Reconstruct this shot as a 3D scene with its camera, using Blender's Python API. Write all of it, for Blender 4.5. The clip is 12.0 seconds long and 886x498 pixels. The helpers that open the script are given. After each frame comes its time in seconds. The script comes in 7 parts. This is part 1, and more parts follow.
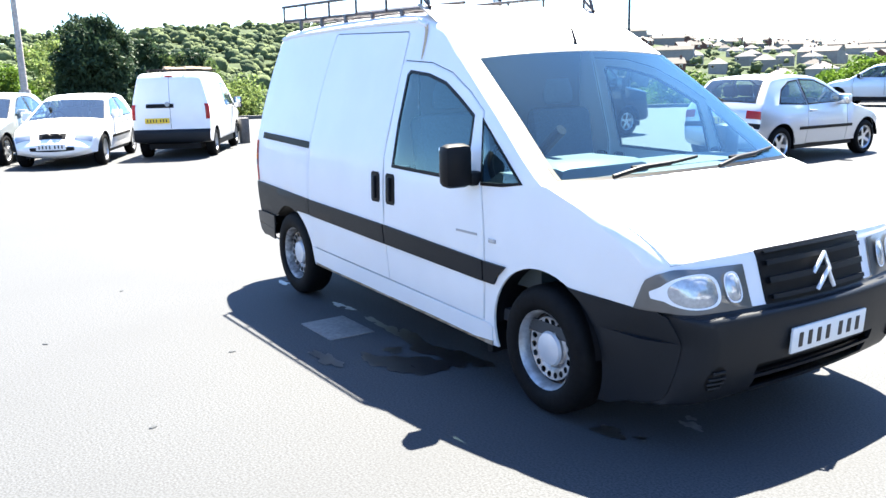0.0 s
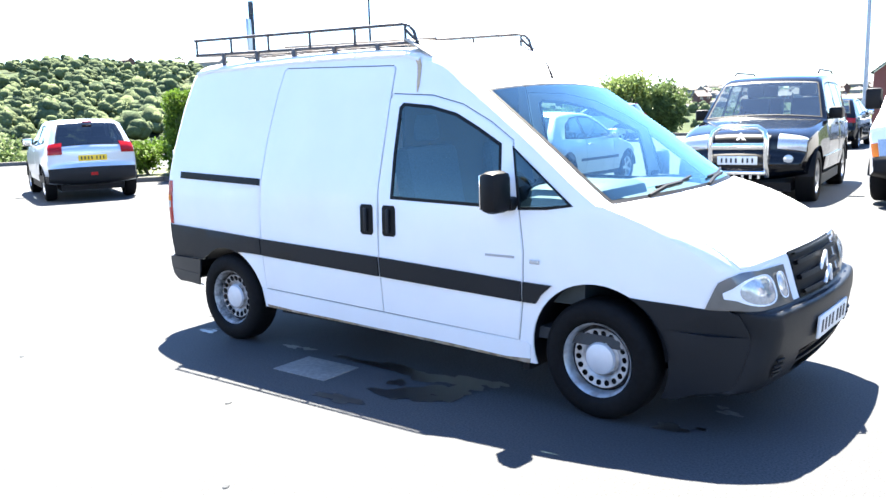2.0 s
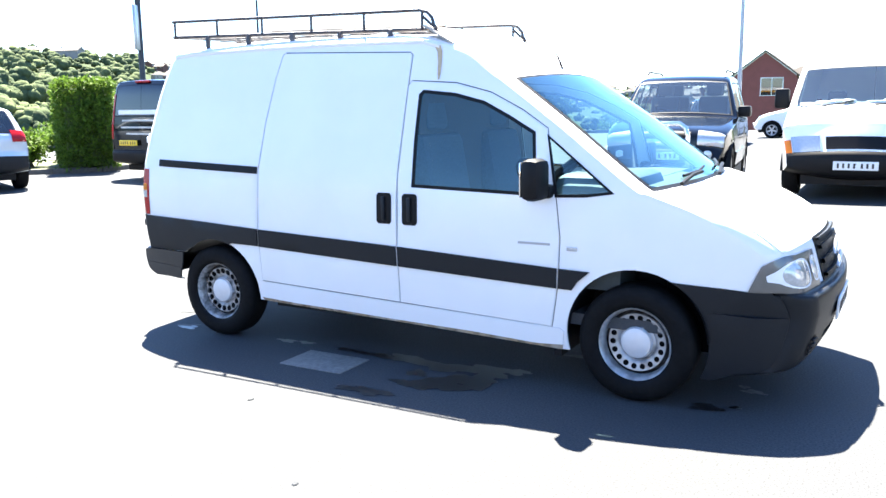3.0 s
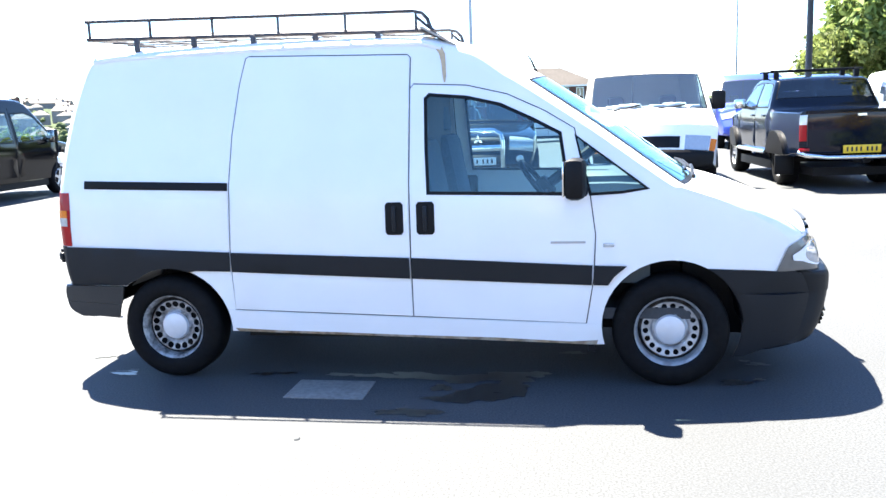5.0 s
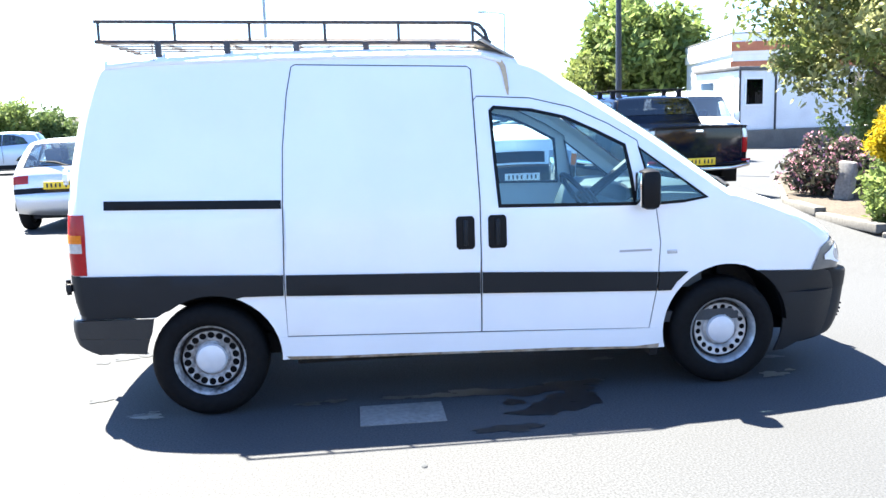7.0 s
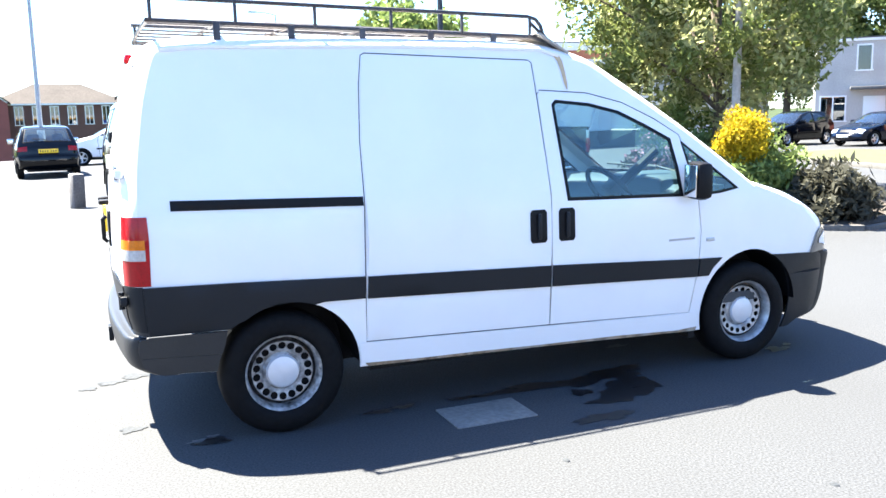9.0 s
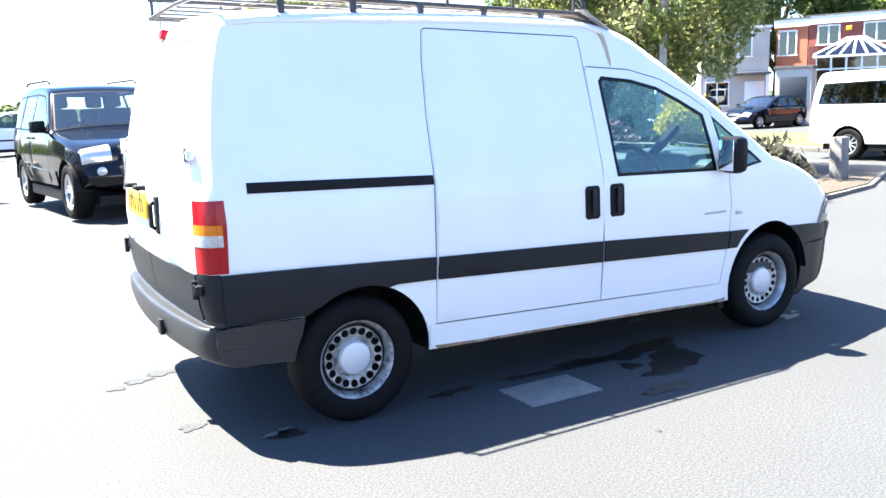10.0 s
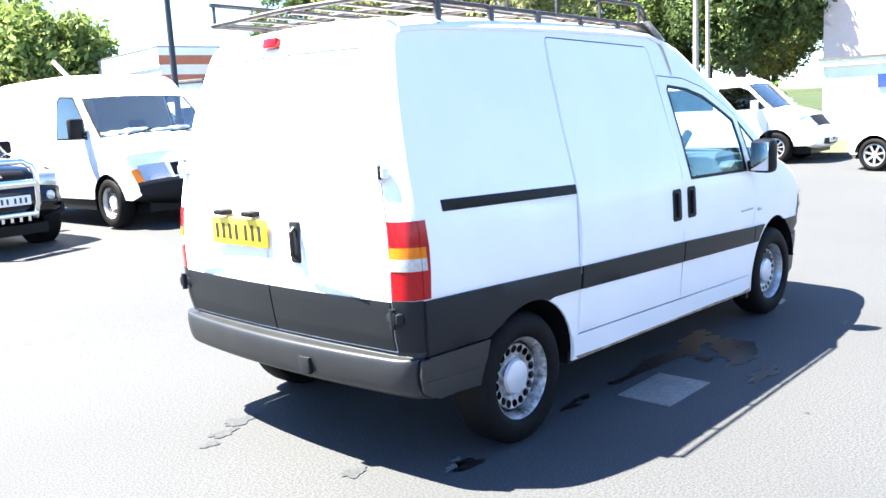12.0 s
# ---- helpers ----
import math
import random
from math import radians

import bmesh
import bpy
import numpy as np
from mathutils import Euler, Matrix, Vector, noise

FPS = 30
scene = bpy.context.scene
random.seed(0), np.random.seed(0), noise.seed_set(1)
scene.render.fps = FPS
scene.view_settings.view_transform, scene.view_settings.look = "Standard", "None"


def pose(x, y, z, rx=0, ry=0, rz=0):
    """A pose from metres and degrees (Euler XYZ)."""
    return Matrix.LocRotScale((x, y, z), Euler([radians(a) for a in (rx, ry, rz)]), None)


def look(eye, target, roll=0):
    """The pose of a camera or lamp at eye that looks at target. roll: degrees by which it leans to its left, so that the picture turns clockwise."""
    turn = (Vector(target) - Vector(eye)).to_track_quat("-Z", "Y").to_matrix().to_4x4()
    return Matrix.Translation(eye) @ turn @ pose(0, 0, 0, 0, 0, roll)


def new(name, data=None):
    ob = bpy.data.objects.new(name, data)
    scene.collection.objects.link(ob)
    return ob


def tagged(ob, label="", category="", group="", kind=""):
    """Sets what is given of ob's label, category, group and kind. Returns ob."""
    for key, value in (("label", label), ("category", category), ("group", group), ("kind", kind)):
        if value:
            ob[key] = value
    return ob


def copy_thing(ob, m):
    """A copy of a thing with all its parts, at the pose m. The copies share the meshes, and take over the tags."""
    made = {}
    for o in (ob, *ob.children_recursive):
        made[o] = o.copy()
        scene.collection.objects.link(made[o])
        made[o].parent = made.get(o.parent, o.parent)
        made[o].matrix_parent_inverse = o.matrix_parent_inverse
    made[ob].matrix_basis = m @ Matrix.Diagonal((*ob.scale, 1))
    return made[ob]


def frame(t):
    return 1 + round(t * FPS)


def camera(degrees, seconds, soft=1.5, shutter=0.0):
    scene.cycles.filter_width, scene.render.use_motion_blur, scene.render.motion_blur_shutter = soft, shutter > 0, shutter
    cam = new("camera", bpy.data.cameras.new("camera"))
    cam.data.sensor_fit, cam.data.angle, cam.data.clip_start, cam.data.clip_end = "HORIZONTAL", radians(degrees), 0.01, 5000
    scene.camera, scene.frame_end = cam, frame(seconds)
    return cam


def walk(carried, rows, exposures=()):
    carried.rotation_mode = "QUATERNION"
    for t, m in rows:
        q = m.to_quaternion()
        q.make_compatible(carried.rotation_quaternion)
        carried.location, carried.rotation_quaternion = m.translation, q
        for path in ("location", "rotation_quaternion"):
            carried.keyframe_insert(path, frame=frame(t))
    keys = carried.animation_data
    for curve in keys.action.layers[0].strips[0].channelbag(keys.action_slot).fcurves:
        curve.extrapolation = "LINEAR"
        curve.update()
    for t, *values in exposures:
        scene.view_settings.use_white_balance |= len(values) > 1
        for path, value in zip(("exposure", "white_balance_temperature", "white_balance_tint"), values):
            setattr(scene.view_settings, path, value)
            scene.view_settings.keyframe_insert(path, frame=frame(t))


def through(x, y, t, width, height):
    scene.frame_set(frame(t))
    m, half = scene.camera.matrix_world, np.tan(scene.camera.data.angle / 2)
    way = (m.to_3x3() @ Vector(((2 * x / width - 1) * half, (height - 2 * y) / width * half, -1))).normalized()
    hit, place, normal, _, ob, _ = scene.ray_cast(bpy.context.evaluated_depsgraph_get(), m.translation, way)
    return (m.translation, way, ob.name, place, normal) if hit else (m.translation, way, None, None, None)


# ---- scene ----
cam = camera(55.0, 12.0)
PATH = [
    (0, (5.726, -3.263, 1.564), (4.082, -2.198, 1.161), -1.4),
    (0.5, (5.572, -3.549, 1.533), (4.03, -2.322, 1.189), -0.1),
    (1, (5.339, -3.878, 1.52), (3.883, -2.574, 1.098), -1.2),
    (1.5, (5.076, -4.226, 1.539), (3.748, -2.786, 1.136), -0.5),
    (2, (4.742, -4.477, 1.549), (3.522, -2.927, 1.224), -1.8),
    (2.5, (4.398, -4.752, 1.53), (3.317, -3.1, 1.212), -1.5),
    (3, (4.038, -4.918, 1.52), (3.064, -3.205, 1.18), -0.8),
    (5, (2.427, -5.333, 1.497), (2.078, -3.39, 1.175), -2.1),
    (5.5, (2.023, -5.367, 1.488), (1.791, -3.403, 1.186), -2.0),
    (6, (1.633, -5.374, 1.5), (1.574, -3.397, 1.205), -1.5),
    (6.5, (1.209, -5.399, 1.521), (1.304, -3.424, 1.219), -1.2),
    (7, (0.792, -5.314, 1.525), (0.995, -3.347, 1.224), -1.8),
    (7.5, (0.346, -5.261, 1.514), (0.687, -3.315, 1.205), -2.0),
    (9.5, (-1.17, -4.607, 1.512), (-0.295, -2.837, 1.19), -1.4),
    (10, (-1.563, -4.375, 1.476), (-0.577, -2.669, 1.137), -1.8),
    (10.5, (-1.89, -4.084, 1.473), (-0.816, -2.426, 1.161), -1.9),
    (11, (-2.231, -3.784, 1.482), (-1.071, -2.18, 1.197), -2.1),
    (11.5, (-2.636, -3.524, 1.516), (-1.331, -2.039, 1.211), -2.1),
    (12, (-2.927, -3.133, 1.52), (-1.486, -1.785, 1.196), -3.0),
]
walk(cam, [(t, look(eye, target, roll)) for t, eye, target, roll in PATH], exposures=((0.0, 3.36, 6200, 8), (0.4, 3.46, 6200, 8), (2.0, 3.61, 6200, 8), (3.5, 3.61, 6200, 8), (12.0, 3.6, 6200, 8)))

# ---- world and sun ----
SUN_EL = radians(61.0)
TO_SUN = Vector((-0.75, 0.88, 2.08)).normalized()
world = bpy.data.worlds.new("sky")
scene.world = world
world.use_nodes = True
sky = world.node_tree.nodes.new("ShaderNodeTexSky")
sky.sky_type = "NISHITA"
sky.sun_disc = False
sky.sun_elevation = SUN_EL
sky.sun_rotation = math.atan2(TO_SUN.x, TO_SUN.y)
sky.air_density, sky.dust_density, sky.ozone_density = 1.0, 0.2, 1.6
backing = world.node_tree.nodes["Background"]
backing.inputs["Strength"].default_value = 0.041
deep = world.node_tree.nodes.new("ShaderNodeMix")
deep.data_type, deep.blend_type = "RGBA", "MULTIPLY"
deep.inputs["Factor"].default_value = 1.0
deep.inputs["B"].default_value = (0.85, 0.97, 1.18, 1)
world.node_tree.links.new(sky.outputs[0], deep.inputs["A"])
world.node_tree.links.new(deep.outputs["Result"], backing.inputs["Color"])
sun_data = bpy.data.lights.new("sun", "SUN")
sun_data.energy, sun_data.angle, sun_data.color = 4.4, radians(0.5), (1.0, 0.9, 0.75)
sun = new("sun", sun_data)
sun.matrix_world = look(TO_SUN * 200, (0, 0, 0))

# ---- materials ----
MATS = {}


def material(name, base, rough=0.5, metal=0.0, coat=0.0, grain=0.0, scale=20.0, stain=0.0, stain_scale=1.5, bump=0.0, spread=0.0, spec=0.5, second=None):
    """A principled material whose colour varies at a fine and a coarse scale, and from object to object by spread."""
    if name in MATS:
        return MATS[name]
    m = bpy.data.materials.new(name)
    m.use_nodes = True
    n, l = m.node_tree.nodes, m.node_tree.links
    p = n["Principled BSDF"]
    p.inputs["Roughness"].default_value, p.inputs["Metallic"].default_value = rough, metal
    p.inputs["Coat Weight"].default_value, p.inputs["Coat Roughness"].default_value = coat, 0.04
    p.inputs["Specular IOR Level"].default_value = spec
    tex = n.new("ShaderNodeTexCoord")
    dark = [c * (1 - max(grain, 0.02)) for c in base]
    light = [min(1, c * (1 + max(grain, 0.02))) for c in base]
    fine = n.new("ShaderNodeTexNoise")
    fine.inputs["Scale"].default_value, fine.inputs["Detail"].default_value = scale, 6
    l.new(tex.outputs["Object"], fine.inputs["Vector"])
    ramp = n.new("ShaderNodeValToRGB")
    ramp.color_ramp.elements[0].position, ramp.color_ramp.elements[1].position = 0.35, 0.65
    ramp.color_ramp.elements[0].color, ramp.color_ramp.elements[1].color = (*dark, 1), (*light, 1)
    l.new(fine.outputs["Fac"], ramp.inputs["Fac"])
    colour = ramp.outputs["Color"]
    if stain:
        coarse = n.new("ShaderNodeTexNoise")
        coarse.inputs["Scale"].default_value, coarse.inputs["Detail"].default_value = stain_scale, 8
        l.new(tex.outputs["Object"], coarse.inputs["Vector"])
        band = n.new("ShaderNodeMapRange")
        band.inputs["From Min"].default_value, band.inputs["From Max"].default_value = 0.45, 0.72
        band.inputs["To Max"].default_value = stain
        l.new(coarse.outputs["Fac"], band.inputs["Value"])
        mix = n.new("ShaderNodeMix")
        mix.data_type = "RGBA"
        mix.inputs["B"].default_value = (*(second or [c * 0.45 for c in base]), 1)
        l.new(band.outputs[0], mix.inputs["Factor"]), l.new(colour, mix.inputs["A"])
        colour = mix.outputs["Result"]
    if spread:
        info, hsv, rng = n.new("ShaderNodeObjectInfo"), n.new("ShaderNodeHueSaturation"), n.new("ShaderNodeMapRange")
        rng.inputs["To Min"].default_value, rng.inputs["To Max"].default_value = 1 - spread, 1 + spread
        l.new(info.outputs["Random"], rng.inputs["Value"]), l.new(rng.outputs[0], hsv.inputs["Value"])
        l.new(colour, hsv.inputs["Color"])
        colour = hsv.outputs["Color"]
    l.new(colour, p.inputs["Base Color"])
    if bump:
        b = n.new("ShaderNodeBump")
        b.inputs["Strength"].default_value, b.inputs["Distance"].default_value = bump, 0.01
        l.new(fine.outputs["Fac"], b.inputs["Height"]), l.new(b.outputs[0], p.inputs["Normal"])
    MATS[name] = m
    return m


def glass(name, tint, rough=0.0, dust=0.0, facing=0.08, sheen=(1, 1, 1)):
    """A thin pane: tinted and clear, with a gloss that grows at grazing angles, and a little dust."""
    m = bpy.data.materials.new(name)
    m.use_nodes = True
    n, l = m.node_tree.nodes, m.node_tree.links
    n.remove(n["Principled BSDF"])
    clear, gloss, mix, edge = n.new("ShaderNodeBsdfTransparent"), n.new("ShaderNodeBsdfGlossy"), n.new("ShaderNodeMixShader"), n.new("ShaderNodeLayerWeight")
    clear.inputs["Color"].default_value = (*tint, 1)
    gloss.inputs["Roughness"].default_value = rough
    gloss.inputs["Color"].default_value = (*sheen, 1)
    edge.inputs["Blend"].default_value = 0.5
    fifth, share = n.new("ShaderNodeMath"), n.new("ShaderNodeMapRange")
    fifth.operation = "POWER"
    fifth.inputs[1].default_value = 4.0
    share.inputs["To Min"].default_value, share.inputs["To Max"].default_value = facing, 0.9
    l.new(edge.outputs["Facing"], fifth.inputs[0]), l.new(fifth.outputs[0], share.inputs["Value"])
    l.new(share.outputs[0], mix.inputs[0]), l.new(clear.outputs[0], mix.inputs[1]), l.new(gloss.outputs[0], mix.inputs[2])
    out = mix.outputs[0]
    if dust:
        film, over = n.new("ShaderNodeBsdfDiffuse"), n.new("ShaderNodeMixShader")
        film.inputs["Color"].default_value = (0.5, 0.52, 0.52, 1)
        over.inputs[0].default_value = dust
        l.new(out, over.inputs[1]), l.new(film.outputs[0], over.inputs[2])
        out = over.outputs[0]
    l.new(out, n["Material Output"].inputs["Surface"])
    return m


WHITE = material("white_paint", (0.765, 0.76, 0.755), 0.45, 0, 0.22, 0.02, 3, 0.06, 2.0, second=(0.6, 0.56, 0.48))
FAR_WHITE = material("white_car_paint", (0.8, 0.8, 0.8), 0.35, 0, 0.5, 0.02, 3)
SILVER = material("silver_paint", (0.55, 0.57, 0.6), 0.35, 0.6, 0.6, 0.02, 40)
PALE_BLUE = material("pale_blue_silver_paint", (0.5, 0.56, 0.63), 0.35, 0.6, 0.6, 0.02, 40)
BLACK = material("black_paint", (0.0015, 0.002, 0.0035), 0.1, 0, 0.15, 0.02, 40, spec=0.25)
NAVY = material("dark_blue_paint", (0.002, 0.0045, 0.013), 0.1, 0, 0.15, 0.02, 40, spec=0.25)
BLUE = material("blue_paint", (0.03, 0.06, 0.4), 0.3, 0.2, 0.8, 0.02, 40)
GREYCAR = material("grey_green_paint", (0.33, 0.35, 0.34), 0.35, 0.5, 0.6, 0.02, 40)
PLASTIC = material("dark_grey_plastic", (0.0095, 0.0115, 0.0145), 0.45, 0, 0, 0.1, 250, 0.3, 3, 0.08, spec=0.2, second=(0.016, 0.016, 0.018))
BLACKPL = material("black_plastic", (0.005, 0.005, 0.006), 0.5, 0, 0, 0.1, 60, spec=0.16)
RUBBER = material("tyre_rubber", (0.0045, 0.0045, 0.005), 0.7, 0, 0, 0.2, 40, 0.35, 6, 0.2, spec=0.12, second=(0.012, 0.011, 0.01))
STEEL = material("painted_steel_wheel", (0.42, 0.43, 0.44), 0.4, 0.5, 0, 0.12, 40, 0.7, 13, 0.15, second=(0.09, 0.07, 0.055))
STEEL_WORN = material("rusty_steel_wheel", (0.36, 0.35, 0.34), 0.5, 0.3, 0, 0.3, 45, 1.0, 20, 0.25, second=(0.022, 0.016, 0.012))
CAPMAT = material("hub_cap_paint", (0.6, 0.61, 0.63), 0.4, 0.3, 0, 0.03, 20)
ALLOY = material("alloy_wheel", (0.55, 0.56, 0.58), 0.3, 0.8, 0, 0.03, 20)
CHROME = material("chrome", (0.75, 0.76, 0.78), 0.12, 1.0, 0, 0.02, 10)
REDLENS = material("red_lens", (0.3, 0.004, 0.008), 0.2, 0, 0.12, 0.1, 90, spec=0.25)
AMBER = material("amber_lens", (0.6, 0.16, 0.008), 0.2, 0, 0.12, 0.08, 90, spec=0.25)
CLEARLENS = material("clear_lens", (0.4, 0.42, 0.44), 0.15, 0.4, 0.8, 0.12, 60)
LAMPGREY = material("lamp_housing", (0.12, 0.125, 0.13), 0.3, 0.5, 0.6, 0.05, 30)
PLATE_Y = material("yellow_plate", (0.75, 0.5, 0.02), 0.4, 0, 0, 0.02, 20)
PLATE_W = material("white_plate", (0.72, 0.72, 0.7), 0.4, 0, 0, 0.02, 20)
CHEVRON = material("silver_badge", (0.75, 0.76, 0.78), 0.35, 0.0, 0.4, 0.03, 30)
# Rust of the rim's well, with the shade there put into the colour.
RIMWELL = material("rusty_shaded_rim_well", (0.03, 0.024, 0.02), 0.8, 0, 0, 0.5, 60, 0.7, 25, 0.3, second=(0.16, 0.15, 0.14))
INK = material("black_print", (0.015, 0.015, 0.017), 0.5)
BADGE_GREY = material("grey_badge", (0.35, 0.36, 0.38), 0.35, 0.6)
TRIM_GREY = material("grey_interior", (0.035, 0.038, 0.042), 0.7, 0, 0, 0.1, 80)
DASH = material("pale_grey_dashboard", (0.032, 0.044, 0.048), 0.6, 0, 0, 0.06, 120)
SEATCLOTH = material("blue_grey_seat_cloth", (0.06, 0.085, 0.115), 0.9, 0, 0, 0.2, 150)
SEAM = material("panel_gap", (0.05, 0.046, 0.042), 0.8)
ACRACK = material("rusty_zinc_rack", (0.06, 0.06, 0.065), 0.55, 0.5, 0, 0.2, 30, 0.5, 6, second=(0.11, 0.07, 0.05))
MUD = material("dried_mud", (0.24, 0.17, 0.1), 0.9, 0, 0, 0.4, 30, 0.6, 8, 0.2, second=(0.5, 0.47, 0.42))
RUST = material("rust_run", (0.45, 0.33, 0.2), 0.7, 0, 0, 0.2, 25)
GLASS = glass("window_glass", (0.62, 0.77, 0.8), 0, 0.002, 0.08, (0.76, 1, 1))
SCREEN = glass("windscreen_glass", (0.7, 0.86, 0.88), 0, 0.003, 0.075, (0.66, 0.95, 1))
TINT = glass("tinted_glass", (0.06, 0.07, 0.08))
CARSCREEN = glass("car_windscreen_glass", (0.66, 0.75, 0.77), 0, 0.012, 0.13, (0.9, 1, 1))
CARGLASS = glass("car_glass", (0.62, 0.71, 0.73), 0, 0.006, 0.08, (0.9, 1, 1))
BUMPER = material("worn_grey_bumper_plastic", (0.0125, 0.0145, 0.0175), 0.42, 0, 0, 0.14, 120, 0.6, 4, 0.08, spec=0.4, second=(0.024, 0.025, 0.027))

# ---- mesh helpers ----
from mathutils.geometry import delaunay_2d_cdt as CDT


def part(name, verts, faces, mat, parent=None, label="", smooth=True):
    me = bpy.data.meshes.new(name)
    me.from_pydata([tuple(v) for v in verts], [], faces)
    me.validate()
    if smooth:
        me.polygons.foreach_set("use_smooth", [True] * len(me.polygons))
        me.set_sharp_from_angle(angle=radians(38))
    for one in mat if isinstance(mat, (list, tuple)) else [mat]:
        me.materials.append(one)
    ob = new(name, me)
    if parent:
        ob.parent = parent
    return tagged(ob, label)


def thing(name, m, label, category, group="", kind=""):
    ob = new(name)
    ob.empty_display_size = 0.2
    ob.matrix_world = m
    return tagged(ob, label, category, group, kind)


class Bag:
    """Collects boxes, tubes, lathes and polygons for one mesh."""

    def __init__(self):
        self.v, self.f = [], []

    def add(self, verts, faces):
        k = len(self.v)
        self.v += [tuple(p) for p in verts]
        self.f += [tuple(i + k for i in q) for q in faces]
        return self

    def box(self, x0, x1, y0, y1, z0, z1, b=0.0, m=None):
        """A box with chamfered edges."""
        if b <= 0:
            vs = [(x, y, z) for x in (x0, x1) for y in (y0, y1) for z in (z0, z1)]
            fs = [(0, 1, 3, 2), (4, 6, 7, 5), (0, 4, 5, 1), (2, 3, 7, 6), (0, 2, 6, 4), (1, 5, 7, 3)]
        else:
            bm = bmesh.new()
            bmesh.ops.create_cube(bm, size=1.0)
            for q in bm.verts:
                q.co = Vector(((x0 + x1) / 2 + q.co.x * (x1 - x0), (y0 + y1) / 2 + q.co.y * (y1 - y0), (z0 + z1) / 2 + q.co.z * (z1 - z0)))
            bmesh.ops.bevel(bm, geom=bm.edges[:], offset=b, segments=2, affect="EDGES", profile=0.5)
            bm.verts.index_update()
            vs, fs = [tuple(q.co) for q in bm.verts], [tuple(q.index for q in g.verts) for g in bm.faces]
            bm.free()
        if m is not None:
            vs = [m @ Vector(p) for p in vs]
        return self.add(vs, fs)

    def tube(self, points, r, n=8, closed=False, r1=None):
        pts = [Vector(p) for p in points]
        count, rings = len(pts), []
        side = None
        for i, p in enumerate(pts):
            a = pts[i - 1] if i or closed else pts[0]
            b = pts[(i + 1) % count] if i + 1 < count or closed else pts[-1]
            t = (b - a).normalized()
            if side is None:
                side = t.orthogonal().normalized()
            side = (side - t * side.dot(t)).normalized()
            up = t.cross(side)
            rad = r if r1 is None else r + (r1 - r) * i / max(1, count - 1)
            rings.append([p + (side * math.cos(k * math.tau / n) + up * math.sin(k * math.tau / n)) * rad for k in range(n)])
        vs = [q for ring in rings for q in ring]
        fs = []
        for i in range(count if closed else count - 1):
            j = (i + 1) % count
            fs += [(i * n + k, i * n + (k + 1) % n, j * n + (k + 1) % n, j * n + k) for k in range(n)]
        if not closed:
            fs += [tuple(range(n))[::-1], tuple(range((count - 1) * n, count * n))]
        return self.add(vs, fs)

    def lathe(self, profile, n=32, m=None):
        """Turns (radius, y) round the y axis."""
        vs = [(r * math.cos(k * math.tau / n), y, r * math.sin(k * math.tau / n)) for r, y in profile for k in range(n)]
        fs = [(i * n + k, i * n + (k + 1) % n, (i + 1) * n + (k + 1) % n, (i + 1) * n + k) for i in range(len(profile) - 1) for k in range(n)]
        if m is not None:
            vs = [m @ Vector(p) for p in vs]
        return self.add(vs, fs)

    def slab(self, outline, y0, y1, m=None):
        """A polygon in x, z with thickness along y."""
        k = len(outline)
        vs = [(x, y0, z) for x, z in outline] + [(x, y1, z) for x, z in outline]
        fs = [tuple(range(k)), tuple(range(2 * k - 1, k - 1, -1))] + [(i, i + k, (i + 1) % k + k, (i + 1) % k) for i in range(k)]
        if m is not None:
            vs = [m @ Vector(p) for p in vs]
        return self.add(vs, fs)

    def make(self, name, mat, parent=None, label="", smooth=True):
        return part(name, self.v, self.f, mat, parent, label, smooth)


def lerp(table, x):
    return float(np.interp(x, [a for a, _ in table], [b for _, b in table]))


def inside(poly, x, y):
    hit, j = False, len(poly) - 1
    for i in range(len(poly)):
        (ax, ay), (bx, by) = poly[i], poly[j]
        if (ay > y) != (by > y) and x < (bx - ax) * (y - ay) / (by - ay) + ax:
            hit = not hit
        j = i
    return hit


def circle(cx, cz, r, n=40):
    return [(cx + r * math.cos(k * math.tau / n), cz + r * math.sin(k * math.tau / n)) for k in range(n)]


def ribbon(line, w):
    """The outline of a polyline of width w."""
    left, right = [], []
    for i, p in enumerate(line):
        a, b = line[max(0, i - 1)], line[min(len(line) - 1, i + 1)]
        dx, dz = b[0] - a[0], b[1] - a[1]
        k = w / 2 / math.hypot(dx, dz)
        left.append((p[0] - dz * k, p[1] + dx * k)), right.append((p[0] + dz * k, p[1] - dx * k))
    return left + right[::-1]


def grow(poly, d):
    """The polygon grown by d (shrunk: minus); any turning sense."""
    area = sum(poly[i - 1][0] * poly[i][1] - poly[i][0] * poly[i - 1][1] for i in range(len(poly)))
    s = 1 if area > 0 else -1
    out, n = [], len(poly)
    for i in range(n):
        a, p, b = Vector(poly[i - 1]), Vector(poly[i]), Vector(poly[(i + 1) % n])
        u, w = (p - a).normalized(), (b - p).normalized()
        n1, n2 = Vector((u.y, -u.x)) * s, Vector((w.y, -w.x)) * s
        q = n1 + n2
        q = q / max(0.4, q.dot(n1)) if q.length > 1e-6 else n1
        out.append(tuple(p + q * d))
    return out


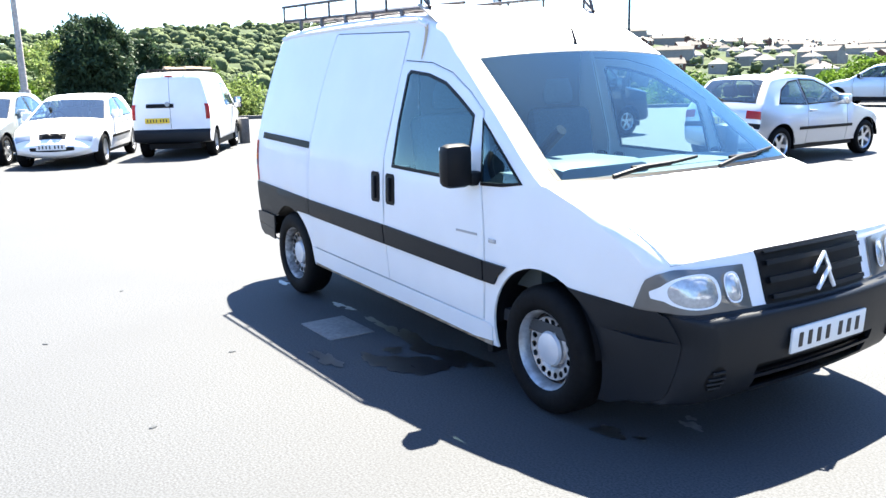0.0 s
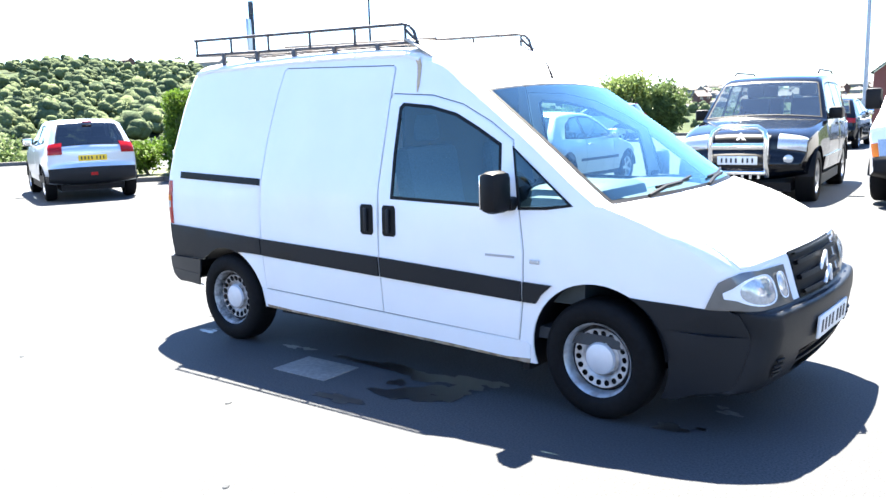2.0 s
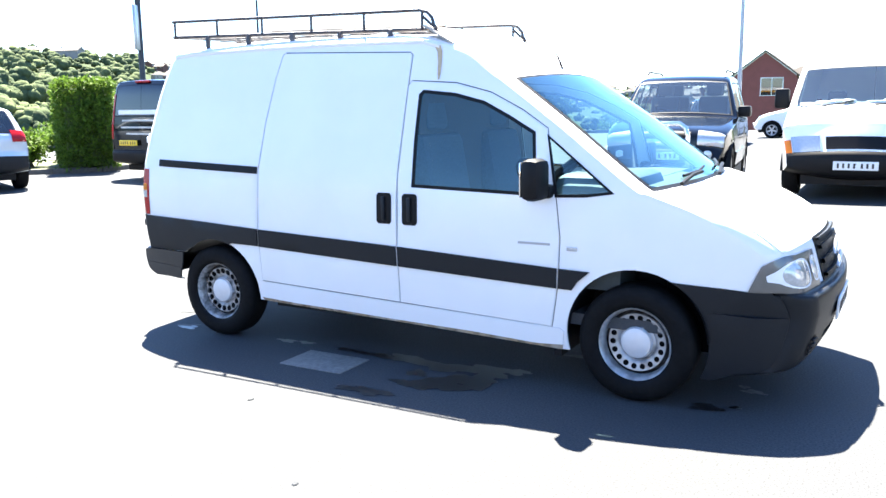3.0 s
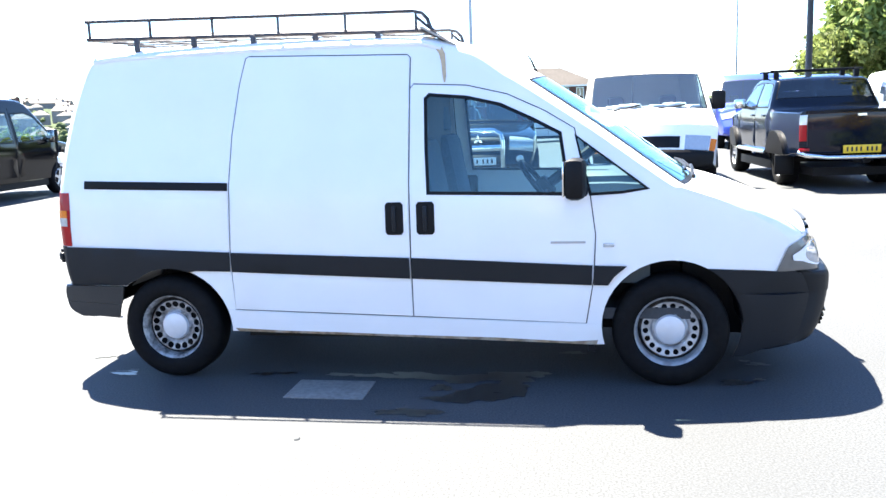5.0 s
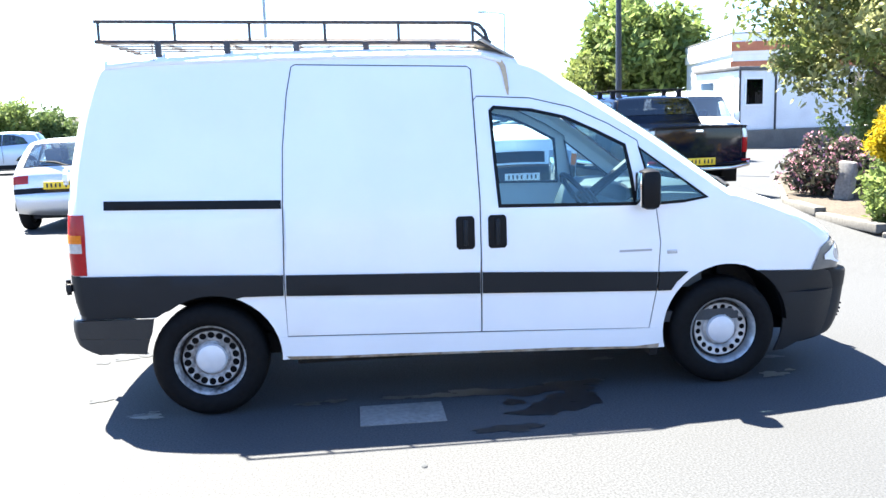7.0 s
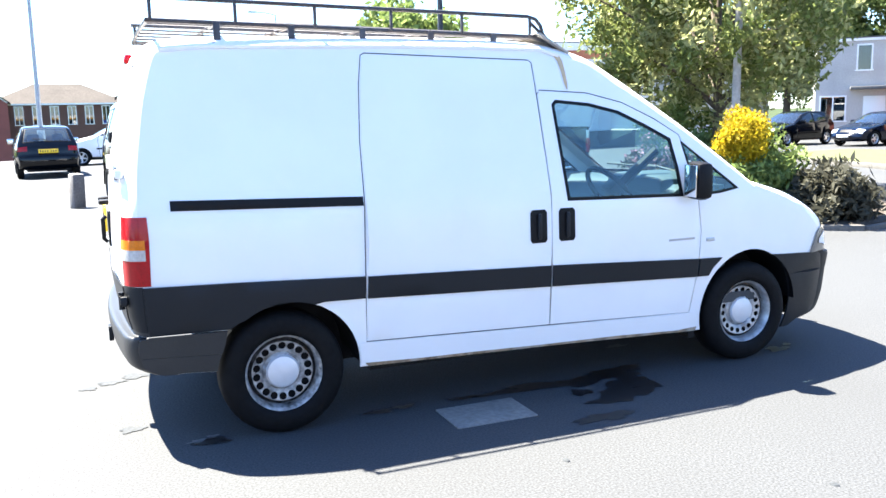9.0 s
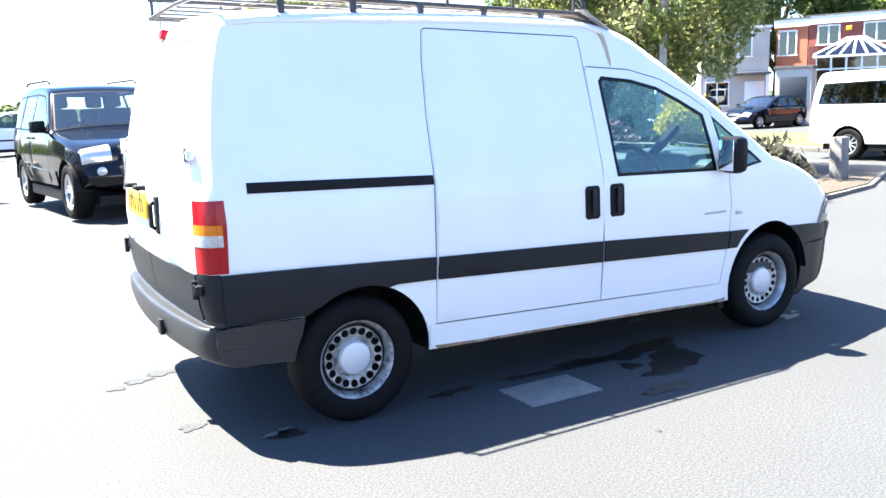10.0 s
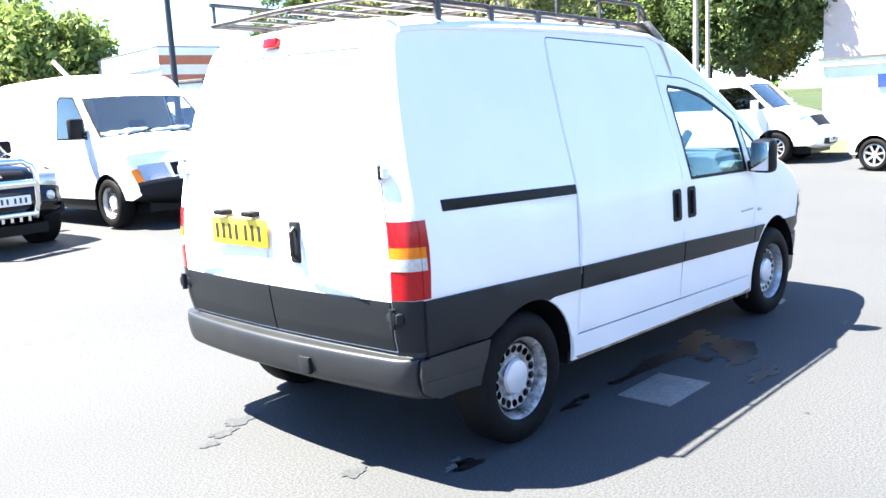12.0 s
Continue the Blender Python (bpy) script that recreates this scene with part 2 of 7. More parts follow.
def planar(loops, spacing, bounds):
    """Triangles of the plane that keep every loop's edges, with a grid of points between."""
    pts, edges = [], []
    for loop in loops:
        k, n = len(pts), len(loop)
        pts += [Vector(p) for p in loop]
        edges += [(k + i, k + (i + 1) % n) for i in range(n)]
    x0, x1, z0, z1 = bounds
    for i in range(int((x1 - x0) / spacing) + 2):
        for j in range(int((z1 - z0) / spacing) + 2):
            pts.append(Vector((x0 + (i + 0.5 * (j % 2)) * spacing, z0 + j * spacing)))
    vs, _, fs, *_ = CDT(pts, edges, [], 0, 1e-5)
    return vs, fs


# ---- wheels ----
def wheel_meshes(radius, width, rim, style):
    """Tyre, rim and cap as (name, verts, faces, material); the outer face looks to -y."""
    h, made = width / 2, []
    t = Bag().lathe([(rim, -h * 0.78), (rim + 0.012, -h * 0.95), (rim + 0.03, -h), (radius - 0.06, -h * 1.02), (radius - 0.03, -h * 0.96), (radius - 0.012, -h * 0.82), (radius - 0.003, -h * 0.66), (radius, -h * 0.5),
                     (radius, h * 0.55), (radius - 0.02, h * 0.95), (rim, h)], 44)
    made.append(("tyre", t.v, t.f, RUBBER))
    holes, dish = [], None
    if style.startswith("steel"):
        big = 0.1 if style == "steel_worn" else 0.08
        holes = [circle(0.68 * rim * math.cos(a), 0.68 * rim * math.sin(a), big * rim, 10) for a in [k * math.tau / 18 for k in range(18)]]
        dish = [(0, -h * 0.42), (0.45 * rim, -h * 0.42), (0.5 * rim, -h * 0.2), (0.57 * rim, -h * 0.3), (0.79 * rim, -h * 0.38), (0.83 * rim, -h * 0.2), (0.88 * rim, 0), (0.915 * rim, -h * 0.45), (0.94 * rim, -h * 0.72), (rim, -h * 0.84)]
    else:
        spokes = {"five": 5, "seven": 7, "ten": 10}[style]
        for k in range(spokes):
            a, g = k * math.tau / spokes, math.pi / spokes
            holes.append([(r * rim * math.cos(a + s * g), r * rim * math.sin(a + s * g)) for r, s in ((0.3, -0.25), (0.6, -0.62), (0.86, -0.72), (0.88, 0), (0.86, 0.72), (0.6, 0.62), (0.3, 0.25))])
        dish = [(0, -h * 0.6), (0.25 * rim, -h * 0.6), (0.85 * rim, -h * 0.75), (0.92 * rim, -h * 0.6), (rim, -h * 0.85)]
    vs, fs = planar([circle(0, 0, rim, 48), circle(0, 0, rim * 0.94, 48), circle(0, 0, rim * 0.915, 48), circle(0, 0, rim * 0.88, 48), circle(0, 0, rim * 0.83, 48), circle(0, 0, rim * 0.79, 48), circle(0, 0, rim * 0.57, 36), circle(0, 0, rim * 0.5, 32)] + holes, rim * 0.25, (-rim, rim, -rim, rim))
    keep = []
    for f in fs:
        c = (vs[f[0]] + vs[f[1]] + vs[f[2]]) / 3
        if c.length < rim * 0.999 and not any(inside(q, c.x, c.y) for q in holes):
            keep.append(tuple(f))
    rim_v = [(v.x, lerp(dish, v.length), v.y) for v in vs]
    b = Bag().add(rim_v, keep)
    b.lathe([(rim, -h * 0.8), (rim * 0.97, -h * 0.5), (rim * 0.93, h * 0.6)], 32)
    made.append(("rim", b.v, b.f, {"steel": STEEL, "steel_worn": STEEL_WORN}.get(style, ALLOY)))
    d = Bag().lathe([(0.02, h * 0.1), (rim * 0.95, h * 0.1), (rim * 0.95, h * 0.3)], 24)
    made.append(("brake_drum", d.v, d.f, BLACKPL))
    if style.startswith("steel"):
        c = Bag().lathe([(0.0005, -h * 0.62), (0.3 * rim, -h * 0.6), (0.4 * rim, -h * 0.54), (0.44 * rim, -h * 0.4)], 32)
        made.append(("hub_cap", c.v, c.f, CAPMAT))
        w = Bag().lathe([(0.805 * rim, -h * 0.34), (0.832 * rim, -h * 0.21), (0.878 * rim, -h * 0.02), (0.893 * rim, -h * 0.2)], 48)
        made.append(("rim_well", w.v, w.f, RIMWELL))
    return made


WHEELS = {}


def wheel(parent, x, y, radius, width, rim, style, steer=0):
    key = (radius, width, rim, style)
    if key not in WHEELS:
        WHEELS[key] = []
        for name, v, f, mat in wheel_meshes(*key):
            me = bpy.data.meshes.new(name)
            me.from_pydata(v, [], f)
            me.validate()
            me.polygons.foreach_set("use_smooth", [True] * len(me.polygons))
            me.set_sharp_from_angle(angle=radians(40))
            me.materials.append(mat)
            WHEELS[key].append((name, me))
    tyre = None
    for name, me in WHEELS[key]:
        ob = new("wheel" if name == "tyre" else name, me)
        if tyre is None:
            tyre = ob
            ob.parent = parent
            ob.matrix_local = pose(x, y, radius, 0, 0, steer + (180 if y > 0 else 0)) @ pose(0, 0, 0, 0, 37 * (x + y), 0)
            tagged(ob, "black rubber tyre on its rim")
        else:
            ob.parent = tyre
    return tyre


# ---- vehicles ----
class Shell:
    """A vehicle's skin: a strip over the silhouette (rear, roof, screen, bonnet, nose) and two sides with openings.
    silhouette: rows (x, z, crown, round) from the rear's foot over the roof to the nose's foot."""

    def __init__(self, ob, silhouette, widths, plan, paint, fine=6, spacing=0.12):
        self.ob, self.widths, self.plan, self.paint, self.spacing, self.fine = ob, widths, plan, paint, spacing, fine
        rows = np.array(silhouette, float)
        if rows.shape[1] == 4:
            t = np.gradient(rows[:, :2], axis=0)
            t /= np.maximum(np.linalg.norm(t, axis=1), 1e-6)[:, None]
            d = (rows[:, 2] + rows[:, 3])[:, None]
            share = rows[:, 2] / np.maximum(rows[:, 2] + rows[:, 3], 1e-6)
            rows = np.c_[rows[:, :2], rows[:, :2] - np.c_[-t[:, 1], t[:, 0]] * d, share]
        self.rows = rows
        self.foot, self.patches, self.regions = [], [], []

    def at(self, s):
        """the silhouette's point, the side's edge, the crown's share and the outward normal at s along the rows (Catmull-Rom, tightened)."""
        n = len(self.rows)
        i = min(max(int(s), 0), n - 2)
        f = s - i
        p0, p1, p2, p3 = (self.rows[min(max(k, 0), n - 1)] for k in (i - 1, i, i + 1, i + 2))
        m1, m2 = (p2 - p0) * 0.38, (p3 - p1) * 0.38
        q = (2 * f ** 3 - 3 * f ** 2 + 1) * p1 + (f ** 3 - 2 * f ** 2 + f) * m1 + (3 * f ** 2 - 2 * f ** 3) * p2 + (f ** 3 - f ** 2) * m2
        t = (6 * f ** 2 - 6 * f) * p1 + (3 * f ** 2 - 4 * f + 1) * m1 + (6 * f - 6 * f ** 2) * p2 + (3 * f ** 2 - 2 * f) * m2
        k = math.hypot(t[0], t[1]) or 1
        return q[0], q[1], q[2], q[3], min(1, max(0, q[4])), -t[1] / k, t[0] / k

    def half(self, x, z):
        return lerp(self.widths, z) * lerp(self.plan, x)

    def point(self, s, v, off=0.0):
        x, z, ex, ez, k, nx, nz = self.at(s)
        u = max(0.0, (abs(v) - 0.86) / 0.14)
        w = k * v * v + (1 - k) * (1 - math.sqrt(max(0, 1 - u * u)))
        return (x + (ex - x) * w + nx * off, v * self.half(ex, ez), z + (ez - z) * w + nz * off)

    def edge(self, s):
        q = self.at(s)
        return (q[2], q[3])

    def patch(self, name, s0, s1, v0, v1, mat, off=0.0, label="", both=False, depth=0.0, under=None, join=None):
        """A piece of the strip that is a part of its own."""
        for a, b in ([(v0, v1), (-v1, -v0)] if both else [(v0, v1)]):
            self.patches.append((name, s0, s1, a, b, mat, off, label, depth, under))
        return self

    def region(self, name, poly, mat, off=0.0, label="", depth=0.012, under=None, sides=(-1, 1)):
        """A piece of the sides (x, z), later ones above earlier ones; name None: a void."""
        self.regions.append((name, poly, mat, off, label, depth, under, sides))
        return self

    def build(self):
        n = len(self.rows) - 1
        # the strip
        ss = sorted({round(k / self.fine, 4) for k in range(n * self.fine + 1)} | {round(q, 4) for p in self.patches for q in (p[1], p[2])})
        vv = sorted({round(q, 4) for q in (-1, -0.985, -0.95, -0.9, -0.86, -0.7, -0.5, -0.25, 0, 0.25, 0.5, 0.7, 0.86, 0.9, 0.95, 0.985, 1)} | {round(q, 4) for p in self.patches for q in (p[3], p[4])})
        cells = {}
        for i in range(len(ss) - 1):
            for j in range(len(vv) - 1):
                s, v = (ss[i] + ss[i + 1]) / 2, (vv[j] + vv[j + 1]) / 2
                k = -1
                for q, p in enumerate(self.patches):
                    if p[1] < s < p[2] and p[3] < v < p[4]:
                        k = q
                cells.setdefault(k, []).append((i, j))
        made = {}
        for k in sorted(cells):
            name, mat, off, label, depth, under = ("body", self.paint, 0.0, "", 0.0, None) if k < 0 else (*[self.patches[k][q] for q in (0, 5, 6, 7, 8, 9)],)
            if name is None:
                continue
            for piece in self.pieces(cells[k]) if k < 0 else [cells[k]]:
                ids, vs, fs = {}, [], []
                for i, j in piece:
                    quad = []
                    for a, b in ((i, j), (i, j + 1), (i + 1, j + 1), (i + 1, j)):
                        if (a, b) not in ids:
                            ids[a, b] = len(vs)
                            vs.append(self.point(ss[a], vv[b], off))
                        quad.append(ids[a, b])
                    fs.append(tuple(quad[::-1]))
                if depth:
                    self.skirt(vs, fs, lambda p, e=depth: self.sink(p, e))
                host = made.get(under, self.ob)
                made[name] = part(name, vs, fs, mat, host, label)
        # the sides
        outline = [self.edge(k / self.fine) for k in range(n * self.fine + 1)] + self.foot
        xs, zs = [p[0] for p in outline], [p[1] for p in outline]
        loops = [outline] + [r[1] for r in self.regions]
        pv, pf = planar(loops, self.spacing, (min(xs), max(xs), min(zs), max(zs)))
        groups = {}
        for f in pf:
            cx, cz = sum(pv[i].x for i in f) / 3, sum(pv[i].y for i in f) / 3
            if not inside(outline, cx, cz):
                continue
            k = -1
            for q, r in enumerate(self.regions):
                if inside(r[1], cx, cz):
                    k = q
            groups.setdefault(k, []).append(f)
        for side in (-1, 1):
            made = {}
            for k in sorted(groups):
                name, mat, off, label, depth, under, sides = ("side_panel", self.paint, 0.0, "", 0.012, None, (-1, 1)) if k < 0 else (self.regions[k][0], *self.regions[k][2:])
                if name is None or side not in sides:
                    continue
                ids, vs, fs = {}, [], []
                for f in groups[k]:
                    tri = []
                    for i in f:
                        if i not in ids:
                            ids[i] = len(vs)
                            vs.append((pv[i].x, side * (self.half(pv[i].x, pv[i].y) + off), pv[i].y))
                        tri.append(ids[i])
                    a, b, c = (pv[i] for i in f)
                    turn = (b.x - a.x) * (c.y - a.y) - (b.y - a.y) * (c.x - a.x) > 0
                    fs.append(tuple(tri) if turn == (side < 0) else tuple(tri[::-1]))
                if depth:
                    self.skirt(vs, fs, lambda p, e=depth, sd=side: (p[0], p[1] - sd * e, p[2]))
                made[name] = part(name, vs, fs, mat, made.get(under, self.ob), label)
        return self

    @staticmethod
    def pieces(cells):
        """The cells sorted into sheets that hang together."""
        rest, made = set(cells), []
        while rest:
            todo, sheet = [min(rest)], []
            rest.discard(todo[0])
            while todo:
                i, j = todo.pop()
                sheet.append((i, j))
                for q in ((i + 1, j), (i - 1, j), (i, j + 1), (i, j - 1)):
                    if q in rest:
                        rest.discard(q)
                        todo.append(q)
            made.append(sheet)
        return made

    @staticmethod
    def sink(p, e):
        return (p[0] + (e if p[0] < 0.5 else -e), p[1], p[2])

    @staticmethod
    def skirt(vs, fs, move):
        """Turns the rim of a sheet inward, so that it has thickness."""
        seen = {}
        for f in fs:
            for i in range(len(f)):
                a, b = f[i], f[(i + 1) % len(f)]
                seen[a, b] = True
        rim = [(a, b) for a, b in seen if (b, a) not in seen]
        low = {}
        for a, b in rim:
            for q in (a, b):
                if q not in low:
                    low[q] = len(vs)
                    vs.append(move(vs[q]))
        fs += [(b, a, low[a], low[b]) for a, b in rim]


def arch_liner(ob, x, z, r, y0, y1, mat, reach=0.96):
    for s in (-1, 1):
        n, b = 20, Bag()
        vs = [(x + r * math.cos(a), s * y, max(0.2, z + r * math.sin(a))) for y in (y0, y1) for a in [math.pi * (0.02 + reach * k / n) for k in range(n + 1)]]
        b.add(vs, [(k, k + 1, n + 2 + k, n + 1 + k) for k in range(n)])
        b.add([vs[n + 1 + k] for k in range(n + 1)], [tuple(range(n + 1))])
        b.make("wheel_arch", mat, ob, "black wheel arch liner")


def seat(ob, x, y, mat, w=0.48, z=0.45, lean=14):
    m = pose(x, y, z)
    cushion = Bag().box(-0.25, 0.27, -w / 2, w / 2, 0, 0.15, 0.05, m).make("seat", mat, ob)
    back = Bag().box(-0.08, 0.07, -w / 2, w / 2, 0, 0.62, 0.05, m @ pose(-0.24, 0, 0.1, 0, -lean, 0)).make("backrest", mat, ob)
    Bag().box(-0.05, 0.05, -0.13, 0.13, 0.64, 0.84, 0.04, m @ pose(-0.24, 0, 0.1, 0, -lean, 0)).make("headrest", mat, back)


def steering_wheel(ob, x, y, z, tilt=35, r=0.19):
    m = pose(x, y, z, 0, -tilt, 0)
    ring = [m @ Vector((0, r * math.cos(k * math.tau / 28), r * math.sin(k * math.tau / 28))) for k in range(28)]
    b = Bag().tube(ring, 0.016, 8, True)
    for a in (-0.4, math.pi + 0.4, -math.pi / 2):
        b.tube([m @ Vector((0.03, 0, 0)), m @ Vector((0, r * math.cos(a), r * math.sin(a)))], 0.014, 6)
    b.box(-0.02, 0.06, -0.06, 0.06, -0.06, 0.06, 0.02, m)
    b.tube([m @ Vector((0.05, 0, 0)), m @ Vector((0.4, 0, 0))], 0.03, 8)
    return b.make("steering_wheel", BLACKPL, ob)


def number_plate(ob, m, w, h, mat, name="number_plate"):
    """A plate in its own x, z plane that looks to -y, with plain bars for its characters."""
    p = Bag().box(-w / 2, w / 2, -0.006, 0.006, -h / 2, h / 2, 0.003, m).make(name, mat, ob)
    for x in (-0.39, -0.27, -0.15, -0.03, 0.14, 0.26, 0.38):
        Bag().box((x - 0.024) * w, (x + 0.024) * w, -0.0085, -0.0055, -h * 0.28, h * 0.28, 0, m).make("print", INK, p, "", smooth=False)
    return p


def door_mirror(ob, x, y, z, mat, h=0.17, w=0.2, reflect=True, toward=-1):
    """A mirror on the side y, whose glass looks to the rear."""
    s = -1 if y < 0 else 1
    b = Bag().box(-0.06, 0.07, -w / 2, w / 2, -h / 2, h / 2, 0.035, pose(x, y + s * w * 0.55, z, 0, 0, -8 * s))
    b.box(-0.03, 0.04, -0.07, 0.07, -0.03, 0.03, 0.015, pose(x + 0.01, y, z - h * 0.35))
    q = b.make("mirror", mat, ob, "door mirror")
    Bag().box(-0.072, -0.062, -w * 0.42, w * 0.42, -h * 0.4, h * 0.4, 0.003, pose(x, y + s * w * 0.55, z, 0, 0, -8 * s)).make("mirror_glass", CHROME, q)
    return q


# a parked car: body, openings, wheels, lamps and seats
def car(name, label, m, paint, silhouette, widths, plan, wheels, windows, screens=(), seams=(), lamps=(), trims=(), sill=None, style="five", radius=0.31, tyre=0.2, rim=0.2,
        plate=None, pane=None, mirror=None, handles=(), seats=((1.1, 0.36), (1.1, -0.36)), bumpers=None, group="", steer=0, arches=None, category="car"):
    ob = thing(name, m, label, category, group)
    sh = Shell(ob, silhouette, widths, plan, paint, 4, 0.16)
    for x in wheels:
        sh.region(None, circle(x, radius * 1.0, radius + 0.055, 30), None)
    for t in trims:
        sh.region(*t)
    for line in seams:
        sh.region("panel_gap", ribbon(line, 0.014), SEAM, -0.008, depth=0)
    for nm, poly in windows:
        sh.region("window_frame", grow(poly, 0.025), BLACKPL, 0.002, depth=0.01)
        sh.region(nm, poly, pane or CARGLASS, 0.001, depth=0)
    for s in screens:
        sh.patch(s[0] + "_surround", s[1] - 0.06, s[2] + 0.06, -s[3] - 0.025, s[3] + 0.025, BLACKPL, 0.002)
        sh.patch(s[0], s[1], s[2], -s[3], s[3], s[4] if len(s) > 4 else CARSCREEN, 0.004)
    for p in lamps:
        sh.patch(*p[:7], p[7] if len(p) > 7 else "", both=len(p) > 8 and p[8], depth=0.03)
    sh.build()
    wide = max(b for _, b in widths)
    for x in wheels:
        for y in (-1, 1):
            wheel(ob, x, y * (wide - tyre / 2 - 0.03), radius, tyre, rim, style, steer if x == max(wheels) else 0)
        arch_liner(ob, x, radius, radius + 0.055, wide - 0.02, wide - 0.38, BLACKPL)
    lo, hi = min(r[0] for r in silhouette), max(r[0] for r in silhouette)
    b = Bag().box(lo + 0.25, hi - 0.25, -wide + 0.3, wide - 0.3, 0.2, 0.32)
    b.box(min(wheels) + radius + 0.1, max(wheels) - radius - 0.1, -wide + 0.06, wide - 0.06, 0.22, 0.36)
    b.make("underbody", BLACKPL, ob, smooth=False)
    for x, y in seats:
        seat(ob, x, y, TRIM_GREY, z=0.34 if radius < 0.305 else 0.5 if radius < 0.36 else 0.75)
    if seats:
        dash_x = max(x for x, _ in seats) + 0.62
        zz = 0.85 if radius < 0.36 else 1.1
        Bag().box(dash_x, dash_x + 0.5, -wide + 0.14, wide - 0.14, zz - 0.25, zz, 0.05).make("dashboard", TRIM_GREY, ob)
        steering_wheel(ob, dash_x - 0.12, -0.36, zz)
    if mirror:
        for y in (-1, 1):
            door_mirror(ob, mirror[0], y * sh.half(mirror[0], mirror[1]), mirror[1], mirror[2] if len(mirror) > 2 else BLACKPL)
    for x, z in handles:
        for y in (-1, 1):
            q = sh.half(x, z)
            Bag().box(x - 0.09, x + 0.09, y * q - 0.02, y * q + 0.02, z - 0.015, z + 0.015, 0.008).make("door_handle", paint, ob)
    for which, x, z in plate or ():
        if which == "rear":
            number_plate(ob, pose(x, 0, z, 0, 0, -90), 0.52, 0.11, PLATE_Y)
        else:
            number_plate(ob, pose(x, 0, z, 0, 0, 90), 0.52, 0.11, PLATE_W)
    return ob, sh


# ---- the white panel van ----
def panel_van():
    ob = thing("panel_van", pose(0, 0, 0), "white panel van with dark grey cladding, parked on asphalt", "van")
    rows = [(-0.60, 0.365, -0.50, 0.365, 0.6), (-0.66, 0.37, -0.56, 0.372, 0.6), (-0.735, 0.41, -0.632, 0.412, 0.6), (-0.755, 0.485, -0.652, 0.485, 0.6), (-0.752, 0.545, -0.645, 0.545, 0.6), (-0.695, 0.56, -0.605, 0.556, 0.5),
            (-0.705, 0.64, -0.61, 0.64, 0.4), (-0.715, 0.72, -0.613, 0.72, 0.4), (-0.72, 0.788, -0.615, 0.788, 0.4), (-0.718, 1.0, -0.617, 1.0, 0.4), (-0.69, 1.3, -0.6, 1.3, 0.4), (-0.635, 1.6, -0.55, 1.6, 0.4),
            (-0.565, 1.82, -0.495, 1.79, 0.4), (-0.52, 1.885, -0.465, 1.835, 0.4), (-0.44, 1.92, -0.42, 1.855, 0.4), (-0.2, 1.935, -0.2, 1.865, 0.4), (0.5, 1.945, 0.5, 1.875, 0.4), (1.2, 1.94, 1.2, 1.868, 0.4),
            (1.55, 1.915, 1.55, 1.845, 0.4), (1.8, 1.852, 1.79, 1.782, 0.4), (2.02, 1.745, 1.95, 1.675, 0.5), (2.15, 1.67, 2.06, 1.61, 0.6), (2.53, 1.422, 2.4, 1.382, 0.7), (2.975, 1.1, 2.8, 1.09, 0.75),
            (3.02, 1.08, 2.87, 1.066, 0.7), (3.22, 1.02, 3.08, 0.99, 0.6), (3.44, 0.93, 3.28, 0.885, 0.6), (3.55, 0.862, 3.37, 0.818, 0.6), (3.595, 0.81, 3.415, 0.765, 0.6), (3.65, 0.61, 3.45, 0.618, 0.5),
            (3.695, 0.588, 3.49, 0.592, 0.4), (3.69, 0.49, 3.53, 0.485, 0.4), (3.66, 0.34, 3.50, 0.34, 0.4), (3.59, 0.23, 3.45, 0.24, 0.4), (3.40, 0.19, 3.3, 0.2, 0.4)]
    widths = [(0.15, 0.84), (0.25, 0.855), (0.45, 0.875), (0.7, 0.895), (0.92, 0.9), (1.05, 0.89), (1.15, 0.872), (1.4, 0.80), (1.6, 0.74), (1.8, 0.675), (1.88, 0.65), (1.9, 0.63)]
    plan = [(-0.8, 0.915), (-0.72, 0.935), (-0.6, 0.955), (-0.4, 0.97), (0.0, 0.99), (0.5, 1.0), (2.3, 1.0), (2.7, 0.985), (3.0, 0.965), (3.2, 0.945), (3.4, 0.90), (3.5, 0.85), (3.6, 0.77), (3.7, 0.7)]
    sh = Shell(ob, rows, widths, plan, WHITE, 8, 0.07)
    sh.foot = [(3.2, 0.16), (2.3, 0.14), (0.5, 0.16), (-0.2, 0.3)]
    # strip pieces: bumpers, cladding, doors, roof, screen, bonnet, lamps, grille
    sh.patch("rear_bumper", 0, 5.36, -1, 1, BUMPER, 0.004, "scuffed dark grey plastic rear bumper", depth=0.02)
    sh.patch("rear_door", 5.2, 12.0, -0.875, -0.004, WHITE, 0.002, "white rear door", depth=0.01)
    sh.patch("rear_door", 5.2, 12.0, 0.004, 0.875, WHITE, 0.002, "white rear door", depth=0.01)
    sh.patch("pressed_panel", 9.9, 11.8, 0.1, 0.8, WHITE, -0.004, "pressed blank where a window would be", both=True, depth=-0.006)
    sh.patch("panel_gap", 5.2, 12.0, -0.004, 0.004, SEAM, -0.008)
    sh.patch("panel_gap", 5.2, 12.0, 0.875, 0.882, SEAM, -0.008)
    sh.patch("panel_gap", 5.2, 12.0, -0.882, -0.875, SEAM, -0.008)
    sh.patch("panel_gap", 12.0, 12.06, -0.882, 0.882, SEAM, -0.008)
    sh.patch("rear_cladding", 5.3, 8.0, -1, -0.884, PLASTIC, 0.006, "dark grey plastic cladding", depth=0.01)
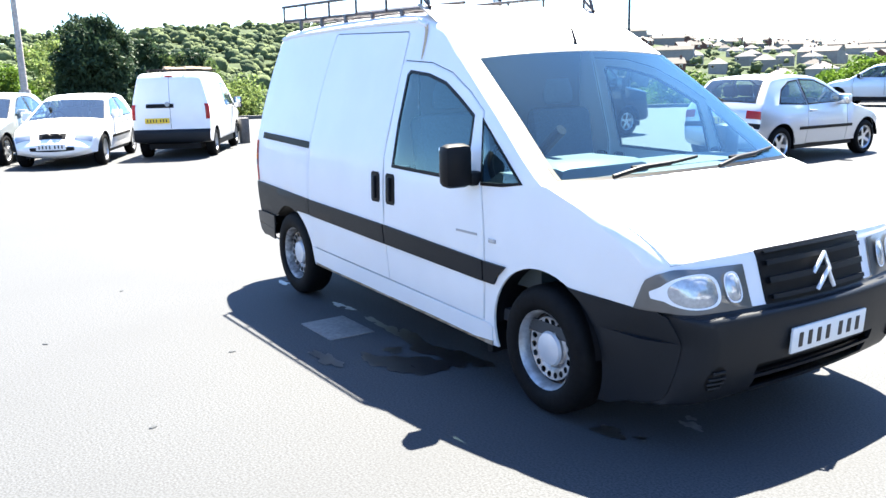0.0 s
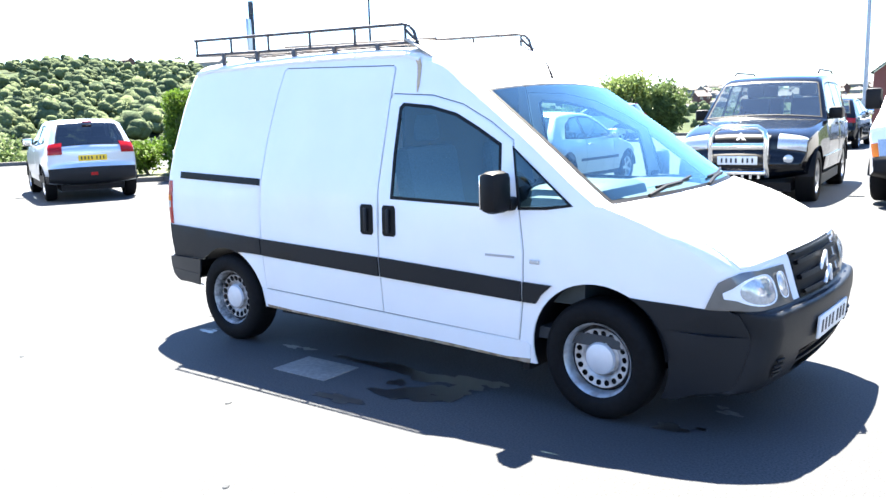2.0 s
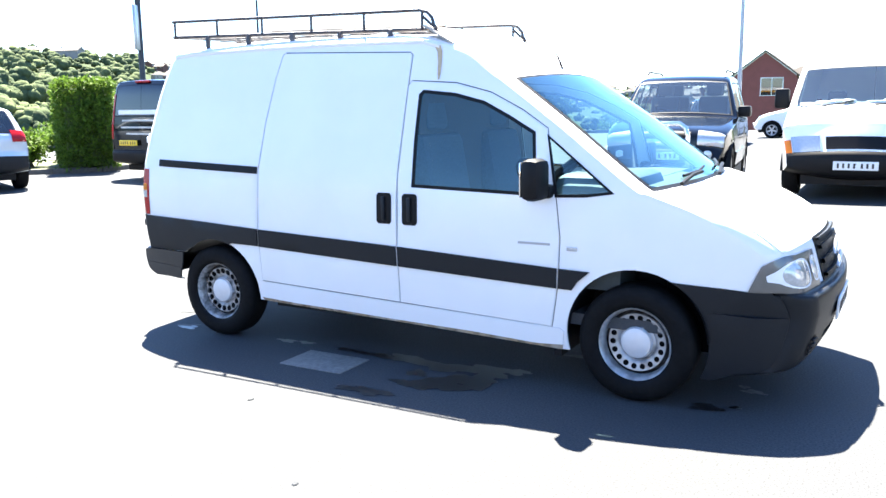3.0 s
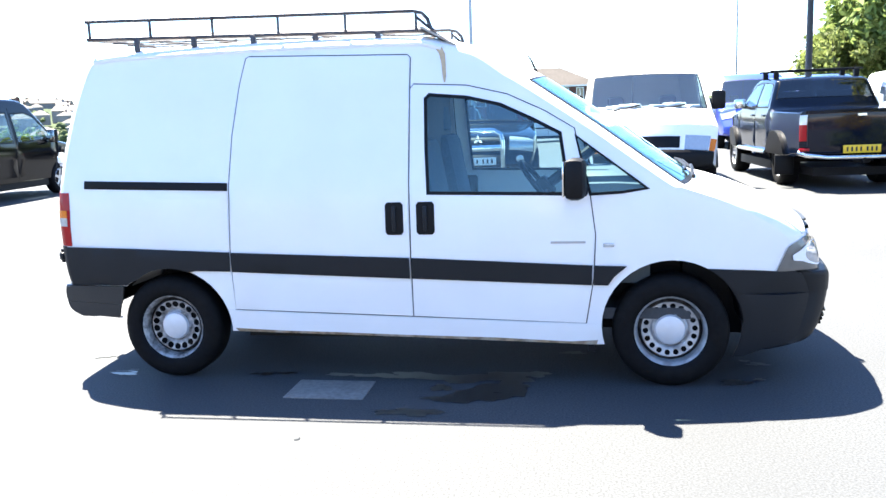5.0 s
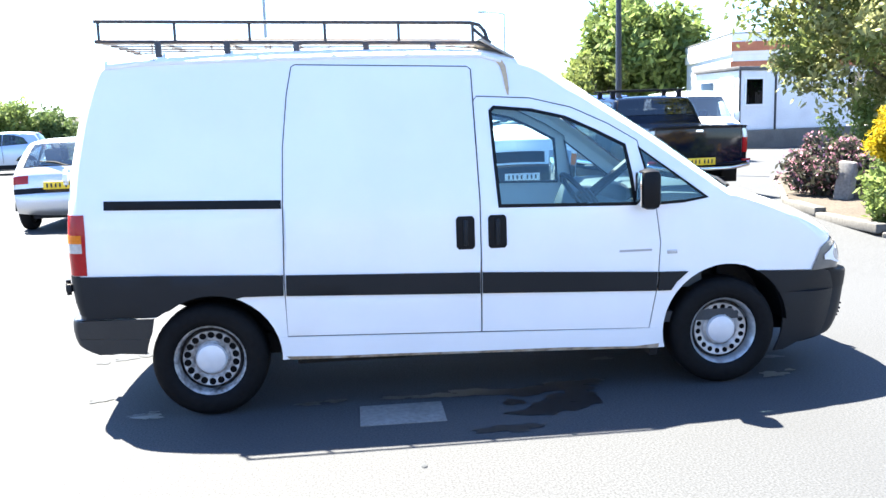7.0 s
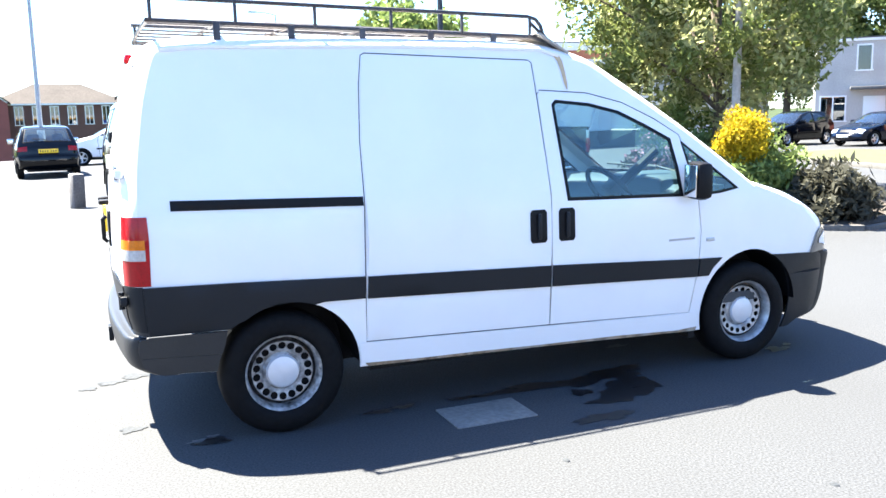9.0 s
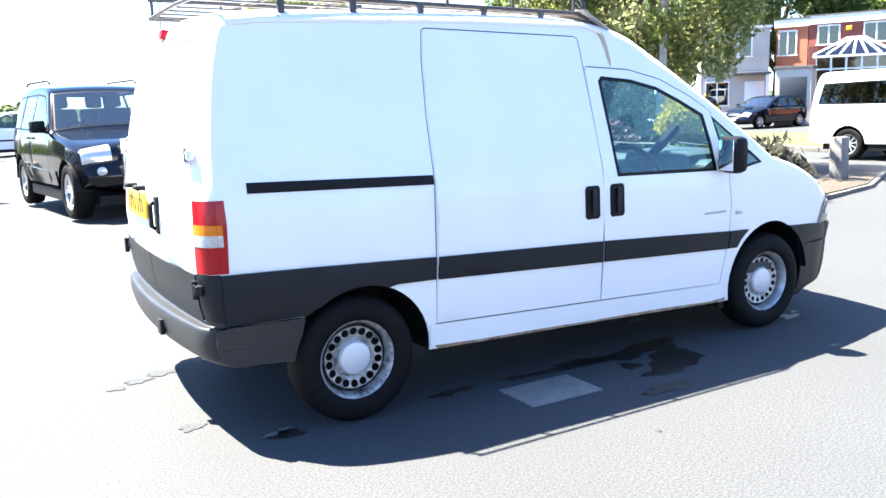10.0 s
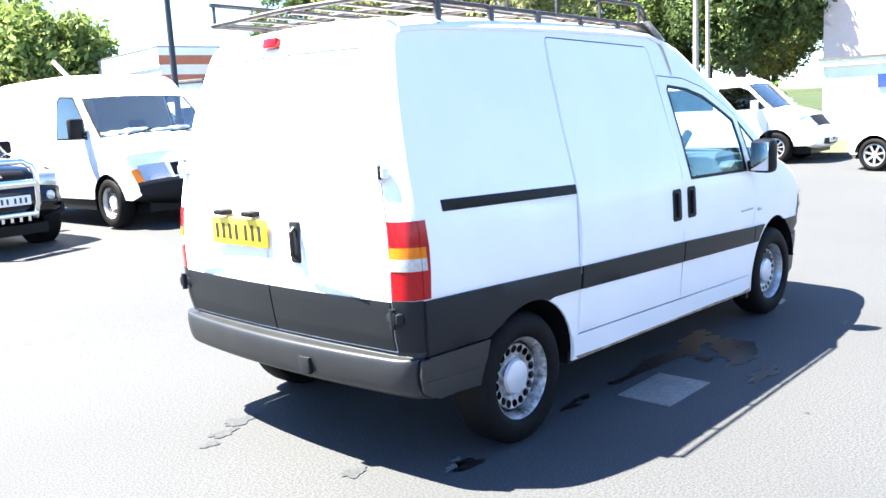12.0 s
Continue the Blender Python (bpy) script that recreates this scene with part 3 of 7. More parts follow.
    sh.patch("rear_cladding", 5.3, 8.0, 0.884, 1, PLASTIC, 0.006, "dark grey plastic cladding", depth=0.01)
    sh.patch("door_cladding", 5.3, 7.95, -0.873, -0.006, PLASTIC, 0.01, "dark grey plastic cladding", depth=0.01)
    sh.patch("door_cladding", 5.3, 7.95, 0.006, 0.873, PLASTIC, 0.01, "dark grey plastic cladding", depth=0.01)
    sh.patch("roof", 13.6, 20.4, -1, 1, WHITE, 0.0)
    sh.patch("windscreen_seal", 20.95, 23.14, -0.93, 0.93, BLACKPL, 0.002)
    sh.patch("windscreen", 21.03, 23.03, -0.905, 0.905, SCREEN, 0.003, "large sloping windscreen")
    sh.patch("scuttle", 23.03, 23.4, -0.93, 0.93, BLACKPL, 0.001)
    sh.patch("bonnet", 23.45, 27.75, -0.93, 0.93, WHITE, 0.004, "white bonnet", depth=0.01)
    sh.patch("grille", 27.7, 29.05, -0.44, 0.44, BLACKPL, 0.006, "black grille", depth=0.04)
    sh.patch("front_bumper", 29.0, 30.95, -1, 1, PLASTIC, 0.007, "dark grey plastic front bumper", depth=0.02)
    sh.patch("lower_bumper", 30.95, 34, -1, 1, PLASTIC, 0.004, "dark grey plastic lower bumper", depth=0.02)
    sh.patch("bumper_intake", 31.72, 32.12, -0.56, 0.56, BLACKPL, -0.03, depth=0)
    sh.patch("bumper_intake", 32.25, 32.65, -0.54, 0.54, BLACKPL, -0.03, depth=0)
    # sides
    sh.region("front_bumper_side", [(2.96, 0.645), (3.1, 0.636), (3.36, 0.618), (3.8, 0.605), (3.8, 0.478), (3.17, 0.505), (2.96, 0.512)], PLASTIC, 0.007, "dark grey plastic bumper end")
    sh.region("lower_bumper_side", [(2.96, 0.512), (3.17, 0.505), (3.8, 0.478), (3.8, 0.1), (2.96, 0.1)], PLASTIC, 0.004, "dark grey plastic bumper end")
    sh.region("sliding_door", [(0.435, 1.12), (0.445, 1.4), (0.475, 1.68), (0.5, 1.812), (0.516, 1.828), (1.43, 1.797), (1.443, 1.782), (1.45, 1.1), (1.445, 0.388), (0.42, 0.42), (0.422, 0.72)], WHITE, 0.003, "white sliding side door")
    door = [(1.452, 0.386), (1.457, 1.1), (1.452, 1.61), (1.47, 1.636), (1.76, 1.618), (1.98, 1.563), (2.18, 1.468), (2.325, 1.378), (2.405, 1.03), (2.43, 0.83), (2.42, 0.6), (2.38, 0.354)]
    sh.region("front_door", door, WHITE, 0.003, "white front door")
    sh.region("panel_gap", ribbon([(0.425, 1.12), (0.435, 1.4), (0.465, 1.68), (0.494, 1.824), (0.514, 1.835), (1.43, 1.804), (1.449, 1.788)], 0.006), SEAM, -0.006, depth=0)
    sh.region("panel_gap", ribbon([(0.425, 1.12), (0.412, 0.72), (0.413, 0.416), (1.45, 0.382), (2.385, 0.347)], 0.006), SEAM, -0.006, depth=0)
    sh.region("panel_gap", ribbon([(1.449, 1.788), (1.4535, 1.1), (1.4485, 0.384)], 0.007), SEAM, -0.006, depth=0)
    sh.region("panel_gap", ribbon([(1.449, 1.615), (1.47, 1.643), (1.76, 1.625), (1.98, 1.57), (2.18, 1.475), (2.332, 1.381), (2.412, 1.03), (2.437, 0.83), (2.427, 0.6), (2.385, 0.347)], 0.006), SEAM, -0.006, depth=0)
    win = [(1.567, 1.072), (1.555, 1.3), (1.547, 1.558), (1.562, 1.572), (1.76, 1.552), (1.94, 1.508), (2.1, 1.432), (2.25, 1.352), (2.272, 1.2), (2.287, 1.055)]
    sh.region("window_seal", grow(win, 0.018), BLACKPL, 0.004, depth=0.01, under="front_door")
    sh.region("door_window", win, GLASS, 0.0, "tinted door window", depth=0, under="front_door")
    quarter = [(2.346, 1.33), (2.418, 1.05), (2.57, 1.056), (2.685, 1.07)]
    sh.region("quarter_seal", grow(quarter, 0.016), BLACKPL, 0.003, depth=0.01)
    sh.region("quarter_window", quarter, GLASS, 0.0, "small triangular quarter window", depth=0)
    sh.region("side_strip", [(0.423, 0.75), (1.442, 0.715), (1.442, 0.6), (0.42, 0.64)], PLASTIC, 0.014, "dark grey rubbing strip", under="sliding_door")
    sh.region("side_strip", [(1.455, 0.715), (2.42, 0.668), (2.415, 0.562), (1.455, 0.6)], PLASTIC, 0.014, "dark grey rubbing strip", under="front_door")
    sh.region("wing_strip", [(2.432, 0.667), (2.595, 0.661), (2.53, 0.605), (2.5, 0.56), (2.425, 0.562)], PLASTIC, 0.014, "dark grey rubbing strip")
    sh.region("rear_quarter_cladding", [(-0.9, 0.79), (-0.2, 0.775), (0.408, 0.751), (0.405, 0.642), (0.2, 0.645), (-0.25, 0.557), (-0.9, 0.557)], PLASTIC, 0.012, "dark grey plastic cladding")
    sh.region("rear_bumper_side", [(-0.9, 0.556), (-0.26, 0.552), (-0.28, 0.47), (-0.295, 0.362), (-0.45, 0.372), (-0.9, 0.36)], BUMPER, 0.026, "dark grey plastic bumper end")
    sh.region("bumper_groove", [(-0.64, 0.463), (-0.29, 0.448), (-0.29, 0.443), (-0.64, 0.458)], SEAM, 0.022, depth=0, under="rear_bumper_side")
    sh.region("door_rail", [(-0.474, 1.166), (0.418, 1.14), (0.418, 1.096), (-0.474, 1.12)], BLACKPL, 0.004, "black sliding door rail")
    for x0, up in ((1.32, "sliding_door"), (1.491, "front_door")):
        sh.region("door_handle_tray", [(x0 + dx, z) for dx, z in ((0.012, 0.842), (0.0, 0.857), (0.0, 1.003), (0.012, 1.018), (0.087, 1.018), (0.099, 1.003), (0.099, 0.857), (0.087, 0.842))], BLACKPL, 0.006, "black door handle", under=up)
    sh.region("sill", [(0.374, 0.415), (2.43, 0.346), (2.452, 0.33), (2.44, 0.23), (1.44, 0.264), (0.42, 0.288), (0.385, 0.305)], WHITE, 0.006, "white sill, muddy along its foot")
    sh.region("sill_mud", [(0.4, 0.307), (0.7, 0.294), (1.0, 0.288), (1.4, 0.276), (1.9, 0.266), (2.3, 0.248), (2.445, 0.256), (2.44, 0.23), (1.44, 0.264), (0.42, 0.288)], MUD, 0.007, "dried mud along the sill's foot", depth=0.004)
    sh.region(None, [(0.34, 0.288), (0.42, 0.288), (1.44, 0.264), (2.44, 0.23), (2.6, 0.23), (2.6, 0.0), (0.34, 0.0)], None)
    sh.region(None, [(0.1, 0.55), (-0.12, 0.605), (-0.2, 0.585), (-0.262, 0.55), (-0.28, 0.47), (-0.3, 0.36), (-0.3, 0.0), (0.1, 0.0)], None)
    sh.region(None, [(-0.9, 0.352), (-0.45, 0.364), (-0.295, 0.354), (-0.28, 0.0), (-0.9, 0.0)], None)
    sh.region(None, circle(0.03, 0.31, 0.35, 40), None)
    sh.region(None, circle(2.825, 0.33, 0.36, 40), None)
    sh.region("tail_lamp", [(-0.9, 1.1), (-0.577, 1.1), (-0.574, 0.998), (-0.9, 0.998)], REDLENS, 0.004, "red tail lamp")
    sh.region("fog_lens", [(-0.9, 0.906), (-0.577, 0.906), (-0.58, 0.79), (-0.9, 0.79)], REDLENS, 0.004, "red lens")
    sh.region("amber_lens", [(-0.9, 0.998), (-0.594, 0.998), (-0.594, 0.955), (-0.9, 0.955)], AMBER, 0.006, "amber lens")
    sh.region("clear_lens", [(-0.9, 0.955), (-0.594, 0.955), (-0.594, 0.906), (-0.9, 0.906)], CLEARLENS, 0.006, "clear lens")
    sh.region("lamp_edge", [(-0.594, 0.998), (-0.574, 0.998), (-0.577, 0.906), (-0.594, 0.906)], REDLENS, 0.004, "red lens edge")
    # tail lamps round the rear corners
    lens = [round(at_z(sh, z), 4) for z in (0.79, 0.906, 0.955, 0.998, 1.1)]
    for nm, a, b, mat, out, says in (("fog_lens", 0, 1, REDLENS, 0.004, "red lens"), ("clear_lens", 1, 2, CLEARLENS, 0.006, "clear lens"), ("amber_lens", 2, 3, AMBER, 0.006, "amber lens"), ("tail_lamp", 3, 4, REDLENS, 0.004, "red tail lamp")):
        sh.patch(nm, lens[a], lens[b], 0.885, 1.0, mat, out, says, both=True, depth=0.02)
    sh.build()
    for x in (0.0, 2.824):
        for y in (-1, 1):
            wheel(ob, x, y * 0.765, 0.303, 0.19, 0.188, "steel" if x > 1 else "steel_worn", -1.5 if x > 1 else 0)
    arch_liner(ob, 0.03, 0.31, 0.352, 0.86, 0.5, BLACKPL, 0.74)
    arch_liner(ob, 2.825, 0.33, 0.362, 0.86, 0.5, BLACKPL)
    for sy in (-1, 1):
        Bag().box(2.395, 2.435, min(sy * 0.45, sy * 0.85), max(sy * 0.45, sy * 0.85), 0.19, 0.42).make("splash_panel", BLACKPL, ob, smooth=False)
    Bag().box(2.9, 3.46, -0.56, 0.56, 0.22, 0.84, 0.02).make("engine_block", BLACKPL, ob, "dark engine bay")
    Bag().box(0.45, 2.4, -0.78, 0.78, 0.24, 0.34).box(-0.12, 3.4, -0.45, 0.45, 0.22, 0.34).make("underbody", BLACKPL, ob, smooth=False)
    return ob, sh


def at_z(sh, z):
    """The place along the rear rows at which the side's edge has the height z."""
    lo, hi = 5.5, 12.5
    for _ in range(30):
        mid = (lo + hi) / 2
        lo, hi = (mid, hi) if sh.at(mid)[3] < z else (lo, mid)
    return lo


def van_details(ob, sh):
    # interior
    Bag().box(1.42, 1.45, -0.62, 0.62, 0.4, 1.78, 0.01).make("bulkhead", TRIM_GREY, ob, "dark load bulkhead")
    Bag().box(1.45, 3.0, -0.8, 0.8, 0.36, 0.42).make("cab_floor", TRIM_GREY, ob, smooth=False)
    Bag().box(1.47, 1.88, -0.5, 0.5, 1.68, 1.695, 0.005).make("headlining", DASH, ob)
    for y in (-0.42, 0.42):
        seat(ob, 1.78, y, SEATCLOTH, 0.5, 0.62, 10)
    b = Bag()
    b.slab([(2.25, 0.55), (2.25, 0.92), (2.30, 1.03), (2.40, 1.085), (2.55, 1.085), (2.70, 1.075), (2.72, 1.0), (2.72, 0.55)], -0.77, 0.77)
    b.slab([(2.60, 0.9), (2.60, 1.08), (2.80, 1.065), (2.89, 1.05), (2.89, 0.9)], -0.46, 0.46)
    dash = b.make("dashboard", DASH, ob, "pale grey dashboard")
    Bag().box(2.3, 2.76, -0.68, -0.08, 0.98, 1.135, 0.065).make("instrument_hood", DASH, dash)
    steering_wheel(ob, 2.14, -0.42, 1.03, 38, 0.195)
    Bag().tube([(1.5, y, 1.7) for y in (-0.6, 0.6)], 0.012, 6).make("grab_rail", BLACKPL, ob)
    # door mirrors: tall dark housings on short arms
    for s in (-1, 1):
        m = pose(2.33, s * 0.985, 1.13, 0, 0, 6 * s)
        q = Bag().box(-0.045, 0.06, -0.075, 0.075, -0.105, 0.105, 0.035, m).box(-0.03, 0.05, -0.13, -0.05, -0.09, -0.02, 0.02, pose(2.35, s * 0.985, 1.12) if s > 0 else pose(2.35, s * 0.985 + 0.18, 1.12)).make("mirror", BLACKPL, ob, "black plastic door mirror")
        Bag().box(-0.052, -0.044, -0.058, 0.058, -0.088, 0.088, 0.003, m).make("mirror_glass", CHROME, q)
        # side repeater and trim lettering, kept as plain bars
        y = s * (sh.half(2.47, 0.77) + 0.004)
        Bag().box(2.475, 2.53, y - 0.004, y + 0.004, 0.765, 0.785, 0.002).make("side_repeater", CLEARLENS, ob, "small clear side repeater")
        yy = s * (sh.half(2.295, 0.79) + 0.003)
        Bag().box(2.205, 2.385, yy - 0.0015, yy + 0.0015, 0.786, 0.798, 0, None).make("badge", BADGE_GREY, ob, "grey model badge as a plain bar", False)
        # handles proper, within their trays
        for x0 in (1.37, 1.541):
            y = s * (sh.half(x0, 0.9) + 0.012)
            Bag().box(x0 - 0.012, x0 + 0.012, y - 0.008, y + 0.008, 0.862, 0.998, 0.006).make("door_handle", PLASTIC, ob, "black pull handle")
    # rust that ran from the gutter's front end
    for s in (-1, 1):
        rb = Bag()
        line = [(1.60, 1.84), (1.625, 1.80), (1.635, 1.74), (1.64, 1.68), (1.642, 1.645)]
        w = (0.02, 0.016, 0.012, 0.01, 0.004)
        vs = [(x + d * k, s * (sh.half(x, z) + 0.0035), z) for (x, z), k in zip(line, w) for d in (-1, 1)]
        rb.add(vs, [(2 * i, 2 * i + 1, 2 * i + 3, 2 * i + 2) for i in range(4)])
        rb.make("rust_run", RUST, ob, "brown rust run below the gutter")
    # gutter mouldings
    for s in (-1, 1):
        pts = [(x, s * (sh.half(x, z) + 0.002), z) for x, z in [(-0.46, 1.845)] + [(-0.3 + 0.2 * k, 1.86 + 0.012 * math.sin(math.pi * (k / 10))) for k in range(10)] + [(1.62, 1.83)]]
        Bag().tube(pts, 0.014, 6).make("gutter", WHITE, ob, "white roof gutter")
    # front: lamps, badge, plate, wipers, aerial
    def on(s, w, off, side):
        """a point of the nose that goes on round the corner into the side where w passes 1"""
        if w <= 1:
            p = Vector(sh.point(s, w, off))
        else:
            ex, ez = sh.edge(s)
            p = Vector((ex - (w - 1), sh.half(ex - (w - 1), ez) + off * 0.7, ez))
        p.y *= side
        return p

    def eye(s0, w0, rs, rw, side, r0, r1, off, bulge, sq=2.6, n=28):
        vs, fs = [], []
        for k in range(5):
            r = r0 + (r1 - r0) * k / 4
            for j in range(n):
                a = j * math.tau / n
                c, d = math.cos(a), math.sin(a)
                q = (abs(c) ** sq + abs(d) ** sq) ** (-1 / sq)
                vs.append(on(s0 + rs * r * q * d, w0 + rw * r * q * c, off + bulge * (1 - r * r), side))
        for k in range(4):
            fs += [(k * n + j, k * n + (j + 1) % n, k * n + n + (j + 1) % n, k * n + n + j) for j in range(n)]
        return vs, fs

    for side in (-1, 1):
        tops = [(0.545, 28.14), (0.82, 28.08), (0.94, 27.95), (1.0, 28.06), (1.04, 28.4), (1.08, 28.75), (1.1, 29.0)]
        vs, fs, nw, nh = [], [], 26, 6
        for i in range(nw + 1):
            w = 0.545 + (1.1 - 0.545) * i / nw
            for j in range(nh + 1):
                s0 = lerp(tops, w) + (29.02 - lerp(tops, w)) * j / nh
                rim = min(1, 3 * min(i, nw - i) / nw, 1.2 * min(j, nh - j) / nh * 2)
                vs.append(on(s0, w, 0.008 + 0.012 * rim, side))
        for i in range(nw):
            fs += [(i * (nh + 1) + j, (i + 1) * (nh + 1) + j, (i + 1) * (nh + 1) + j + 1, i * (nh + 1) + j + 1) for j in range(nh)]
        lamp = part("headlight", vs, fs, LAMPGREY, ob, "cloudy grey headlight unit")
        for s0, w0, rs, rw, nm in ((28.52, 0.87, 0.29, 0.115, "lens"), (28.52, 0.655, 0.24, 0.044, "indicator_lens")):
            part(nm, *eye(s0, w0, rs, rw, side, 0.0, 1.0, 0.022, 0.012), CLEARLENS, lamp, "clear lamp lens")
            part("bezel", *eye(s0, w0, rs, rw, side, 1.0, 1.16, 0.024, 0.0), CHEVRON, lamp, "pale lamp rim")
    base = Vector(sh.point(28.45, 0, 0.0))
    for k in range(4):
        s0 = 27.86 + k * 0.3
        vs, fs = [], []
        for j, v in enumerate(np.linspace(-0.41, 0.41, 15)):
            vs += [sh.point(s0, v, 0.008), sh.point(s0, v, 0.026), sh.point(s0 + 0.1, v, 0.026), sh.point(s0 + 0.1, v, 0.008)]
        for j in range(14):
            fs += [(4 * j + a, 4 * j + (a + 1) % 4, 4 * j + 4 + (a + 1) % 4, 4 * j + 4 + a) for a in range(4)]
        part("grille_bar", vs, fs, PLASTIC, ob, "dark grille bar")
    for dz in (0.035, -0.045):
        p = base + Vector((0.04 - 0.3 * dz, 0, dz * 0.85))
        ch = Bag().tube([p + Vector((-0.002, -0.056, -0.045)), p + Vector((0.004, 0, 0.036)), p + Vector((-0.002, 0.056, -0.045))], 0.0095, 6)
        ch.make("badge", CHEVRON, ob, "silver badge as a plain chevron", False)
    number_plate(ob, pose(3.698, 0, 0.455, 0, 0, 90) @ pose(0, 0, 0, 4, 0, 0), 0.52, 0.111, PLATE_W)
    for side in (-1, 1):
        fog = part("fog_lamp_blank", *eye(31.98, 0.85, 0.42, 0.062, side, 0.0, 1.0, 0.006, -0.003, 2.0), BLACKPL, ob, "round black fog lamp blank")
        for k in range(4):
            s0 = 31.7 + 0.18 * k
            half = 0.056 * math.sqrt(max(0.1, 1 - ((s0 - 31.97) / 0.42) ** 2))
            Bag().tube([on(s0, 0.85 + half * q, 0.011, side) for q in (-1, -0.3, 0.4, 1)], 0.006, 6).make("slat", PLASTIC, fog)
    for y0, y1, s0 in ((-0.55, 0.02, 22.9), (0.1, 0.66, 22.9)):
        a, e = Vector(sh.point(23.25, y0 / 0.86, 0.02)), Vector(sh.point(22.84, y1 / 0.84, 0.02))
        mid = Vector(sh.point(22.98, (y0 * 0.4 + y1 * 0.6) / 0.85, 0.035))
        w = Bag().tube([a, (a + mid) / 2 + Vector((0, 0, 0.012)), mid], 0.011, 6).make("wiper", BLACKPL, ob, "windscreen wiper")
        Bag().tube([Vector(sh.point(22.92, (y0 * 0.75 + y1 * 0.25) / 0.85, 0.014)), Vector(sh.point(22.9, (y0 * 0.3 + y1 * 0.7) / 0.85, 0.016)), Vector(sh.point(22.84, y1 / 0.8, 0.014))], 0.008, 6).make("wiper_blade", BLACKPL, w)
    Bag().tube([sh.point(20.6, 0, 0.0), Vector(sh.point(20.6, 0, 0.0)) + Vector((-0.03, 0, 0.07)), Vector(sh.point(20.6, 0, 0)) + Vector((-0.05, 0, 0.1))], 0.009, 6, r1=0.003).make("aerial", BLACKPL, ob, "short black roof aerial")
    # rear: brake light, plate and its lamps, handle, hinges, badges, exhaust
    p = Vector(sh.point(12.25, 0.0, 0.0))
    Bag().box(-0.03, 0.02, -0.05, 0.05, -0.026, 0.026, 0.015, Matrix.Translation(p) @ pose(0, 0.06, 0, 0, 15, 0)).make("brake_light", REDLENS, ob, "red high-level brake light")
    number_plate(ob, pose(-0.735, 0.19, 1.015, 0, 0, -90), 0.43, 0.125, PLATE_Y)
    for y in (0.09, 0.31):
        Bag().box(-0.765, -0.70, y - 0.04, y + 0.04, 1.088, 1.113, 0.01).make("plate_lamp", BLACKPL, ob, "black number plate lamp")
    Bag().box(-0.73, -0.70, -0.235, -0.175, 0.9, 1.08, 0.008).make("door_handle", PLASTIC, ob, "black rear door handle")
    Bag().tube([(-0.735, -0.222, 0.925), (-0.752, -0.222, 0.94), (-0.752, -0.222, 1.04), (-0.735, -0.222, 1.055)], 0.011, 6).make("door_handle", BLACKPL, ob, "black pull handle")
    for s in (-1, 1):
        for z in (0.72, 1.29):
            q = Vector(sh.point(at_z(sh, z), s * 0.885, 0.0))
            h = Bag().box(-0.022, 0.012, -0.05, 0.05, -0.022, 0.022, 0.008, Matrix.Translation(q) @ pose(0, 0, 0, 0, 0, 14 * s))
            h.lathe([(0.001, -0.04), (0.013, -0.04), (0.013, 0.04), (0.001, 0.04)], 10, Matrix.Translation(q + Vector((-0.024, s * 0.012, 0))) @ pose(0, 0, 0, 90, 0, 0))
            h.make("hinge", WHITE if z > 1 else PLASTIC, ob, "rear door hinge")
            Bag().box(-0.034, -0.018, s * 0.02 - 0.013, s * 0.02 + 0.013, -0.026, 0.026, 0.004, Matrix.Translation(q)).make("hinge_pin", BLACKPL, ob, "dark hinge pin")
    for y0, n, z in ((0.6, 8, 0.84), (-0.3, 12, 0.825)):
        Bag().box(-0.729, -0.722, y0 - n * 0.026, y0, z, z + 0.014).make("badge", BADGE_GREY, ob, "grey maker's lettering as a plain bar", False)
    Bag().box(-0.768, -0.745, -0.29, -0.22, 0.425, 0.5, 0.004).make("tow_cover", PLASTIC, ob)
    Bag().box(-0.04, 0.04, -0.75, 0.75, 0.22, 0.3, 0.01).make("rear_axle", BLACKPL, ob)


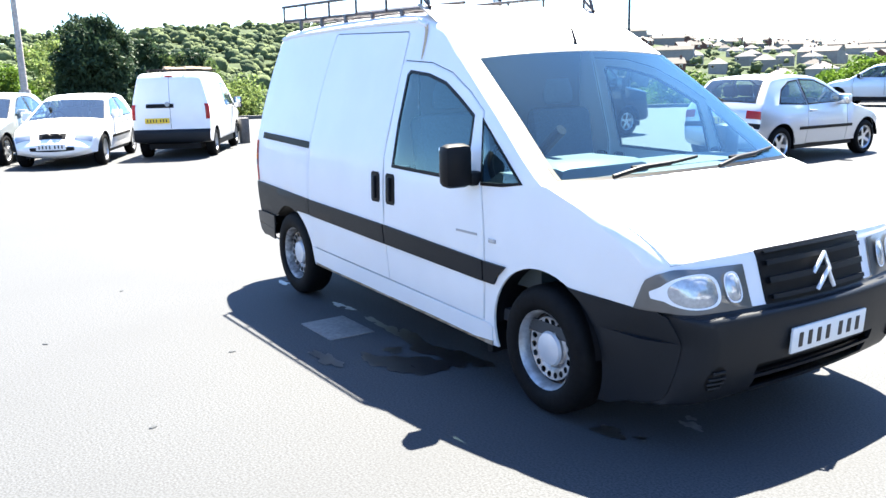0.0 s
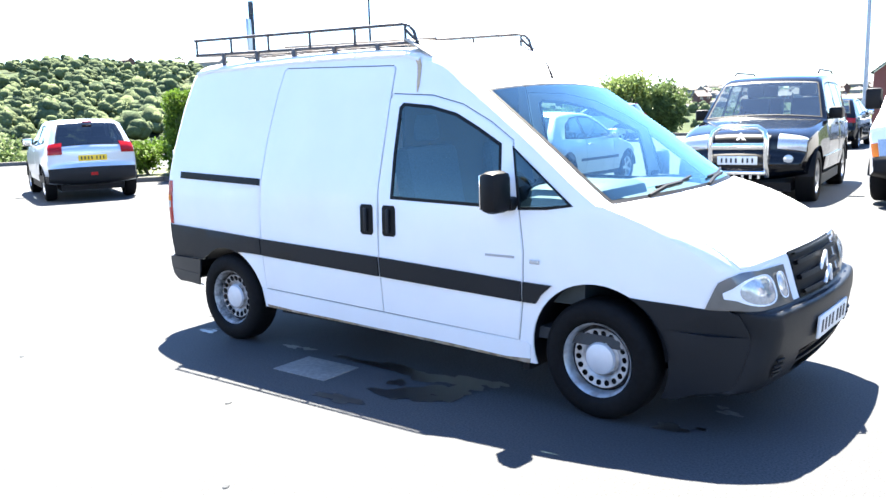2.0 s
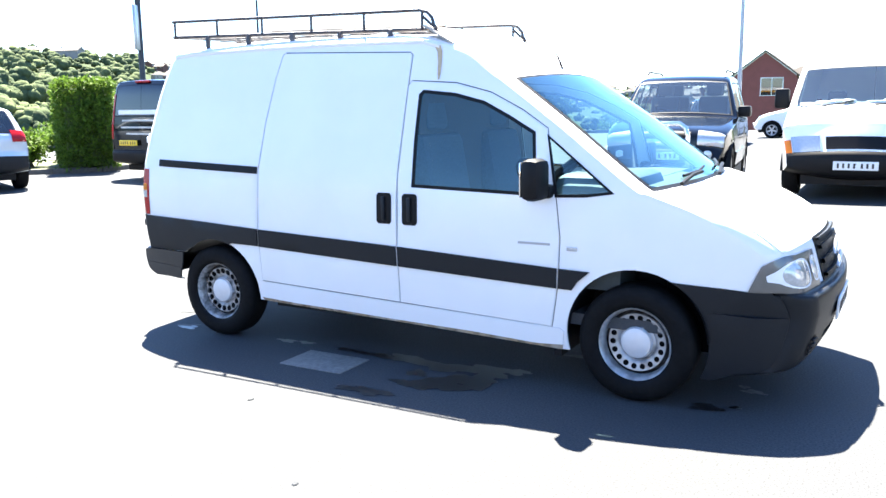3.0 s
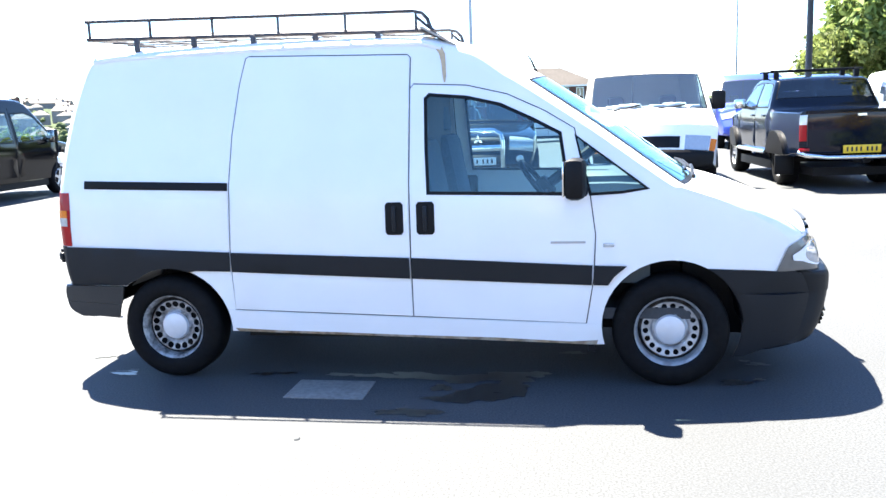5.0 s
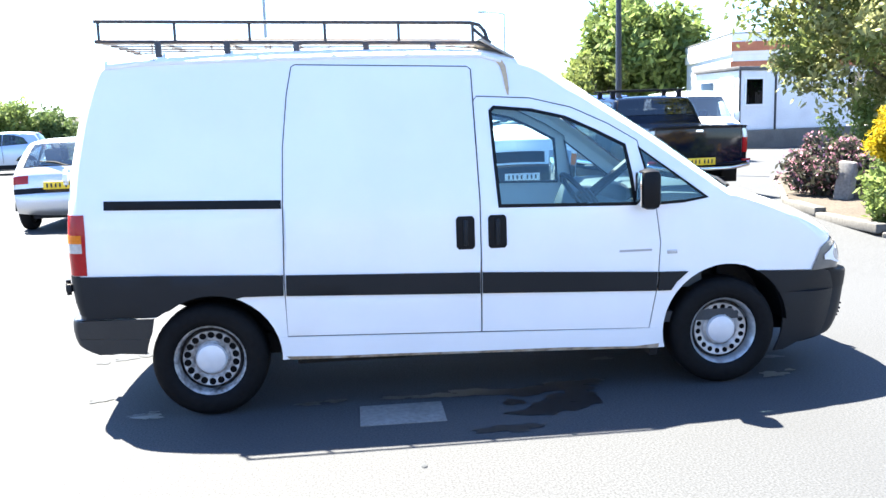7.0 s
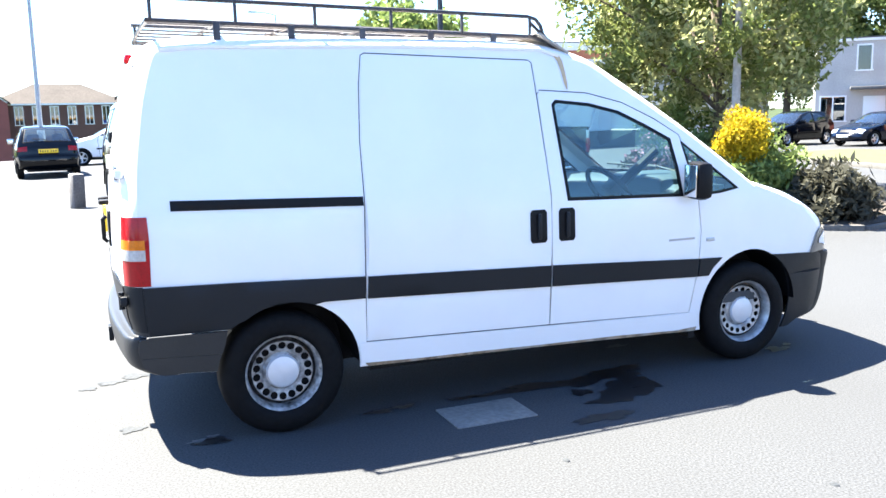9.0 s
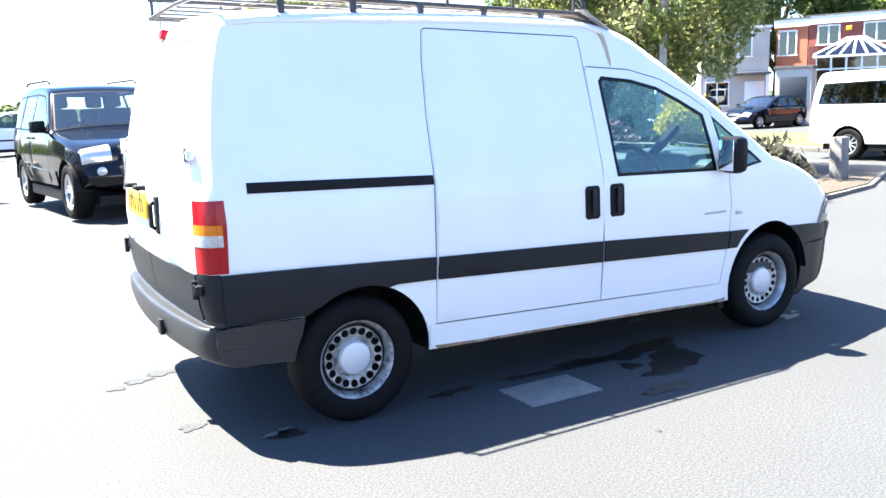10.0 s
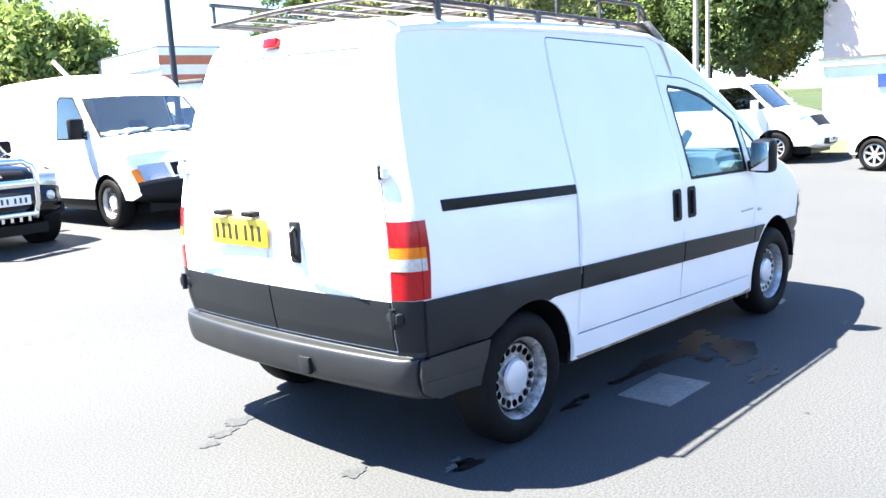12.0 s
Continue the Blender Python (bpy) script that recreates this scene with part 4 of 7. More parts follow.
def roof_rack(sh):
    ob = thing("roof_rack", pose(0, 0, 1.87), "dark weathered steel roof rack on a white van", "roof rack")
    z0 = 1.87
    side = 0.615

    def top(x):
        return 2.082 - 0.022 * (x + 0.51) - z0

    def low(x):
        return 1.98 - 0.024 * (x + 0.51) - z0

    posts = (-0.485, -0.1, 0.285, 0.68, 1.073, 1.475)
    for s in (-1, 1):
        y = s * side
        rail = [(-0.505, y, top(-0.505))] + [(x, y, top(x)) for x in np.linspace(-0.3, 1.46, 8)] + [(1.51, y, top(1.5) - 0.012), (1.54, y, top(1.5) - 0.045), (1.555, y, top(1.5) - 0.09), (1.565, y, low(1.56))]
        Bag().tube(rail, 0.0105, 8).make("top_rail", ACRACK, ob)
        Bag().tube([(x, y * 0.985, low(x)) for x in np.linspace(-0.505, 1.5, 8)] + [(1.58, y, low(1.58) - 0.02), (1.64, y, low(1.6) - 0.06)], 0.0125, 8).make("lower_rail", ACRACK, ob)
        for x in posts:
            Bag().tube([(x, y, low(x)), (x, y, top(x))], 0.0085, 6).make("post", ACRACK, ob)
        Bag().tube([(1.475, y, top(1.47) - 0.03), (1.53, y, low(1.53) + 0.03), (1.575, y, low(1.56))], 0.009, 6).make("brace", ACRACK, ob)
        for x in (-0.19, 0.165, 0.526, 0.895, 1.256):
            b = Bag().box(x - 0.016, x + 0.016, y - 0.006, y + 0.012, 1.872 - z0 - 0.012, low(x) + 0.005, 0.003)
            b.box(x - 0.03, x + 0.03, y - 0.02, y + 0.02, -0.012, 0.012, 0.004)
            b.make("foot", ACRACK, ob, "clamped rack foot")
    for x in (-0.5, -0.19, 0.165, 0.526, 0.895, 1.256, 1.5):
        Bag().tube([(x, -side, low(x)), (x, 0, low(x) + 0.012), (x, side, low(x))], 0.011, 6).make("crossbar", ACRACK, ob)
    for k in range(7):
        y = -0.5 + k / 6
        Bag().box(-0.5, 1.5, y - 0.016, y + 0.016, low(0.5) - 0.006 + 0.012, low(0.5) + 0.002 + 0.012, 0, pose(0, 0, 0, 0, 1.3, 0)).make("slat", ACRACK, ob, smooth=False)
    Bag().tube([(0.1, -0.3, low(0) + 0.04), (1.45, -0.3, low(1.45) + 0.04)], 0.01, 6).make("inner_rail", ACRACK, ob)
    # sloping board at the front
    Bag().slab([(1.50, low(1.5) + 0.015), (1.515, low(1.5) + 0.02), (1.70, low(1.5) - 0.085), (1.69, low(1.5) - 0.09)], -0.66, 0.66).make("wind_deflector", DEFLECT, ob, "faded front wind deflector board")
    return ob


DEFLECT = material("faded_board", (0.4, 0.37, 0.32), 0.7, 0, 0, 0.15, 8, 0.5, 3, second=(0.2, 0.12, 0.07))
van, van_shell = panel_van()
van_details(van, van_shell)
roof_rack(van_shell)


# ---- ground ----
ASPHALT = material("asphalt", (0.043, 0.0455, 0.049), 0.8, 0, 0, 0.42, 95, 0.6, 0.45, 0.12, second=(0.0345, 0.0365, 0.0395), spec=0.35)
ASPHALT_DARK = material("damp_asphalt", (0.031, 0.035, 0.04), 0.8, 0, 0, 0.25, 60, spec=0.35)
EARTH = material("rough_grass", (0.03, 0.043, 0.018), 0.95, 0, 0, 0.4, 0.4, 0.6, 0.015, second=(0.05, 0.056, 0.026), spec=0.1)


def hill(az):
    return lerp([(-180, 2.3), (-175, 1.9), (-160, 0.4), (-140, 0.0), (60, 0.0), (80, 0.3), (95, 0.4), (115, 0.8), (130, 1.6), (140, 2.9), (150, 3.4), (160, 3.1), (170, 2.7), (180, 2.3)], az)


def land(x, y):
    """The height of the land outside the car park."""
    r, az = math.hypot(x - 2, y), math.degrees(math.atan2(y, x - 2))
    valley = lerp([(-180, 1), (-165, 1), (-140, 0), (55, 0), (80, 1), (180, 1)], az)
    top = lerp([(-180, 700), (132, 960), (142, 700), (180, 700)], az)
    fall = lerp([(0, 0), (34, 0), (60, -3), (110, -9), (170, -11), (top, top * math.tan(radians(hill(az)))), (top + 300, (top + 300) * math.tan(radians(hill(az))) - 12), (3000, 10)], r)
    return -0.05 + valley * fall


def ground():
    radii = [0, 6, 12, 20, 28, 34, 40, 48, 60, 80, 100, 130, 170, 220, 280, 340, 400, 470, 540, 620, 700, 780, 850, 900, 960, 1050, 1250, 1600, 2200, 3000]
    n = 120
    vs = [(2, 0, -0.05)]
    for r in radii[1:]:
        for k in range(n):
            a = k * math.tau / n - math.pi
            x, y = 2 + r * math.cos(a), r * math.sin(a)
            vs.append((x, y, land(x, y) + (noise.noise((x * 0.004, y * 0.004, 0)) * 8 if r > 300 else 0)))
    fs = [(0, 1 + k, 1 + (k + 1) % n) for k in range(n)]
    for i in range(len(radii) - 2):
        a, b = 1 + i * n, 1 + (i + 1) * n
        fs += [(a + k, b + k, b + (k + 1) % n, a + (k + 1) % n) for k in range(n)]
    return tagged(part("ground", vs, fs, EARTH), "rough grass and fields falling to a valley", "ground", kind="structure")


ground()
LOT = [(-26, -45), (-27.5, 8), (-24, 16), (-14.5, 31), (-6, 36), (8, 46), (60, 60), (60, -45)]


def smooth(x, a, b):
    k = min(1, max(0, (x - a) / (b - a)))
    return k * k * (3 - 2 * k)


def lift(x, y):
    """The gentle rise of the asphalt behind the van."""
    return 0.2 * smooth(y, 2.5, 6.5) * (1 - smooth(y, 30, 42)) * smooth(x, -3.0, 4.5) * (1 - smooth(x, 9, 14))


def car_park():
    loops, n = [LOT], len(LOT)
    vs, fs = planar(loops, 1.5, (-28, 60, -45, 60))
    keep = [tuple(f) for f in fs if inside(LOT, sum(vs[i].x for i in f) / 3, sum(vs[i].y for i in f) / 3)]
    used = sorted({i for f in keep for i in f})
    at = {i: k for k, i in enumerate(used)}
    verts = [(vs[i].x, vs[i].y, lift(vs[i].x, vs[i].y)) for i in used]
    k = len(verts)
    verts += [(x, y, z) for x, y in LOT for z in (0.0, -0.3)]
    faces = [tuple(at[i] for i in f) for f in keep] + [(k + 2 * i, k + 2 * i + 1, k + 2 * ((i + 1) % n) + 1, k + 2 * ((i + 1) % n)) for i in range(n)]
    faces = [f if len(f) > 3 or (Vector(verts[f[1]]) - Vector(verts[f[0]])).cross(Vector(verts[f[2]]) - Vector(verts[f[0]])).z > 0 else f[::-1] for f in faces]
    return tagged(part("road", verts, faces, ASPHALT), "pale sun-bleached asphalt of a car park", "asphalt", kind="structure")


car_park()


# ---- parked vehicles ----
def scaled(rows, sx, sz):
    return [(x * sx, z * sz, c, r) for x, z, c, r in rows]


def poly(points, sx, sz):
    return [(x * sx, z * sz) for x, z in points]


HATCH = [(-0.45, 0.24, 0.06, 0.0), (-0.6, 0.32, 0.08, 0.02), (-0.65, 0.45, 0.1, 0.02), (-0.64, 0.58, 0.1, 0.02), (-0.6, 0.66, 0.09, 0.03), (-0.58, 0.78, 0.08, 0.03), (-0.54, 0.9, 0.06, 0.03), (-0.4, 1.1, 0.05, 0.04), (-0.22, 1.29, 0.04, 0.05),
         (-0.04, 1.39, 0.03, 0.05), (0.5, 1.43, 0.03, 0.05), (1.0, 1.41, 0.03, 0.05), (1.32, 1.34, 0.04, 0.04), (1.75, 1.13, 0.06, 0.03), (2.1, 0.95, 0.07, 0.03), (2.2, 0.92, 0.05, 0.03), (2.7, 0.81, 0.06, 0.04), (2.95, 0.72, 0.1, 0.03),
         (3.08, 0.58, 0.14, 0.02), (3.15, 0.5, 0.16, 0.02), (3.18, 0.4, 0.16, 0.02), (3.13, 0.26, 0.15, 0.02), (2.98, 0.2, 0.1, 0.0)]
HATCH_W = [(0.15, 0.74), (0.3, 0.79), (0.6, 0.825), (0.85, 0.81), (0.95, 0.77), (1.15, 0.69), (1.3, 0.62), (1.45, 0.55)]
HATCH_P = [(-0.66, 0.84), (-0.4, 0.95), (0, 1), (2.0, 1), (2.6, 0.96), (2.9, 0.88), (3.2, 0.7)]


def hatchback(label, m, paint, sx=1.0, sz=1.0, five=False, style="five", pane=None, colour_trim=None, group="parked cars", name="hatchback_car", rear_plate=True, rear_lamp=(0.68, 0.99), nose=None):
    w, front = 2.44 * sx, 3.18 * sx
    rows, widths = scaled(HATCH, sx, sz), [(a * sz, b * (1.05 if sx > 1.04 else 1)) for a, b in HATCH_W]
    plan = [(a * sx, b) for a, b in HATCH_P]
    if five:
        windows = [("rear_side_window", poly([(0.0, 0.95), (0.12, 1.17), (0.38, 1.3), (0.78, 1.33), (0.78, 0.94)], sx, sz)), ("door_window", poly([(0.85, 0.94), (0.85, 1.33), (1.08, 1.31), (1.35, 1.2), (1.8, 0.96)], sx, sz))]
        seams = [poly([(0.81, 1.36), (0.82, 0.6), (0.8, 0.28)], sx, sz), poly([(0.0, 1.2), (-0.03, 0.9), (0.3, 0.7), (0.4, 0.3)], sx, sz), poly([(1.85, 1.0), (1.9, 0.8), (1.85, 0.3)], sx, sz)]
        handles = [(0.55 * sx, 0.84 * sz), (1.0 * sx, 0.84 * sz)]
    else:
        windows = [("rear_side_window", poly([(-0.02, 0.98), (0.1, 1.17), (0.35, 1.29), (0.58, 1.31), (0.64, 0.95)], sx, sz)), ("door_window", poly([(0.72, 0.95), (0.66, 1.32), (1.05, 1.3), (1.35, 1.19), (1.78, 0.96)], sx, sz))]
        seams = [poly([(0.62, 1.36), (0.69, 0.9), (0.66, 0.3), (1.8, 0.28), (1.84, 0.95)], sx, sz)]
        handles = [(0.82 * sx, 0.83 * sz)]
    trims = [("side_moulding", poly([(0.45, 0.58), (0.45, 0.53), (1.95, 0.52), (1.95, 0.57)], sx, sz), BLACKPL, 0.012, "", 0.012)]
    lamps = [("tail_lamp", 4.8, 5.9, *rear_lamp, REDLENS, 0.008, "red tail lamp", True), ("rear_bumper_strip", 3.4, 4.3, -0.99, 0.99, BLACKPL if colour_trim is None else colour_trim, 0.012),
             ("headlight", 16.6, 17.7, 0.56, 0.97, CLEARLENS, 0.008, "clear headlight", True), ("grille", 17.2, 17.9, -0.34, 0.34, BLACKPL, 0.004, "black grille"), ("front_intake", 19.6, 20.4, -0.6, 0.6, BLACKPL, -0.01)]
    ob, sh = car(name, label, m, paint, rows, widths, plan, (0, w), windows, [("rear_window", 6.6, 8.6, 0.8), ("windscreen", 12.2, 13.85, 0.88)], seams, lamps, trims, style=style, radius=0.3, rim=0.2, tyre=0.185,
                 plate=[("rear", -0.655 * sx, 0.72 * sz if not five else 0.75 * sz), ("front", front + 0.005, 0.44 * sz)], pane=pane, mirror=(1.62 * sx, 0.99 * sz, paint), handles=handles, seats=((1.0 * sx, 0.35), (1.0 * sx, -0.35), (0.52 * sx, 0.3), (0.52 * sx, -0.3)), group=group)
    Bag().tube([sh.point(6.5, -0.1, 0.02), sh.point(6.75, 0.15, 0.02), sh.point(6.9, 0.5, 0.015)], 0.009, 6).make("rear_wiper", BLACKPL, ob)
    return ob, sh


def turned(x, y, az, back=0.0):
    """A pose on the ground whose own +x looks along az; back: metres from the rear axle to the point given."""
    return pose(x, y, lift(x, y), 0, 0, az) @ pose(-back, 0, 0)


hatchback("silver three-door hatchback with black side mouldings, parked on asphalt", turned(-3.62, 8.8, 91), SILVER)
bmw, bmw_shell = hatchback("white five-door hatchback with a twin grille, parked on asphalt", turned(-12.05, -0.4, -25, 2.55), FAR_WHITE, 1.04, 0.94, True, "ten", colour_trim=FAR_WHITE)
for s in (-1, 1):
    Bag().lathe([(0.001, -0.02), (0.075, -0.016), (0.09, 0.0), (0.075, 0.02)], 20, Matrix.Translation(Vector(bmw_shell.point(17.6, s * 0.13, 0.01))) @ pose(0, 0, 0, 0, 0, 90) @ Matrix.Diagonal((1, 1, 0.6, 1))).make("grille_kidney", BLACKPL, bmw, "black oval grille")
hatchback("grey-green saloon-like hatchback, parked beside a white one", turned(-13.4, -2.0, -25, 2.66), GREYCAR, 1.09, 0.98, True, "seven", colour_trim=BLACKPL)
coupe, _ = hatchback("dark blue coupe with its long nose, parked before houses", turned(30.2, 20.6, 184), NAVY, 1.12, 0.95, False, "five", TINT, colour_trim=NAVY, name="coupe_car")
hatchback("dark grey hatchback parked beside a coupe", turned(28.3, 23.6, 188), BLACK, 1.05, 1.0, True, "five", TINT, colour_trim=BLACK)
hatchback("small white hatchback parked by the kerb", turned(14.0, -0.9, 78), FAR_WHITE, 1.0, 1.02, True, "seven", colour_trim=FAR_WHITE)
hatchback("white hatchback parked before a brick building", turned(-1.0, 29.5, 178, 2.59), FAR_WHITE, 1.06, 1.12, True, "five", colour_trim=FAR_WHITE)
hatchback("dark red-black hatchback parked by a white car", turned(-1.9, 22.6, 95), BLACK, 1.05, 1.05, True, "five", TINT, colour_trim=BLACK)

SUV = [(-0.55, 0.35, 0.05, 0.0), (-0.72, 0.42, 0.06, 0.02), (-0.78, 0.52, 0.07, 0.02), (-0.78, 0.66, 0.07, 0.02), (-0.74, 0.74, 0.06, 0.03), (-0.73, 0.98, 0.05, 0.03), (-0.71, 1.12, 0.04, 0.03), (-0.66, 1.5, 0.04, 0.04), (-0.58, 1.7, 0.04, 0.05),
       (-0.45, 1.78, 0.03, 0.06), (0.4, 1.82, 0.03, 0.06), (1.2, 1.79, 0.03, 0.06), (1.5, 1.72, 0.04, 0.05), (1.85, 1.42, 0.06, 0.04), (2.08, 1.2, 0.07, 0.03), (2.16, 1.17, 0.05, 0.04), (2.7, 1.1, 0.05, 0.05), (3.2, 1.02, 0.08, 0.05),
       (3.38, 0.93, 0.12, 0.03), (3.42, 0.76, 0.14, 0.02), (3.5, 0.68, 0.15, 0.02), (3.53, 0.55, 0.15, 0.02), (3.45, 0.4, 0.13, 0.02), (3.25, 0.34, 0.1, 0.0)]
SUV_W = [(0.25, 0.82), (0.45, 0.9), (0.8, 0.93), (1.1, 0.9), (1.2, 0.87), (1.5, 0.78), (1.7, 0.71), (1.85, 0.66)]
SUV_P = [(-0.8, 0.9), (-0.5, 0.97), (0, 1), (2.2, 1), (2.9, 0.97), (3.2, 0.92), (3.55, 0.78)]


def big_suv():
    ob, sh = car("off_road_car", "black four-wheel-drive car with a chrome bull bar, parked on asphalt", turned(0.68, 7.88, -83.5, 2.78), BLACK, SUV, SUV_W, SUV_P, (0, 2.78),
                 [("rear_side_window", [(-0.55, 1.2), (-0.5, 1.55), (-0.4, 1.63), (0.05, 1.65), (0.05, 1.19)]), ("rear_door_window", [(0.13, 1.19), (0.13, 1.65), (0.78, 1.66), (0.82, 1.18)]), ("door_window", [(0.9, 1.18), (0.87, 1.66), (1.3, 1.63), (1.5, 1.52), (1.88, 1.17)])],
                 [("rear_window", 6.2, 7.7, 0.8), ("windscreen", 12.15, 13.85, 0.9)],
                 [[(0.85, 1.7), (0.86, 1.0), (0.84, 0.42)], [(0.1, 1.7), (0.1, 1.1), (0.35, 0.8), (0.42, 0.42)], [(1.95, 1.16), (1.95, 0.8), (1.9, 0.42)]],
                 [("tail_lamp", 5.2, 6.8, 0.86, 1.0, REDLENS, 0.006, "red tail lamp", True), ("headlight", 17.3, 18.7, 0.56, 0.99, CLEARLENS, 0.01, "clear headlight", True), ("grille", 17.55, 18.6, -0.44, 0.44, BLACKPL, 0.004, "black grille"),
                  ("front_bumper", 18.8, 22.0, -1, 1, BLACK, 0.015), ("front_intake", 19.6, 20.6, -0.5, 0.5, BLACKPL, 0.018)],
                 [("lower_cladding", [(0.45, 0.62), (0.45, 0.36), (2.3, 0.36), (2.3, 0.62)], BLACK, 0.015, "", 0.015)], style="five", radius=0.37, rim=0.235, tyre=0.25, plate=[("rear", -0.79, 0.9)], pane=CARGLASS,
                 mirror=(1.72, 1.22, BLACKPL), handles=[(0.7, 1.05), (1.0, 1.05)], seats=((1.0, 0.4), (1.0, -0.4), (0.1, 0.35), (0.1, -0.35)), group="parked cars", category="car")
    # bull bar with its crossbar, skid teeth and plate
    bar = [(3.5, -0.36, 0.42), (3.6, -0.36, 0.6), (3.62, -0.36, 0.92), (3.6, -0.33, 1.02), (3.57, -0.24, 1.08), (3.57, 0.24, 1.08), (3.6, 0.33, 1.02), (3.62, 0.36, 0.92), (3.6, 0.36, 0.6), (3.5, 0.36, 0.42)]
    hoop = Bag().tube(bar, 0.036, 10).make("bull_bar", CHROME, ob, "polished steel bull bar")
    Bag().box(3.58, 3.65, -0.35, 0.35, 0.78, 0.87, 0.03).make("crossbar", CHROME, hoop)
    Bag().box(3.52, 3.6, -0.36, 0.36, 0.44, 0.5, 0.02).make("skid_plate", CHROME, hoop)
    for k in range(6):
        Bag().lathe([(0.001, -0.03), (0.022, -0.03), (0.022, 0.03), (0.001, 0.03)], 10, Matrix.Translation((3.55, -0.26 + 0.105 * k, 0.42)) @ pose(0, 0, 0, 90, 0, 0)).make("tooth", CHROME, hoop)
    number_plate(ob, pose(3.64, 0, 0.64, 0, 0, 90), 0.52, 0.111, PLATE_W)
    for s in (-1, 1):
        p = Vector(sh.point(20.0, s * 0.78, 0.02))
        Bag().lathe([(0.06, 0.01), (0.06, -0.008), (0.045, -0.012), (0.001, -0.016)], 20, Matrix.Translation(p) @ pose(0, 0, 0, 0, 0, 90 + s * 14)).make("fog_lamp", CLEARLENS, ob, "round clear fog lamp")
        Bag().tube([(-0.4, s * 0.62, 1.83), (-0.3, s * 0.62, 1.87), (1.0, s * 0.62, 1.87), (1.15, s * 0.62, 1.82)], 0.016, 6).make("roof_rail", BLACKPL, ob)
    ch = Bag()
    for a in (90, 210, 330):
        ch.slab([(0, 0), (0.035, 0.02), (0.075, 0), (0.035, -0.02)], -0.006, 0.006, Matrix.Translation((3.44, 0, 0.94)) @ pose(0, 0, 0, 0, 0, 90) @ pose(0, 0, 0, 0, -a, 0))
    ch.make("badge", CHROME, ob, "chrome badge as a plain shape", False)
    return ob


big_suv()

JUKE = [(-0.5, 0.3, 0.06, 0.0), (-0.66, 0.36, 0.1, 0.02), (-0.72, 0.5, 0.13, 0.02), (-0.72, 0.66, 0.13, 0.02), (-0.68, 0.74, 0.1, 0.03), (-0.68, 0.88, 0.09, 0.03), (-0.66, 1.02, 0.08, 0.03), (-0.5, 1.25, 0.06, 0.05), (-0.36, 1.45, 0.05, 0.05),
        (-0.2, 1.53, 0.04, 0.06), (0.5, 1.57, 0.03, 0.06), (1.1, 1.55, 0.03, 0.06), (1.4, 1.48, 0.04, 0.05), (1.85, 1.24, 0.06, 0.04), (2.15, 1.07, 0.07, 0.04), (2.3, 1.03, 0.05, 0.05), (2.8, 0.95, 0.07, 0.05), (3.1, 0.82, 0.12, 0.04), (3.25, 0.65, 0.15, 0.02),
        (3.3, 0.5, 0.16, 0.02), (3.25, 0.34, 0.14, 0.02), (3.05, 0.28, 0.1, 0.0)]
JUKE_W = [(0.2, 0.8), (0.4, 0.86), (0.75, 0.88), (1.0, 0.85), (1.1, 0.79), (1.3, 0.7), (1.5, 0.62), (1.6, 0.58)]


def crossover(label, m, paint, name="crossover_car", dark=PLASTIC, pane=None):
    ob, sh = car(name, label, m, paint, JUKE, JUKE_W, [(-0.75, 0.86), (-0.4, 0.97), (0, 1), (2.4, 1), (2.9, 0.93), (3.3, 0.75)], (0, 2.53),
                 [("rear_side_window", [(-0.05, 1.14), (0.1, 1.33), (0.4, 1.42), (0.74, 1.44), (0.76, 1.09)]), ("door_window", [(0.84, 1.08), (0.82, 1.44), (1.15, 1.42), (1.4, 1.34), (1.85, 1.08)])],
                 [("rear_window", 6.35, 8.5, 0.82, TINT), ("windscreen", 12.15, 13.85, 0.88)], [[(0.8, 1.47), (0.8, 1.0), (0.78, 0.42)], [(1.9, 1.1), (1.95, 0.8), (1.9, 0.42)]],
                 [("tail_lamp", 5.3, 6.5, 0.68, 1.0, REDLENS, 0.02, "red boomerang tail lamp", True), ("rear_bumper", 0.4, 3.0, -1, 1, dark, 0.008, "dark plastic rear bumper"), ("reflector", 2.0, 2.35, -0.08, 0.08, REDLENS, 0.016), ("headlight", 16.3, 17.2, 0.5, 0.97, CLEARLENS, 0.01, "clear headlight", True), ("grille", 17.4, 18.4, -0.4, 0.4, BLACKPL, 0.006)],
                 [("wheel_cladding", [(-0.75, 0.5), (0.42, 0.5), (0.42, 0.34), (2.1, 0.34), (2.1, 0.5), (3.4, 0.5), (3.4, 0.1), (-0.75, 0.1)], dark, 0.01, "", 0.01)], style="five", radius=0.34, rim=0.22, tyre=0.215, plate=[("rear", -0.695, 0.83), ("front", 3.31, 0.5)],
                 pane=pane or CARGLASS, mirror=(1.68, 1.12, BLACKPL), handles=[(1.02, 0.95)], seats=((1.05, 0.36), (1.05, -0.36)), group="parked cars")
    Bag().box(-0.42, -0.36, -0.09, 0.09, 1.5, 1.53, 0.008).make("brake_light", REDLENS, ob, "red high-level brake light")
    return ob


crossover("pale blue-silver crossover with dark lower bumper, parked on asphalt", turned(-11.4, 4.62, 159), PALE_BLUE)

crossover("silver crossover far across the car park, parked side-on", turned(-11.2, 28.4, 188), PALE_BLUE, dark=SILVER)


